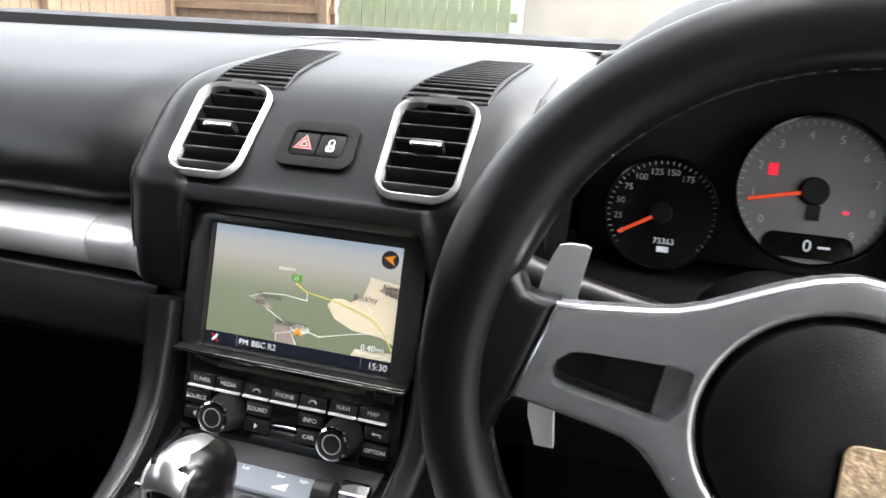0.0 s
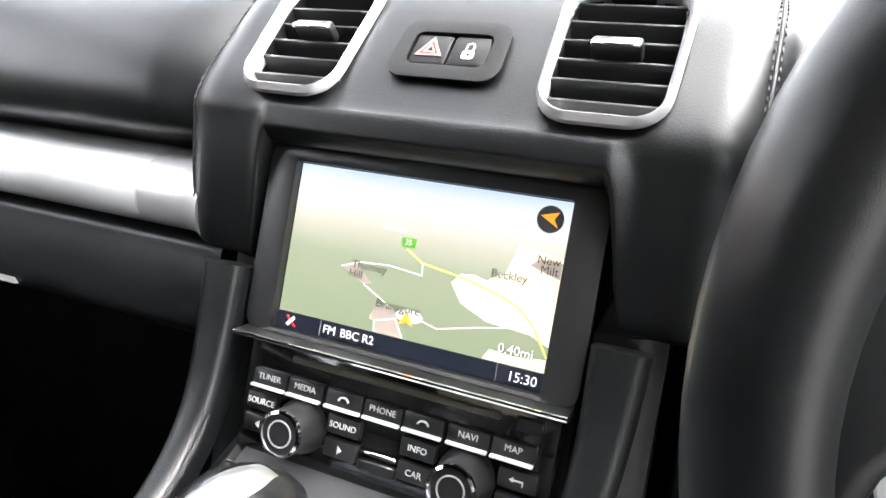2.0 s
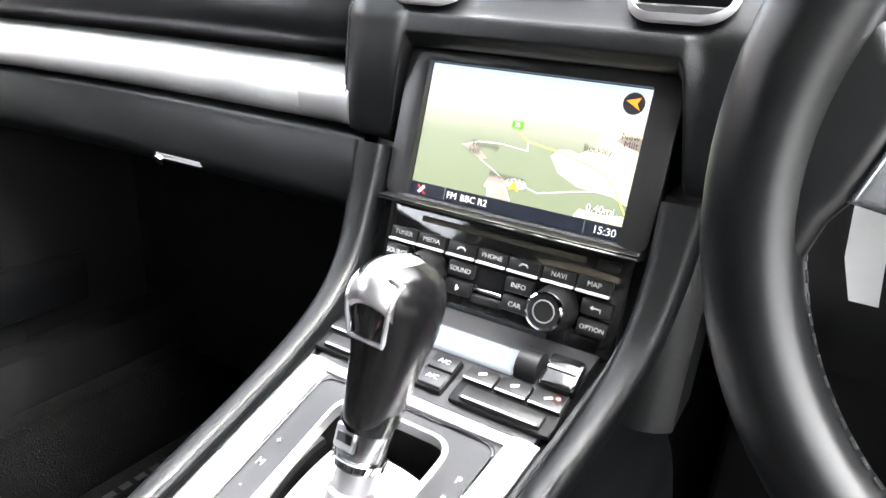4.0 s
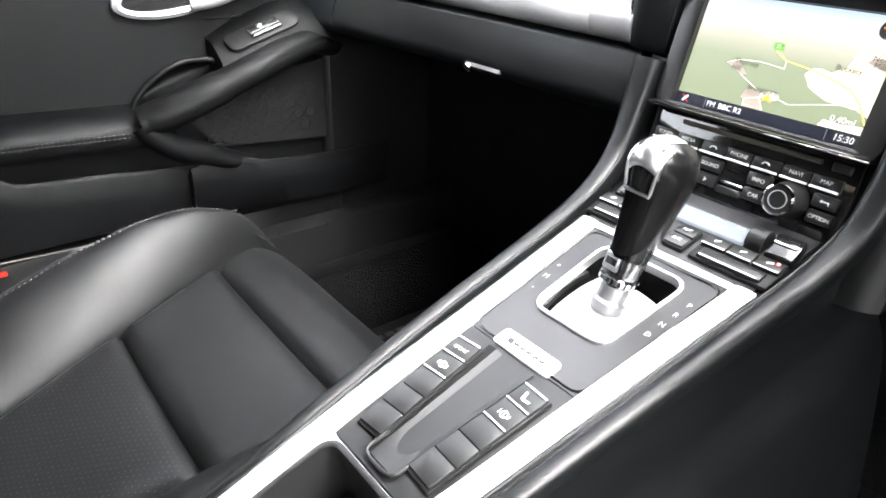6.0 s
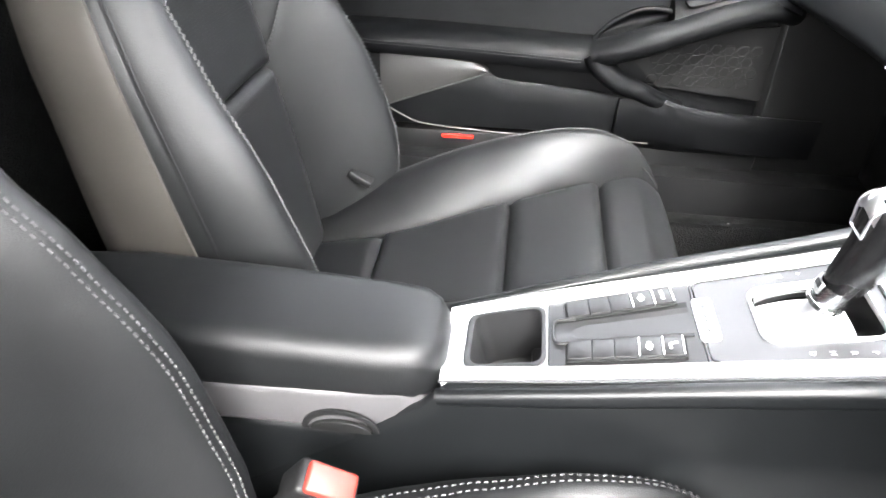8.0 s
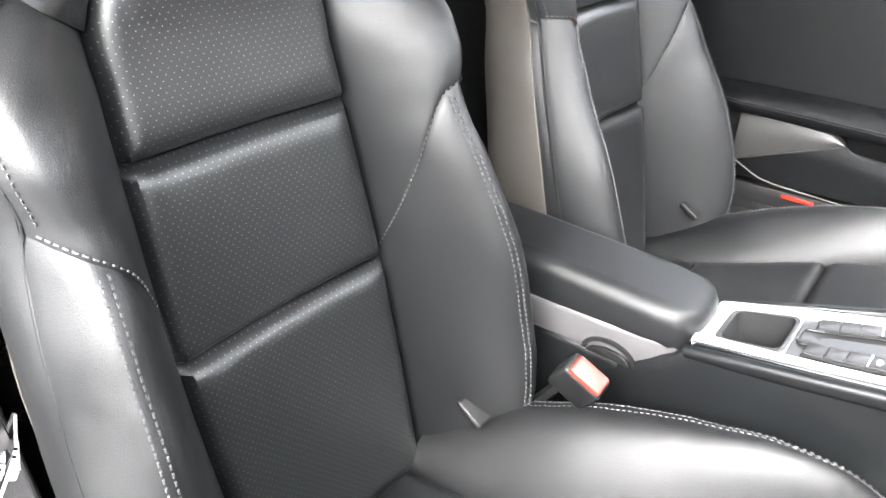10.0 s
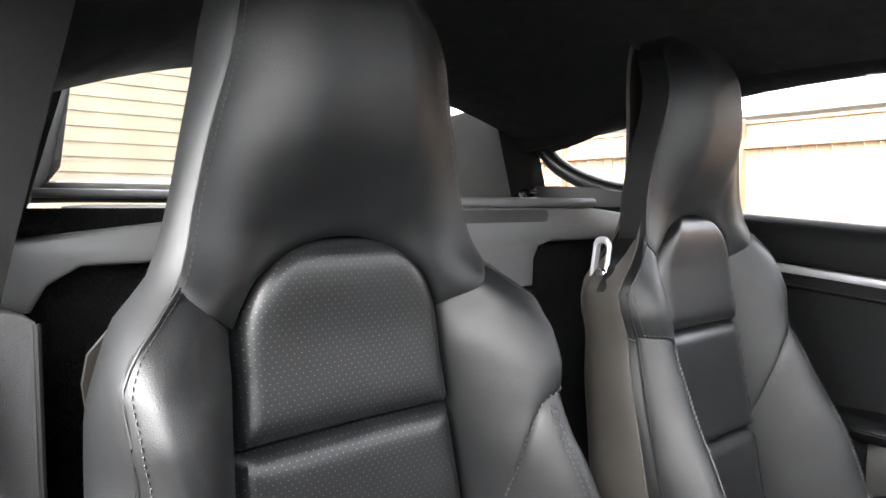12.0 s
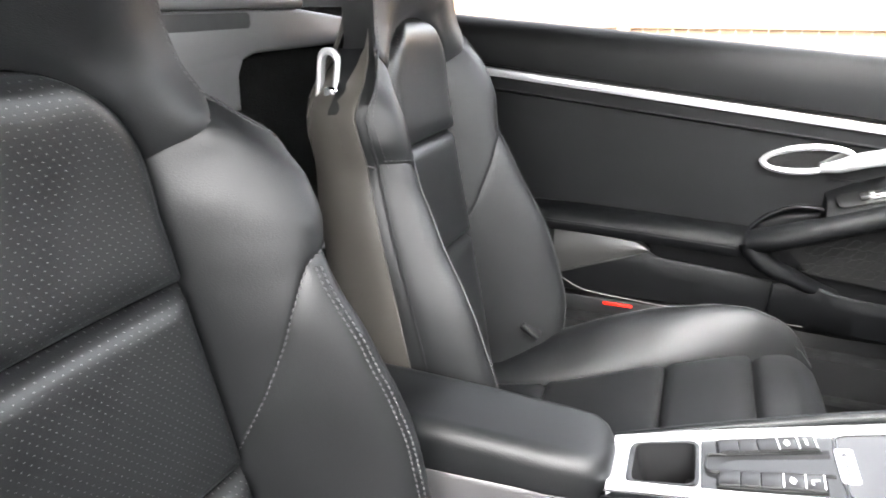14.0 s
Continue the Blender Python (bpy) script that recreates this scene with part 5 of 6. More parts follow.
# passenger pad, hollow and silver band below it
bend_p = lambda x: -0.045 * max(0.0, (-x - 0.30) / 0.45) ** 2
pad_bend = lambda x: bend_p(x) + 0.022 * max(0.0, (x + 0.215) / 0.055) ** 2
pad = smooth_profile([(0.860, 0.585), (0.846, 0.596), (0.824, 0.601), (0.810, 0.612), (0.809, 0.636), (0.824, 0.665), (0.856, 0.692), (0.92, 0.709), (1.08, 0.732), (1.30, 0.742)], 6, [(1.30, 0.69), (1.0, 0.60)])
part("passenger_pad", across(pad, xs_(-0.772, -0.205, 22) + xs_(-0.200, -0.1605, 8), pad_bend), LEATHER_SOFT, dash, "padded black leather dash top")
band = smooth_profile([(0.836, 0.590), (0.816, 0.587), (0.803, 0.578), (0.799, 0.565), (0.802, 0.552), (0.813, 0.545)], 5, [(0.86, 0.545), (0.86, 0.590)])
part("decor_band", across(band, xs_(-0.757, -0.2065, 20), bend_p), ALU, dash, "brushed silver decor band")
def band_end(x):
    k = max(0.0, (x + 0.165) / 0.02)
    return [(x, y - 0.004 * 0 - 0.012 * k, z) for y, z in band]
part("decor_band_end", loft([band_end(x) for x in xs_(-0.2052, -0.146, 8)]), SILVER, dash, "polished silver end of the band")
glove = smooth_profile([(0.85, 0.5415), (0.810, 0.5415), (0.802, 0.532), (0.794, 0.505), (0.793, 0.488), (0.808, 0.476), (0.84, 0.472)], 5, [(0.90, 0.472), (0.90, 0.5415)])
gl = part("glovebox", across(glove, xs_(-0.66, -0.141, 20), bend_p), LEATHER_SOFT, dash, "soft black glovebox lid")
part("glovebox_side", across(glove, xs_(-0.757, -0.6615, 4), bend_p), LEATHER_SOFT, dash)
part("glovebox_handle", loft([[(x, 0.800 + bend_p(x) + dy, 0.487 + dz) for dy, dz in ((0, 0.003), (-0.008, 0.002), (-0.009, -0.002), (0, -0.004))] for x in xs_(-0.382, -0.322, 4)]), SILVER, gl, "bright silver handle edge")
part("glovebox_lock", lathe([(0, 0), (0.006, 0), (0.006, 0.003), (0, 0.003)], pose(-0.378, 0.792, 0.483, 120)), CHROME, gl)
part("footwell_trim", box((-0.45, 1.02, 0.30), (0.62, 0.06, 0.42), 0.02, 2), PLASTIC, dash, "black footwell trim")
part("footwell_trim", box((0.45, 1.10, 0.30), (0.62, 0.06, 0.42), 0.02, 2), PLASTIC, dash, "black footwell trim")
part("under_tray", box((-0.45, 0.93, 0.468), (0.62, 0.16, 0.012), 0.004, 1), PLASTIC, dash)
# vents
def vent(g):
    P = pose(g * 0.0825, 0.8165, 0.6715, 45) 
    ow, oh, iw, ih = 0.0615, 0.0895, 0.0535, 0.0790
    cut(pod, plate(rounded(iw, ih, 0.012), 0.09, P @ pose(0, 0, -0.05)))
    V = part("air_vent", frame_ring([(x * (1 + 0.10 * (y / oh + 0.2)), y) for x, y in rounded(ow, oh, 0.018)], [(x * (1 + 0.10 * (y / oh + 0.2)), y) for x, y in rounded(iw, ih, 0.012)], 0.0035, P, 0.002), SILVER, dash, "air vent in a satin silver frame")
    part("vent_back", plate(rounded(iw * 1.12, ih * 1.05, 0.012), 0.002, P @ pose(0, 0, -0.036)), RUBBER, V, "dark vent throat")
    for i in range(6):
        y = -0.032 + i * 0.0128
        part("slat", box((0, y, -0.009), (iw * 1.06, 0.0016, 0.016), 0.0006, 1, Matrix.Rotation(radians(-22), 4, "X")), PLASTIC_SATIN, V).matrix_local = P
    k = part("vent_slider", box((0, 0.002, 0.0005), (0.024, 0.006, 0.012), 0.002, 2), PLASTIC_SATIN, V, "black vent slider")
    k.matrix_local = P
    ks = part("slider_chrome", box((0, -0.0005, 0.0068), (0.023, 0.0035, 0.002), 0.0008, 1), CHROME, V)
    ks.matrix_local = P
    part("vent_wheel", lathe([(0, -0.011), (0.005, -0.011), (0.006, -0.009), (0.006, 0.009), (0.005, 0.011), (0, 0.011)], P @ pose(0, 0.0445, -0.003, 0, 90)), PLASTIC, V, "ribbed black vent wheel")
    # slatted grille on the top behind it
    def top_z(y):
        return lerp([(0.846, 0.696), (0.885, 0.7112), (0.96, 0.7222), (1.08, 0.7342)], y)
    def gx(y, side):
        return g * (0.0850 + 0.10 * (y - 0.885)) + side * (0.031 - 0.06 * (y - 0.885))
    gr = part("demister_grille", sheet(lambda u, v: Vector((gx(0.858 + 0.150 * v, 2 * u - 1), 0.858 + 0.150 * v, top_z(0.858 + 0.150 * v) + 0.0006)), 4, 14, (0, 0, -0.004)), RUBBER, dash, "slatted black grille")
    for i in range(17):
        y = 0.862 + i * 0.0088
        part("slat", box(((gx(y, 1) + gx(y, -1)) / 2, y, top_z(y) + 0.0006), (gx(y, 1) - gx(y, -1) - 0.002, 0.0026, 0.0050), 0.0008, 1, Matrix.Rotation(radians(20), 4, "X")), PLASTIC, gr)
    part("grille_edge", tube([(gx(y, 1), y, top_z(y) + 0.001) for y in xs_(0.856, 1.010, 10)] + [(gx(y, -1), y, top_z(y) + 0.001) for y in xs_(1.010, 0.856, 10)], 0.0016, 6, closed=True), PLASTIC, gr)
for g in (-1, 1):
    vent(g)
# hazard switch
HZ = pose(0.0010, 0.8120, 0.6675, 45)
cut(pod, plate(rounded(0.044, 0.023, 0.005), 0.04, HZ @ pose(0, 0, -0.02)))
hz = part("hazard_panel", frame_ring([(x * (1 - 1.2 * y), y) for x, y in rounded(0.060, 0.040, 0.010)], rounded(0.043, 0.0225, 0.005), 0.002, HZ), SWITCH, dash, "satin black switch surround")
for g in (-1, 1):
    part("hazard_switch" if g < 0 else "lock_switch", box((0, 0, 0), (0.0208, 0.0205, 0.006), 0.002, 2, None), SWITCH, hz, "glossy black switch").matrix_local = HZ @ pose(g * 0.0106, 0, -0.002)
def tri(r):
    return [(r * math.cos(radians(90 + k * 120)), r * math.sin(radians(90 + k * 120))) for k in range(3)]
part("hazard_triangle", frame_ring(tri(0.0078), tri(0.0056), 0.0004, HZ @ pose(-0.0106, -0.001, 0.0012)), surface("hazard_red", (0.7, 0.06, 0.05), 0.5, bump=0), hz, "red warning triangle")
part("hazard_triangle_line", frame_ring(tri(0.0088), tri(0.0081), 0.0004, HZ @ pose(-0.0106, -0.001, 0.0012)), INK_DIM, hz)
part("hazard_triangle_line", frame_ring(tri(0.0040), tri(0.0026), 0.0004, HZ @ pose(-0.0106, -0.001, 0.0012)), INK_DIM, hz)
part("padlock_body", frame_ring(rounded(0.0062, 0.0058, 0.0016), rounded(0.0020, 0.0026, 0.0008), 0.0004, HZ @ pose(0.0106, -0.003, 0.0012)), INK, hz)
part("padlock_bow", frame_ring(rounded(0.0046, 0.0064, 0.0022), rounded(0.0032, 0.0050, 0.0015), 0.0004, HZ @ pose(0.0106, 0.0018, 0.0011)), INK, hz)

# driver's side of the dashboard
bend_d = lambda x: -0.02 * max(0.0, (x - 0.45) / 0.30) ** 2
part("driver_dash_top", across(smooth_profile([(0.905, 0.690), (0.90, 0.702), (0.92, 0.714), (1.08, 0.735), (1.30, 0.743)], 5, [(1.30, 0.69), (1.0, 0.66)]), xs_(0.1805, 0.772, 20), bend_d), LEATHER_SOFT, dash, "black leather dash top")
def hood_ring(y, k):
    out = []
    for a in range(0, 25):
        t = math.pi * a / 24
        out.append((0.337 + 0.163 * math.cos(t) * k, y, 0.630 + (0.163 * math.sin(t) ** 0.7) * k + 0.03 * (y - 0.8)))
    return out
ho, hi_ = [], []
for y, k in ((0.748, 0.97), (0.79, 1.01), (0.86, 1.02), (0.95, 0.88), (1.02, 0.70)):
    ho.append(hood_ring(y, k) + [(p[0], p[1], p[2]) for p in [(0.337 + (q[0] - 0.337) * 0.93, q[1], 0.630 + (q[2] - 0.630) * 0.92) for q in hood_ring(y, k)][::-1]])
part("instrument_hood", loft(ho), LEATHER, dash, "black leather hood over the instruments")
part("instrument_back", box((0.337, 0.885, 0.655), (0.30, 0.02, 0.18), 0.01, 2), RUBBER, dash, "black instrument recess")
part("knee_panel", across(smooth_profile([(0.86, 0.600), (0.835, 0.595), (0.815, 0.56), (0.80, 0.50), (0.82, 0.45)], 5, [(0.92, 0.45), (0.92, 0.60)]), xs_(0.141, 0.757, 16), bend_d), PLASTIC, dash, "black knee panel")

cluster = thing("instrument_cluster", pose(0, 0, 0), "three round black and grey instruments with red needles", "instruments")
def gauge(name, x, y, z, r, dial_mat, needle_deg, words, label):
    P = pose(x, y, z, 74)
    gset = part(name, lathe([(0, -0.01), (r, -0.01), (r, 0.0), (0, 0.0)], P, 40), dial_mat, cluster, label)
    part("bezel", frame_ring([(r * 1.05 * math.cos(k / 40 * math.tau), r * 1.05 * math.sin(k / 40 * math.tau)) for k in range(40)], [(r * 0.985 * math.cos(k / 40 * math.tau), r * 0.985 * math.sin(k / 40 * math.tau)) for k in range(40)], 0.006, P), GLOSS_BLACK, gset, "dark bezel ring")
    n = needle_deg
    needle = box((0, r * 0.42, 0.003), (0.0024, r * 0.84, 0.0012), 0.0004, 1)
    bmesh.ops.transform(needle, matrix=P @ Matrix.Rotation(radians(n), 4, "Z"), verts=needle.verts)
    part("needle", needle, glowing("needle_red", (1.0, 0.10, 0.03), 0.10), gset, "glowing red needle")
    part("hub", lathe([(0, 0), (r * 0.2, 0), (r * 0.17, 0.005), (0, 0.005)], P, 20), PLASTIC, gset)
    for word, ang in words:
        a = radians(ang)
        lettering("dial_number", word, r * 0.16, P @ pose(r * 0.76 * -math.sin(a), r * 0.76 * math.cos(a), 0.0008), INK, gset)
    for i in range(41):
        a = radians(130 - i * 6.5)
        t_ = box((0, r * 0.93, 0.0005), (0.0006, r * 0.06, 0.0004))
        bmesh.ops.transform(t_, matrix=P @ Matrix.Rotation(a, 4, "Z"), verts=t_.verts)
        part("tick", t_, INK, gset)
    return gset, P
DIAL = surface("grey_dial", (0.20, 0.20, 0.205), 0.45, var=0.08, bump=0.05)
tach, TP = gauge("tachometer", 0.337, 0.846, 0.664, 0.048, DIAL, 103, [(str(i), 126 - i * 29.2) for i in range(10)], "grey rev counter dial")
part("digit_window", plate([(x, y) for x, y in rounded(0.054, 0.016, 0.007)], 0.001, TP @ pose(0, -0.036, 0.0006)), GLOSS_BLACK, tach)
lettering("digit", "0", 0.011, TP @ pose(0.000, -0.036, 0.0018), glowing("digit_white", (0.8, 0.85, 0.9), 0.09), tach)
part("digit_dash", box((0, 0, 0), (0.007, 0.0015, 0.0004)), glowing("digit_white_bar", (0.8, 0.85, 0.9), 0.09), tach).matrix_local = TP @ pose(0.010, -0.036, 0.0018)
part("warning_light", box((0, 0, 0), (0.006, 0.008, 0.0004), 0.0001, 1), glowing("warning_red", (1.0, 0.02, 0.05), 0.16), tach, "glowing red warning light").matrix_local = TP @ pose(-0.026, 0.012, 0.001)
part("warning_light", box((0, 0, 0), (0.003, 0.002, 0.0004)), glowing("warning_red_small", (1.0, 0.02, 0.05), 0.35), tach).matrix_local = TP @ pose(0.020, -0.012, 0.001)
part("odometer_flag", box((0, 0, 0), (0.008, 0.010, 0.0004), 0.0001, 1), PLASTIC, tach).matrix_local = TP @ pose(0.001, -0.014, 0.001)
spd, SPP = gauge("speedometer", 0.2454, 0.848, 0.638, 0.038, GLOSS_BLACK, 121, [(str(i * 25), 121 - i * 21.7) for i in range(8)], "black speedometer dial")
lettering("mileage", "73363", 0.0058, SPP @ pose(0.004, -0.0195, 0.0012), glowing("mileage_digits", (0.8, 0.85, 0.9), 0.06), spd)
for w_, z_ in ((0.008, -0.025),):
    part("mileage_bar", box((0, 0, 0), (w_, 0.004, 0.0004)), glowing("mileage_white", (0.8, 0.85, 0.9), 0.06), spd).matrix_local = SPP @ pose(0.004, z_, 0.0012)
gauge("multi_display", 0.4286, 0.848, 0.638, 0.038, GLOSS_BLACK, -60, [], "black round display")

# ---- steering wheel ----
WH = pose(0.3114, 0.6442, 0.6037, -8)
wheel = thing("steering_wheel", WH, "black leather three-spoke steering wheel with silver spokes", "steering wheel")
RIM, GRIP = 0.1570, 0.0172
rings = []
NR = 96
for i in range(NR):
    a = i / NR * math.tau
    swell = 0.0022 * math.exp(-(min(abs(math.degrees(a) - 25), abs(math.degrees(a) - 155)) / 16) ** 2)
    c = Vector((math.cos(a), 0, math.sin(a)))
    ring = []
    for k in range(16):
        t = k / 16 * math.tau
        ring.append(c * (RIM + (GRIP + swell) * math.cos(t)) + Vector((0, (GRIP + swell) * math.sin(t), 0)))
    rings.append(ring)
part("rim", loft(rings, wrap=True), WHEEL_LEATHER, wheel, "smooth black leather rim")
ln = [Vector(((RIM - GRIP) * math.cos(a), -0.004, (RIM - GRIP) * math.sin(a))) for a in [i / 160 * math.tau for i in range(161)]]
part("stitching", stitches(ln, 0.0045, 0.0028, 0.0003, out=(0, -1, 0)), THREAD_DARK, wheel, kind="stuff")
part("airbag_cover", lathe([(0, 0.0), (0.049, 0.0), (0.0505, 0.008), (0.048, 0.018), (0.038, 0.024), (0.016, 0.027), (0, 0.027)], pose(0, 0.008, -0.005, 90), 48), PLASTIC, wheel, "black airbag cover")
part("hub_crest", plate(rounded(0.024, 0.032, 0.005), 0.002, pose(0.0130, -0.019, -0.016, 90)), surface("crest_gold", (0.42, 0.31, 0.20), 0.4, metal=0.2, var=0.4, scale=300, bump=0.5, fine=600), wheel, "small tan and gold crest plate")
part("hub_body", lathe([(0, -0.03), (0.046, -0.03), (0.058, 0.0), (0.0, 0.0)], pose(0, 0.010, -0.005, 90), 36), PLASTIC, wheel)
left = [(-0.1140, 0.0349), (-0.1000, 0.0358), (-0.0868, 0.0372), (-0.0750, 0.0384), (-0.0647, 0.0400), (-0.0540, 0.0432), (-0.0443, 0.0474), (-0.0345, 0.0520), (-0.0251, 0.0560), (-0.0160, 0.0592), (-0.0064, 0.0615), (0.0, 0.0622)]
under = [(-0.0500, -0.0480), (-0.0578, -0.0412), (-0.0620, -0.0355), (-0.0662, -0.0302), (-0.0720, -0.0244), (-0.0792, -0.0202), (-0.0920, -0.0174), (-0.1039, -0.0150), (-0.1170, -0.0126), (-0.1295, -0.0105)]
ring_ = [(0.0512 * math.cos(radians(a)), -0.005 + 0.0512 * math.sin(radians(a))) for a in range(-52, 233, 8)]
outline = left + [(-x, z) for x, z in left[-2::-1]] + [(-x, z) for x, z in under[::-1]] + ring_ + under
bm = bmesh.new()
fv = [bm.verts.new((x, -0.010, z)) for x, z in outline]
fc = bm.faces.new(fv)
r_ = bmesh.ops.extrude_face_region(bm, geom=[fc])
bmesh.ops.translate(bm, vec=(0, 0.011, 0), verts=[v for v in r_["geom"] if isinstance(v, bmesh.types.BMVert)])
bmesh.ops.recalc_face_normals(bm, faces=bm.faces)
rim_edges = [e for e in bm.edges if all(abs(v.co.y + 0.010) < 1e-6 for v in e.verts)]
bmesh.ops.bevel(bm, geom=rim_edges, offset=0.0036, segments=4, profile=0.5, affect="EDGES")
spokes = part("spokes", bm, SPOKE, wheel, "satin silver spokes in one piece with the hub ring")
for g in (-1, 1):
    win = [(-0.1128, 0.0040), (-0.1105, 0.0105), (-0.1047, 0.0148), (-0.0980, 0.0156), (-0.0600, 0.0158), (-0.0545, 0.0140), (-0.0560, -0.0010), (-0.0625, -0.0092), (-0.0690, -0.0094), (-0.1060, -0.0026), (-0.1110, -0.0010)]
    dark = [(x, z) for x, z in win if x < -0.09] + [(-0.0690, -0.0090), (-0.0655, 0.0158)]
    bright = [(-0.0685, -0.0090), (-0.0625, -0.0092), (-0.0560, -0.0010), (-0.0545, 0.0140), (-0.0600, 0.0158), (-0.0650, 0.0158)]
    rest = [(-0.152, 0.064), (-0.1345, 0.0560), (-0.1300, 0.0440), (-0.1270, 0.0372), (-0.1200, 0.0355), (-0.1123, 0.0352), (-0.1285, -0.0112), (-0.1330, -0.0180), (-0.1400, -0.0420), (-0.154, -0.060)]
    if g > 0:
        win, dark, bright, rest = [[(-x, z) for x, z in q[::-1]] for q in (win, dark, bright, rest)]
    cut(spokes, plate(win, 0.05, pose(0, 0.02, 0, 90)))
    part("spoke_window", plate(sorted(dark, key=lambda q: math.atan2(q[1] - 0.004, q[0] - g * 0.088)), 0.004, pose(0, 0.004, 0, 90)), GLOSS_BLACK, spokes, "black panel set in the spoke")
    part("spoke_recess", plate(bright, 0.003, pose(0, 0.002, 0, 90)), SPOKE, spokes, "polished recess end")
    bm = plate(rest, 0.024, pose(0, 0.014, 0, 90))
    bmesh.ops.recalc_face_normals(bm, faces=bm.faces)
    bmesh.ops.bevel(bm, geom=[e for e in bm.edges if abs(e.verts[0].co.y - e.verts[1].co.y) < 1e-5], offset=0.007, segments=4, profile=0.5, affect="EDGES")
    part("thumb_rest", bm, WHEEL_LEATHER, wheel, "padded black leather thumb rest")
    pd = part("shift_paddle", loft([[(g * x, y + dy, z) for dy in (0.0, 0.006) for x in ((a, b_) if dy == 0 else (b_, a))] for a, b_, y, z in ((0.130, 0.104, 0.032, 0.010), (0.1267, 0.1075, 0.031, 0.0291), (0.1245, 0.1060, 0.030, 0.040), (0.1205, 0.1040, 0.028, 0.0505), (0.1185, 0.1035, 0.027, 0.0545), (0.114, 0.106, 0.027, 0.0558))]), ALU, wheel, "satin silver shift paddle")
    part("paddle_tail", loft([[(g * x, y + dy, z) for dy in (0.0, 0.006) for x in ((a, b_) if dy == 0 else (b_, a))] for a, b_, y, z in ((0.127, 0.1120, 0.032, 0.0), (0.1244, 0.1115, 0.031, -0.034), (0.1195, 0.1098, 0.031, -0.049))]), ALU, pd)
part("lower_spoke", sheet(lambda u, v: Vector(((u - 0.5) * (0.050 - 0.010 * v), -0.004 + 0.006 * v, -0.050 - 0.096 * v)), 8, 10, (0, 0.008, 0)), SILVER, wheel, "satin silver lower spoke")
part("column", tube([(0, 0.02, -0.008), (0, 0.14, -0.008)], 0.048, 20), PLASTIC, wheel, "black column shroud")
for g, nm in ((-1, "wiper_stalk"), (1, "light_stalk")):
    part(nm, tube([(g * 0.04, 0.075, 0.010), (g * 0.11, 0.070, 0.026), (g * 0.150, 0.065, 0.036)], [0.009, 0.008, 0.010], 10), PLASTIC_SATIN, wheel, "black stalk")

# ---- passenger door ----
door = thing("passenger_door", pose(-0.745, 0, 0), "black leather car door panel with a silver strip, shut", "car door")
tilt = lambda y, a, b: a + (b - a) * (y + 0.10) / 0.75
def along(prof_at, ys):
    """A body drawn along y from a profile of (x, z) that may change with y."""
    return loft([[(x, y, z) for x, z in prof_at(y)] for y in ys])
ys = xs_(-0.20, 0.80, 24)
part("door_skin", along(lambda y: [(0.0, 0.20), (0.004, 0.45), (0.0, tilt(y, 0.70, 0.62)), (-0.05, tilt(y, 0.70, 0.62)), (-0.05, 0.20)], ys), DOOR_LEATHER, door, "smooth black leather door panel")
def sill_prof(y):
    t, b_ = tilt(y, 0.775, 0.712), tilt(y, 0.690, 0.612)
    return [(-0.075, t + 0.004), (-0.02, t + 0.006), (0.004, t + 0.002), (0.018, t - 0.012), (0.024, (t + b_) / 2), (0.018, b_ + 0.004), (0.0, b_), (-0.06, b_)]
part("door_sill_pad", along(sill_prof, ys), DOOR_LEATHER, door, "padded black leather window sill")
def strip_prof(y):
    t = tilt(y, 0.690, 0.611)
    return [(0.004, t - 0.003), (0.018, t - 0.004), (0.020, t - 0.011), (0.018, t - 0.019), (0.004, t - 0.020)]
part("silver_strip", along(strip_prof, ys), STRIP, door, "brushed silver door strip")
def under_prof(y):
    t = tilt(y, 0.665, 0.586)
    return [(0.002, t + 0.005), (0.013, t + 0.003), (0.012, t - 0.020), (0.006, t - 0.024), (0.0, t - 0.024)]
part("strip_edging", along(under_prof, ys), DOOR_LEATHER, door, "narrow stitched leather edging")
part("stitching", stitches([(0.0135, y, tilt(y, 0.648, 0.569)) for y in xs_(-0.15, 0.75, 60)], out=(1, 0, 0)), THREAD_DARK, door, kind="stuff")
# armrest ledge
def ledge_prof(y):
    k = min(1.0, max(0.0, (y + 0.02) / 0.12))
    t = lerp([(-0.20, 0.410), (0.11, 0.4095), (0.30, 0.4035), (0.49, 0.394)], y)
    f = lerp([(-0.20, 0.402), (0.125, 0.394), (0.30, 0.387), (0.49, 0.377)], y)
    w = 0.030 + 0.036 * k
    return [(0.0, t + 0.002), (w * 0.30, t), (w * 0.62, t - 0.001), (w * 0.86, (t + f) / 2), (w, f - 0.002), (w * 1.01, f - 0.008), (w * 0.98, f - 0.022), (w * 0.90, f - 0.029), (w * 0.6, f - 0.032), (0.0, f - 0.032)]
lg = part("armrest_ledge", along(ledge_prof, xs_(-0.18, 0.480, 30)), DOOR_LEATHER, door, "black leather armrest ledge")
for dz in (0.0, -0.005):
    part("stitching", stitches([(ledge_prof(y)[5][0] + 0.0006, y, ledge_prof(y)[5][1] + 0.003 + dz) for y in xs_(-0.15, 0.465, 50)], 0.0036, 0.0024, 0.0003, out=(1, 0, 0.2)), THREAD_DARK, lg, kind="stuff")
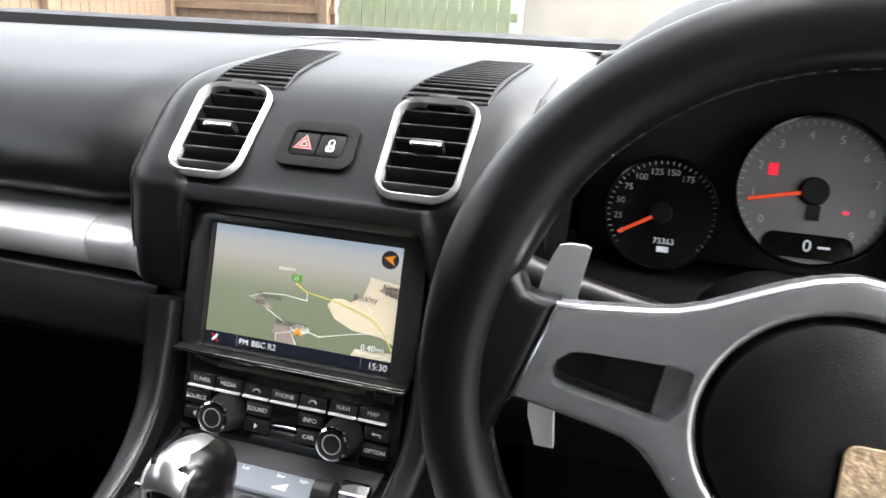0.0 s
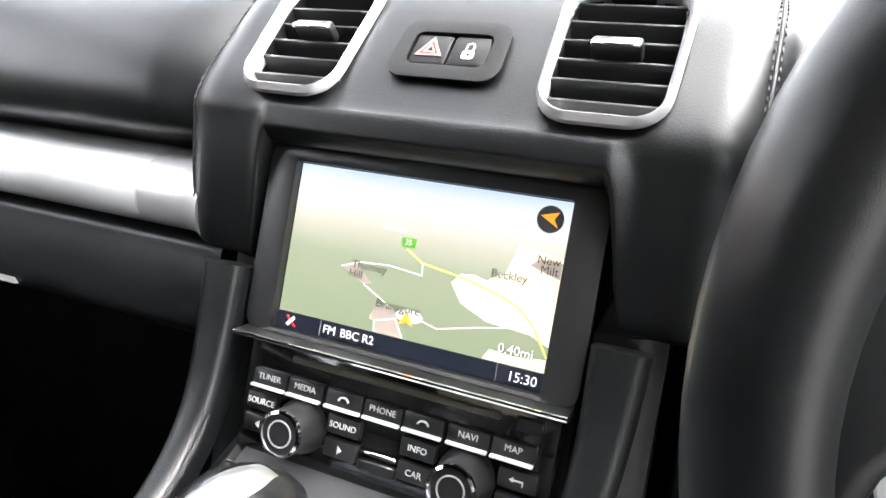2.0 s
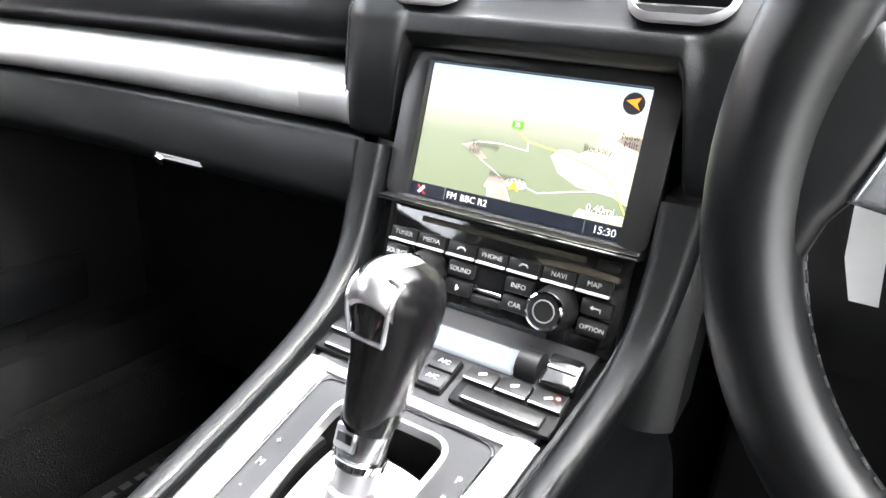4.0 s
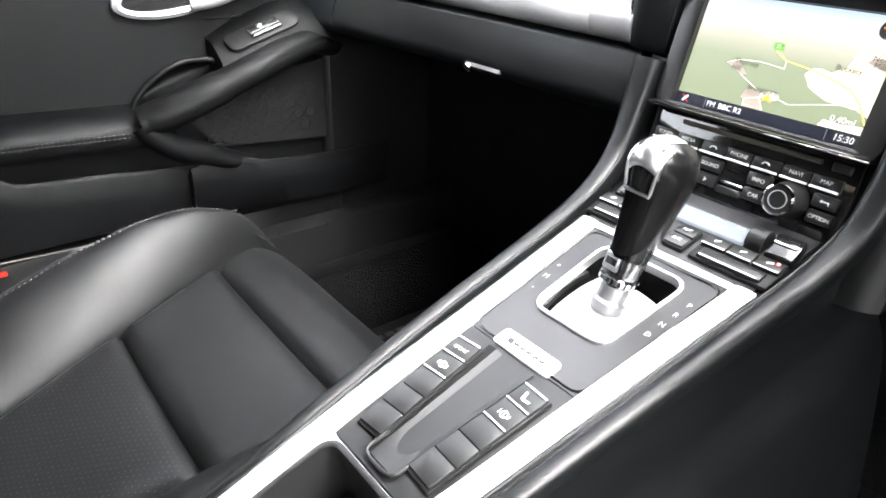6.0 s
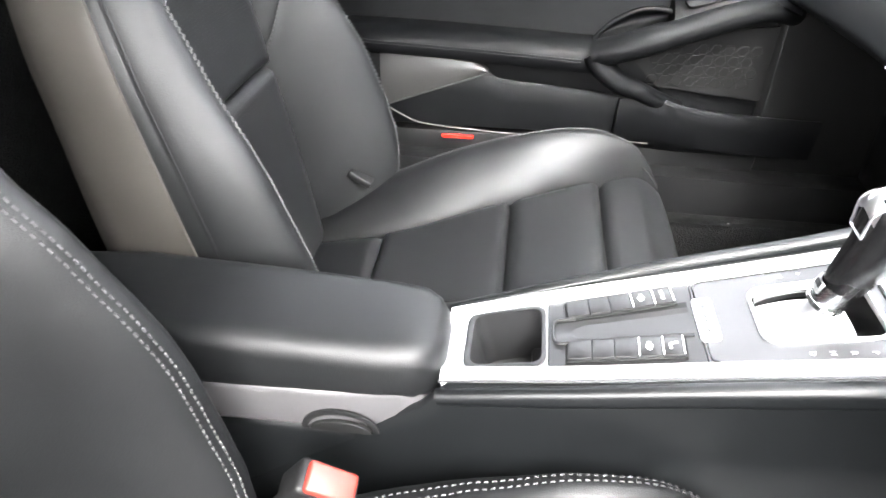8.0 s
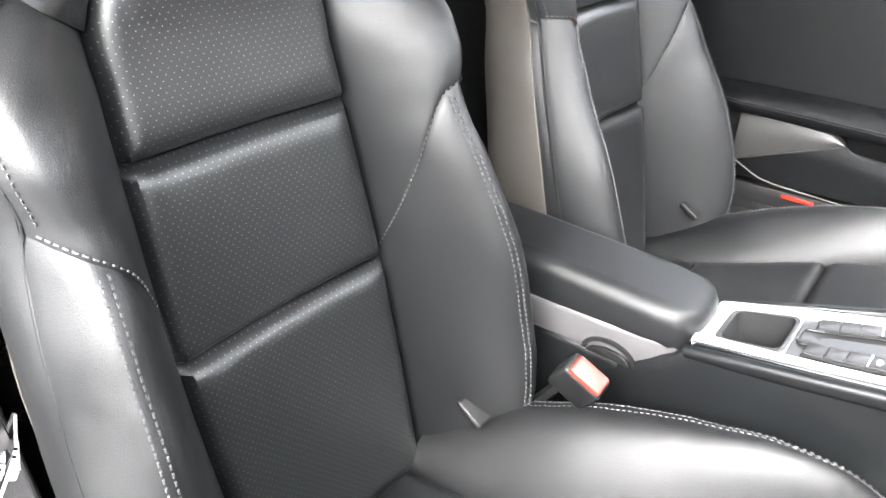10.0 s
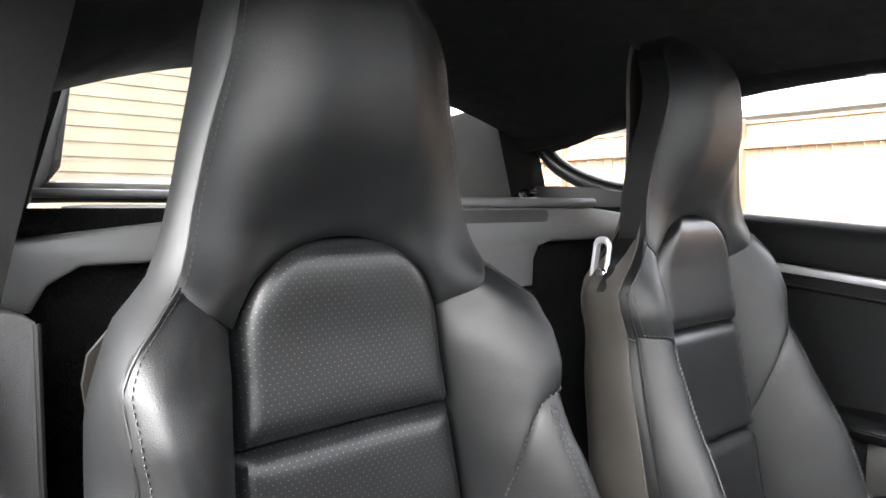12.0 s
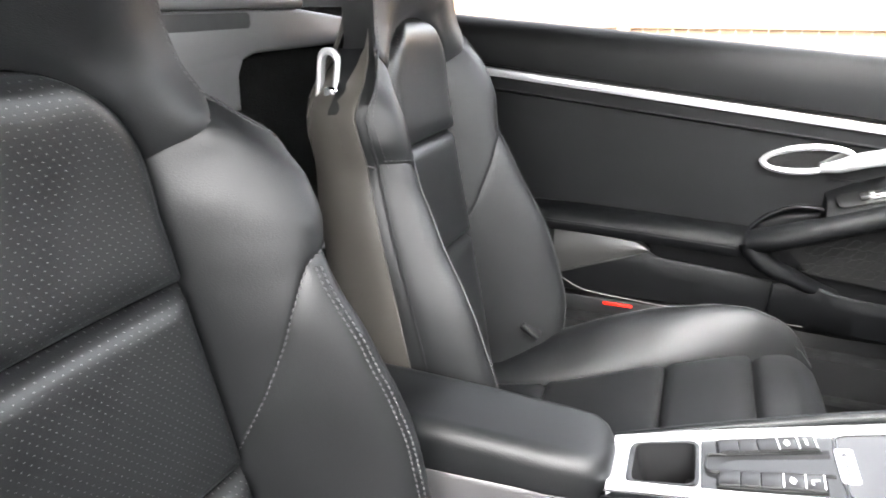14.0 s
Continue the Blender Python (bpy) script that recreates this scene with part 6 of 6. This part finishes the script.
# pull handle: a slanting bar with a lower limb
bar_pts = curve_points([(0.062, 0.482, 0.384), (0.074, 0.520, 0.398), (0.078, 0.575, 0.418), (0.075, 0.640, 0.440), (0.066, 0.700, 0.459), (0.050, 0.745, 0.465), (0.020, 0.795, 0.452)], 8)
nb = len(bar_pts)
ph_ = part("pull_handle", tube(bar_pts, [0.0245 - 0.003 * (i / nb) for i in range(nb)], 18, flat=0.90), DOOR_LEATHER, door, "soft black pull handle")
part("handle_grip", tube(bar_pts[2:19], [0.0246] + [0.0256] * 15 + [0.0246], 18, flat=0.90), DOOR_LEATHER, ph_, "smooth leather grip sleeve")
limb = curve_points([(0.060, 0.484, 0.384), (0.066, 0.497, 0.362), (0.068, 0.525, 0.340), (0.064, 0.560, 0.325), (0.054, 0.600, 0.305), (0.030, 0.640, 0.285)], 6)
part("handle_limb", tube(limb, [0.0245 - 0.00035 * i for i in range(len(limb))], 16, flat=0.9), DOOR_LEATHER, ph_, "soft black lower limb")
# front pocket below the limb
def pocket_prof(y):
    t = lerp([(0.52, 0.302), (0.59, 0.313), (0.66, 0.297), (0.80, 0.287), (0.90, 0.281)], y)
    bul = 0.058 + 0.012 * math.sin(min(1, max(0, (y - 0.50) / 0.4)) * math.pi)
    return [(0.0, t - 0.030), (bul - 0.012, t - 0.010), (bul - 0.009, t - 0.001), (bul - 0.004, t), (bul, t - 0.006), (bul * 0.98, t - 0.03), (bul * 0.85, t - 0.075), (bul * 0.5, 0.20), (0.0, 0.19)]
part("pocket", along(pocket_prof, xs_(0.535, 0.88, 20)), DOOR_LEATHER, door, "black door pocket")
# long lower pocket with its slanting lid
def low_prof(y):
    t = lerp([(0.10, 0.333), (0.303, 0.333), (0.322, 0.322), (0.42, 0.314), (0.54, 0.302)], y)
    return [(0.0, t - 0.03), (0.030, t - 0.012), (0.033, t - 0.001), (0.037, t), (0.041, t - 0.005), (0.042, t - 0.040), (0.036, 0.226), (0.0, 0.222)]
part("lower_pocket", along(low_prof, xs_(0.12, 0.545, 30)), DOOR_LEATHER, door, "black lower door pocket")
def lid_f(u, v):
    y0 = 0.110 + (0.304 - 0.110) * u
    z1 = lerp([(0.11, 0.361), (0.285, 0.350), (0.304, 0.337)], y0)
    z0 = lerp([(0.11, 0.262), (0.17, 0.285), (0.304, 0.335)], y0)
    return Vector((0.044 + 0.004 * math.sin(v * math.pi), y0, z0 + (z1 - z0) * v))
part("pocket_lid", sheet(lid_f, 16, 8, (-0.012, 0, 0)), PALE_LID, door, "smooth grey pocket lid")
part("lid_gap", tube([lid_f(i / 12, 0) + Vector((0.0005, 0, -0.002)) for i in range(13)], 0.0014, 6), RUBBER, door)
part("rear_skin", loft([[(0.030, y, 0.375), (0.038, y, 0.36), (0.036, y, 0.24), (0.0, y, 0.23), (0.0, y, 0.375)] for y in (-0.18, 0.0, 0.112)]), DOOR_LEATHER, door, "smooth black lower panel")
# paler than the door leather: the edge's caught light put into colour
part("lower_edge_glint", tube(curve_points([(0.040, 0.06, 0.300), (0.042, 0.105, 0.268), (0.044, 0.141, 0.248), (0.045, 0.185, 0.231), (0.045, 0.278, 0.224), (0.045, 0.377, 0.2195), (0.045, 0.60, 0.2175)], 6), 0.0016, 8), SHELL, door, "thin lower leather edge, coloured pale for the light it catches")
# a reflector, no lamp; weak emission stands in for its shine
part("reflector", box((0.046, 0.252, 0.2085), (0.004, 0.060, 0.0075), 0.002, 2), glowing("self_lit_red_reflector", (1.0, 0.02, 0.006), 0.020), door, "red door reflector with an added glow")
part("lower_kick", box((0.010, 0.30, 0.185), (0.05, 1.0, 0.06), 0.01, 2), PLASTIC, door)
# latch handle in its dish
DH = pose(0.006, 0.560, 0.536, 90, 0, 90) @ Matrix.Rotation(radians(7), 4, "Z")
dish = part("latch_dish", frame_ring([(0.080 * math.cos(k / 32 * math.tau), 0.0280 * math.sin(k / 32 * math.tau)) for k in range(32)], [(0.068 * math.cos(k / 32 * math.tau), 0.0175 * math.sin(k / 32 * math.tau)) for k in range(32)], 0.010, DH), STRIP, door, "silver ring round the door latch")
part("latch_dish_back", plate([(0.074 * math.cos(k / 32 * math.tau), 0.021 * math.sin(k / 32 * math.tau)) for k in range(32)], 0.002, DH), GLOSS_BLACK, dish)
part("latch_handle", tube(curve_points([(0.014, 0.585, 0.522), (0.024, 0.61, 0.530), (0.030, 0.645, 0.545), (0.022, 0.672, 0.550), (0.008, 0.690, 0.552)], 6), [0.010 + 0.008 * min(1.0, i / 10) for i in range(25)], 12, flat=0.8), SILVER, dish, "chrome latch handle")
# switch plate and the recess behind the handle
part("switch_shelf", loft([[(0.0, y, z + 0.022), (0.030, y, z + 0.016), (0.060, y, z - 0.004), (0.066, y, z - 0.020), (0.0, y, z - 0.03)] for y, z in ((0.600, 0.455), (0.64, 0.475), (0.70, 0.496), (0.745, 0.500), (0.79, 0.480))]), DOOR_LEATHER, door, "soft black shelf behind the handle")
SW = pose(0.050, 0.668, 0.4865, 0, 0, 0) @ Matrix.Rotation(radians(17), 4, "X") @ Matrix.Rotation(radians(30), 4, "Y")
part("switch_plate", plate([(y_, x_) for x_, y_ in rounded(0.112, 0.034, 0.012)], 0.003, SW, 0.001), SWITCH, door, "satin black switch plate")
swp = part("window_switch", box((0, 0, 0), (0.020, 0.050, 0.006), 0.0025, 2), GLOSS_BLACK, door, "black window switch")
swp.matrix_local = SW @ pose(0.0, 0.004, 0.004)
part("switch_edge", box((-0.004, -0.006, 0.0040), (0.007, 0.010, 0.0020), 0.0008, 1), SMOKED, swp)
rec = curve_points([(0.020, 0.482, 0.392), (0.022, 0.490, 0.408), (0.024, 0.513, 0.430), (0.024, 0.550, 0.448), (0.026, 0.590, 0.450), (0.032, 0.622, 0.440)], 6)
part("recess", tube(rec, 0.0042, 10), DOOR_LEATHER, door, "soft rim of the handle recess")
part("recess_floor", sheet(lambda u, v: Vector((0.020 * (1 - math.sin(v * math.pi)) + 0.006, 0.482 + (0.140) * u, (0.385 + 0.045 * u) * (1 - v) + lerp([(p.y, p.z) for p in rec[::6]], 0.482 + 0.140 * u) * v)), 16, 10, (-0.003, 0, 0)), DOOR_LEATHER, door, "dished black recess")
part("skin_seam", tube(curve_points([(0.004, 0.604, 0.501), (0.008, 0.67, 0.503), (0.008, 0.73, 0.518), (0.009, 0.77, 0.548), (0.010, 0.782, 0.580)], 6), 0.0016, 6), DOOR_LEATHER, door, "fine edge of the upper panel")
# speaker grille between the limbs
gr_ = part("speaker_grille", plate([(-0.110, -0.030), (-0.060, -0.080), (0.15, -0.100), (0.14, 0.035), (0.0, 0.020), (-0.055, -0.004)], 0.004, pose(0.012, 0.66, 0.395, 90, 0, 90)), SWITCH, door, "black speaker grille")
for i in range(8):
    for j in range(4):
        x, y = -0.070 + i * 0.022 + (j % 2) * 0.011, -0.068 + j * 0.019
        if y < -0.006 + 0.10 * x and y > -0.088 - 0.3 * (x + 0.06):
            part("mesh_cell", frame_ring([(0.0105 * math.cos(k / 6 * math.tau), 0.0105 * math.sin(k / 6 * math.tau)) for k in range(6)], [(0.0085 * math.cos(k / 6 * math.tau), 0.0085 * math.sin(k / 6 * math.tau)) for k in range(6)], 0.0015, pose(0.016, 0.66 + x, 0.395 + y, 90, 0, 90)), SWITCH, gr_)
wg = tagged(part("window_1", sheet(lambda u, v: Vector((-0.785 + 0.085 * v, -0.24 + 1.02 * u - 0.10 * u * v, (0.77 - 0.06 * u) + (0.31 - 0.05 * u) * v)), 10, 6, (-0.004, 0, 0)), clear_glass("side_window_glass")), "clear passenger side window", "window", kind="structure")
wg.visible_shadow = False

# sills and footwells
for g, nm in ((-1, "west"), (1, "east")):
    tagged(part("trim_sill_" + nm, across([(-0.35, -0.06), (1.05, -0.06), (1.05, 0.165), (-0.35, 0.185)], [g * 0.665, g * 0.70, g * 0.78]), PLASTIC), "satin black door sill", "sill", kind="structure")
    tagged(part("wall_footwell_" + nm, box((g * 0.63, 0.55, 0.03), (0.04, 1.2, 0.16), 0.01, 2), CARPET), "black carpeted sill side", "wall", kind="structure")
tagged(part("wall_footwell_front", box((0, 1.16, 0.30), (1.5, 0.04, 0.72), 0.01, 1), CARPET), "black carpeted footwell front", "wall", kind="structure")
tagged(part("wall_footwell_door", box((-0.735, 0.97, 0.33), (0.03, 0.38, 0.56), 0.01, 1), SWITCH), "black footwell side", "wall", kind="structure")
tagged(part("wall_footwell_driver", box((0.735, 1.00, 0.33), (0.03, 0.32, 0.62), 0.01, 1), PLASTIC), "black footwell side", "wall", kind="structure")
mat_ = thing("floor_mat", pose(-0.40, 0.80, FLOOR_Z), "black carpet floor mat with worn grey lettering", "floor mat")
part("mat", box((0, 0, 0.008), (0.40, 0.50, 0.016), 0.007, 3), CARPET, mat_)
for i in range(7):
    part("letter_bar", box((-0.165 - 0.000 * i, -0.05 + i * 0.024, 0.0165), (0.012, 0.016, 0.001), 0.0003, 1), THREAD, mat_, "worn grey lettering bar")

# ---- behind the seats ----
tagged(part("wall_bulkhead", across([(-0.27, -0.04), (-0.22, 0.10), (-0.245, 0.50), (-0.265, 0.80), (-0.33, 0.80), (-0.33, -0.04)], xs_(-0.66, 0.66, 8)), CARPET), "black carpeted bulkhead behind the seats", "wall", kind="structure")
shelf = thing("rear_shelf", pose(0, 0, 0), "grey black luggage shelf behind the seats", "shelf")
part("shelf_top", across(smooth_profile([(-0.262, 0.735), (-0.262, 0.750), (-0.272, 0.764), (-0.32, 0.766), (-0.42, 0.768), (-0.70, 0.77)], 5, [(-0.70, 0.74), (-0.30, 0.73)]), xs_(-0.60, 0.64, 20)), LEATHER_SOFT, shelf, "soft black moulded shelf")
rim_half = [(0.145, 0.670), (0.147, 0.715), (0.160, 0.735), (0.190, 0.742), (0.530, 0.742), (0.560, 0.725), (0.575, 0.700), (0.620, 0.700), (0.620, 0.765), (0.590, 0.770), (0.443, 0.785), (0.300, 0.800)]
bm = plate(rim_half + [(-x, z) for x, z in rim_half[::-1]], 0.024, pose(0, -0.226, 0, 90))
bmesh.ops.recalc_face_normals(bm, faces=bm.faces)
bmesh.ops.bevel(bm, geom=[e for e in bm.edges if abs(e.verts[0].co.y - e.verts[1].co.y) < 1e-5 and e.verts[0].co.y > -0.24], offset=0.006, segments=3, profile=0.5, affect="EDGES")
part("shelf_front", bm, SHELF_GREY, shelf, "satin grey moulding with rounded cut-outs")
# no opening here: a thin dark plate gives the slot's shade
part("shelf_slot_shade", plate(rounded(0.36, 0.020, 0.008), 0.002, pose(0, -0.2255, 0.786, 90)), RUBBER, shelf, "dark plate for the shade in the slot below the bar")
part("cross_bar", box((0, -0.236, 0.808), (0.62, 0.034, 0.016), 0.006, 3), SHELF_GREY, shelf, "satin grey cross bar")
part("bar_catch", frame_ring(rounded(0.040, 0.014, 0.006), rounded(0.030, 0.007, 0.003), 0.010, pose(-0.140, -0.230, 0.822, 70)), CHROME, shelf, "small chrome catch")
tagged(part("floor_luggage", box((0, -0.85, 0.70), (1.24, 1.1, 0.06), 0.01, 1), CARPET), "black carpeted luggage floor", "floor", kind="structure")
part("rear_ledge", box((0, -0.80, 0.826), (0.98, 0.04, 0.016), 0.005, 2), SHELF_GREY, shelf, "satin grey ledge under the rear glass")
part("deck_panel", sheet(lambda u, v: Vector(((2 * u - 1) * (0.46 - 0.05 * (2 * v - 1) ** 2), -0.74 + 0.20 * v, 0.806 - 0.012 * v)), 16, 6, (0, 0, -0.012)), LEATHER_SOFT, shelf, "smooth dark deck panel")
# hatch frame and rear glass
tagged(part("trim_hatch", tube(curve_points([(0.60, -0.52, 1.02), (0.565, -0.85, 0.985), (0.535, -1.10, 0.900), (0.49, -1.24, 0.840), (0.25, -1.30, 0.838), (-0.25, -1.30, 0.838), (-0.49, -1.24, 0.840), (-0.535, -1.10, 0.900), (-0.565, -0.85, 0.985), (-0.60, -0.52, 1.02)], 6), 0.05, 10, flat=0.5), LINING), "black hatch frame", "trim", kind="structure")
rg = tagged(part("window_2", sheet(lambda u, v: Vector(((2 * u - 1) * (0.52 + 0.03 * v), -1.28 + 0.62 * v, 0.845 + 0.205 * v + 0.03 * (1 - (2 * u - 1) ** 2))), 10, 8, (0, 0, 0.004)), clear_glass("rear_glass")), "clear rear hatch window", "window", kind="structure")
rg.visible_shadow = False
# body sides behind the doors with their small windows
for g, nm in ((-1, "west"), (1, "east")):
    def side_low(u, v, g=g):
        y = -1.25 + 1.05 * u
        return Vector((g * (0.665 - 0.10 * (1 - u) ** 2 + 0.0 * v), y, 0.10 + (lerp([(0, 0.86), (0.6, 0.855), (0.75, 0.845), (1.0, 0.79)], u) - 0.10) * v))
    tagged(part("wall_side_" + nm, sheet(side_low, 16, 12, (g * 0.04, 0, 0)), LEATHER_SOFT), "black trimmed body side behind the door", "wall", kind="structure")
    def side_post(u, v, g=g):
        y = -1.30 + 0.64 * u
        x = lerp([(-1.30, 0.40), (-0.95, 0.455), (-0.66, 0.504)] if g > 0 else [(-1.30, 0.44), (-0.95, 0.493), (-0.66, 0.565)], y)
        z1 = lerp([(-1.30, 0.90), (-1.0, 0.99), (-0.75, 1.04), (-0.6, 1.06)], y)
        return Vector((g * (x - 0.075 * v), y, 0.80 + (z1 - 0.80) * v))
    tagged(part("wall_pillar_" + nm, sheet(side_post, 12, 8, (g * 0.14, 0, 0)), LINING), "black trimmed rear pillar", "wall", kind="structure")
    tagged(part("trim_quarter_" + nm, tube(curve_points([(g * 0.66, -0.66, 0.975), (g * 0.672, -0.60, 0.905), (g * 0.685, -0.48, 0.850), (g * 0.70, -0.30, 0.815), (g * 0.705, -0.22, 0.80)], 6), 0.022, 10), LEATHER_SOFT), "black trim under the side window", "trim", kind="structure")
    qg = tagged(part("window_3" if g < 0 else "window_4", sheet(lambda u, v, g=g: Vector((g * (0.70 - 0.03 * v), -0.66 + 0.44 * u, 0.83 + 0.20 * v)), 6, 4, (g * 0.004, 0, 0)), clear_glass("quarter_glass")), "clear rear quarter window", "window", kind="structure")
    qg.visible_shadow = False
    lean = 0.085 if g > 0 else 0.0
    tagged(part("trim_belt_pillar_" + nm, loft([[(g * (x - lean * k), y + dy, z) for dy in (-0.045, 0.045) for x in ((0.66, 0.76) if dy < 0 else (0.76, 0.66))] for k, y, z in ((0, -0.20, 0.15), (0, -0.20, 0.5), (0.8, -0.215, 0.78), (1.6, -0.245, 1.03))]), LINING), "black trimmed belt pillar", "pillar", kind="structure")

# driver's seat belt hanging by the pillar
belt = thing("seat_belt", pose(0.60, -0.06, 0), "black seat belt hanging beside the driver's seat", "seat belt")
part("webbing", sheet(lambda u, v: Vector((0.02 + 0.016 * u + 0.012 * math.sin(v * 3), -0.10 + 0.045 * u + 0.20 * v, 0.78 - 0.62 * v)), 4, 24, (0.0015, 0, 0)), WEBBING, belt, "black woven webbing")
part("tongue", frame_ring(rounded(0.044, 0.050, 0.006), rounded(0.030, 0.012, 0.003), 0.003, pose(0.022, 0.120, 0.46, 60, 0, 70)), CHROME, belt, "steel belt tongue")
part("tongue_cover", box((0.022, 0.105, 0.485), (0.014, 0.04, 0.03), 0.004, 2), PLASTIC, belt, "black tongue cover")
bp_ = thing("pillar_pad", pose(0.63, -0.07, 0), "dark cloth covered pad beside the driver's seat", "trim pad")
part("pad", sheet(lambda u, v: Vector((-0.035 + 0.11 * u, -0.02 - 0.04 * u, 0.10 + (0.62 - 0.05 * (2 * u - 0.8) ** 4 * 0.4) * v)), 10, 16, (0, -0.05, 0)), ALCANTARA, bp_, "dark cloth")
part("edge_piping", tube([(-0.036, -0.021, 0.11 + i * 0.06) for i in range(11)], 0.003, 8), PLASTIC, bp_, "black edge piping")
part("mounting_foot", box((0.02, -0.045, 0.085), (0.09, 0.04, 0.04), 0.006, 2), PLASTIC, bp_)

# black cowl and wiper at the base of the windscreen
tagged(part("trim_cowl", loft([[(x, 1.318 - 0.10 * (x / 0.74) ** 2 + a, b) for a, b in ((0, 0.735), (0.0, 0.757), (0.05, 0.764), (0.09, 0.755), (0.09, 0.735))] for x in xs_(-0.76, 0.76, 16)]), PLASTIC), "black plastic cowl below the windscreen", "trim", kind="structure")
wp = thing("wiper", pose(0, 0, 0), "black wiper arm lying at the base of the windscreen", "wiper")
part("arm", tube([(-0.46, 1.40, 0.735), (-0.30, 1.42, 0.755), (-0.05, 1.45, 0.742)], [0.010, 0.012, 0.006], 8), PLASTIC, wp)
part("pivot_cover", box((-0.46, 1.395, 0.745), (0.07, 0.05, 0.03), 0.010, 3), PLASTIC, wp)
bm = sheet(lambda u, v: Vector((-0.80 + 1.6 * u, 1.31 + 0.9 * v - 0.12 * (2 * u - 1) ** 2, 0.730 - 0.10 * v ** 2)), 16, 10, (0, 0, -0.02))
bn = thing("bonnet", pose(0, 0, 0), "dark grey bonnet ahead of the windscreen", "bonnet")
part("panel", bm, surface("dark_grey_paint", (0.06, 0.06, 0.065), 0.25, var=0.05, bump=0, coat=0.6), bn)
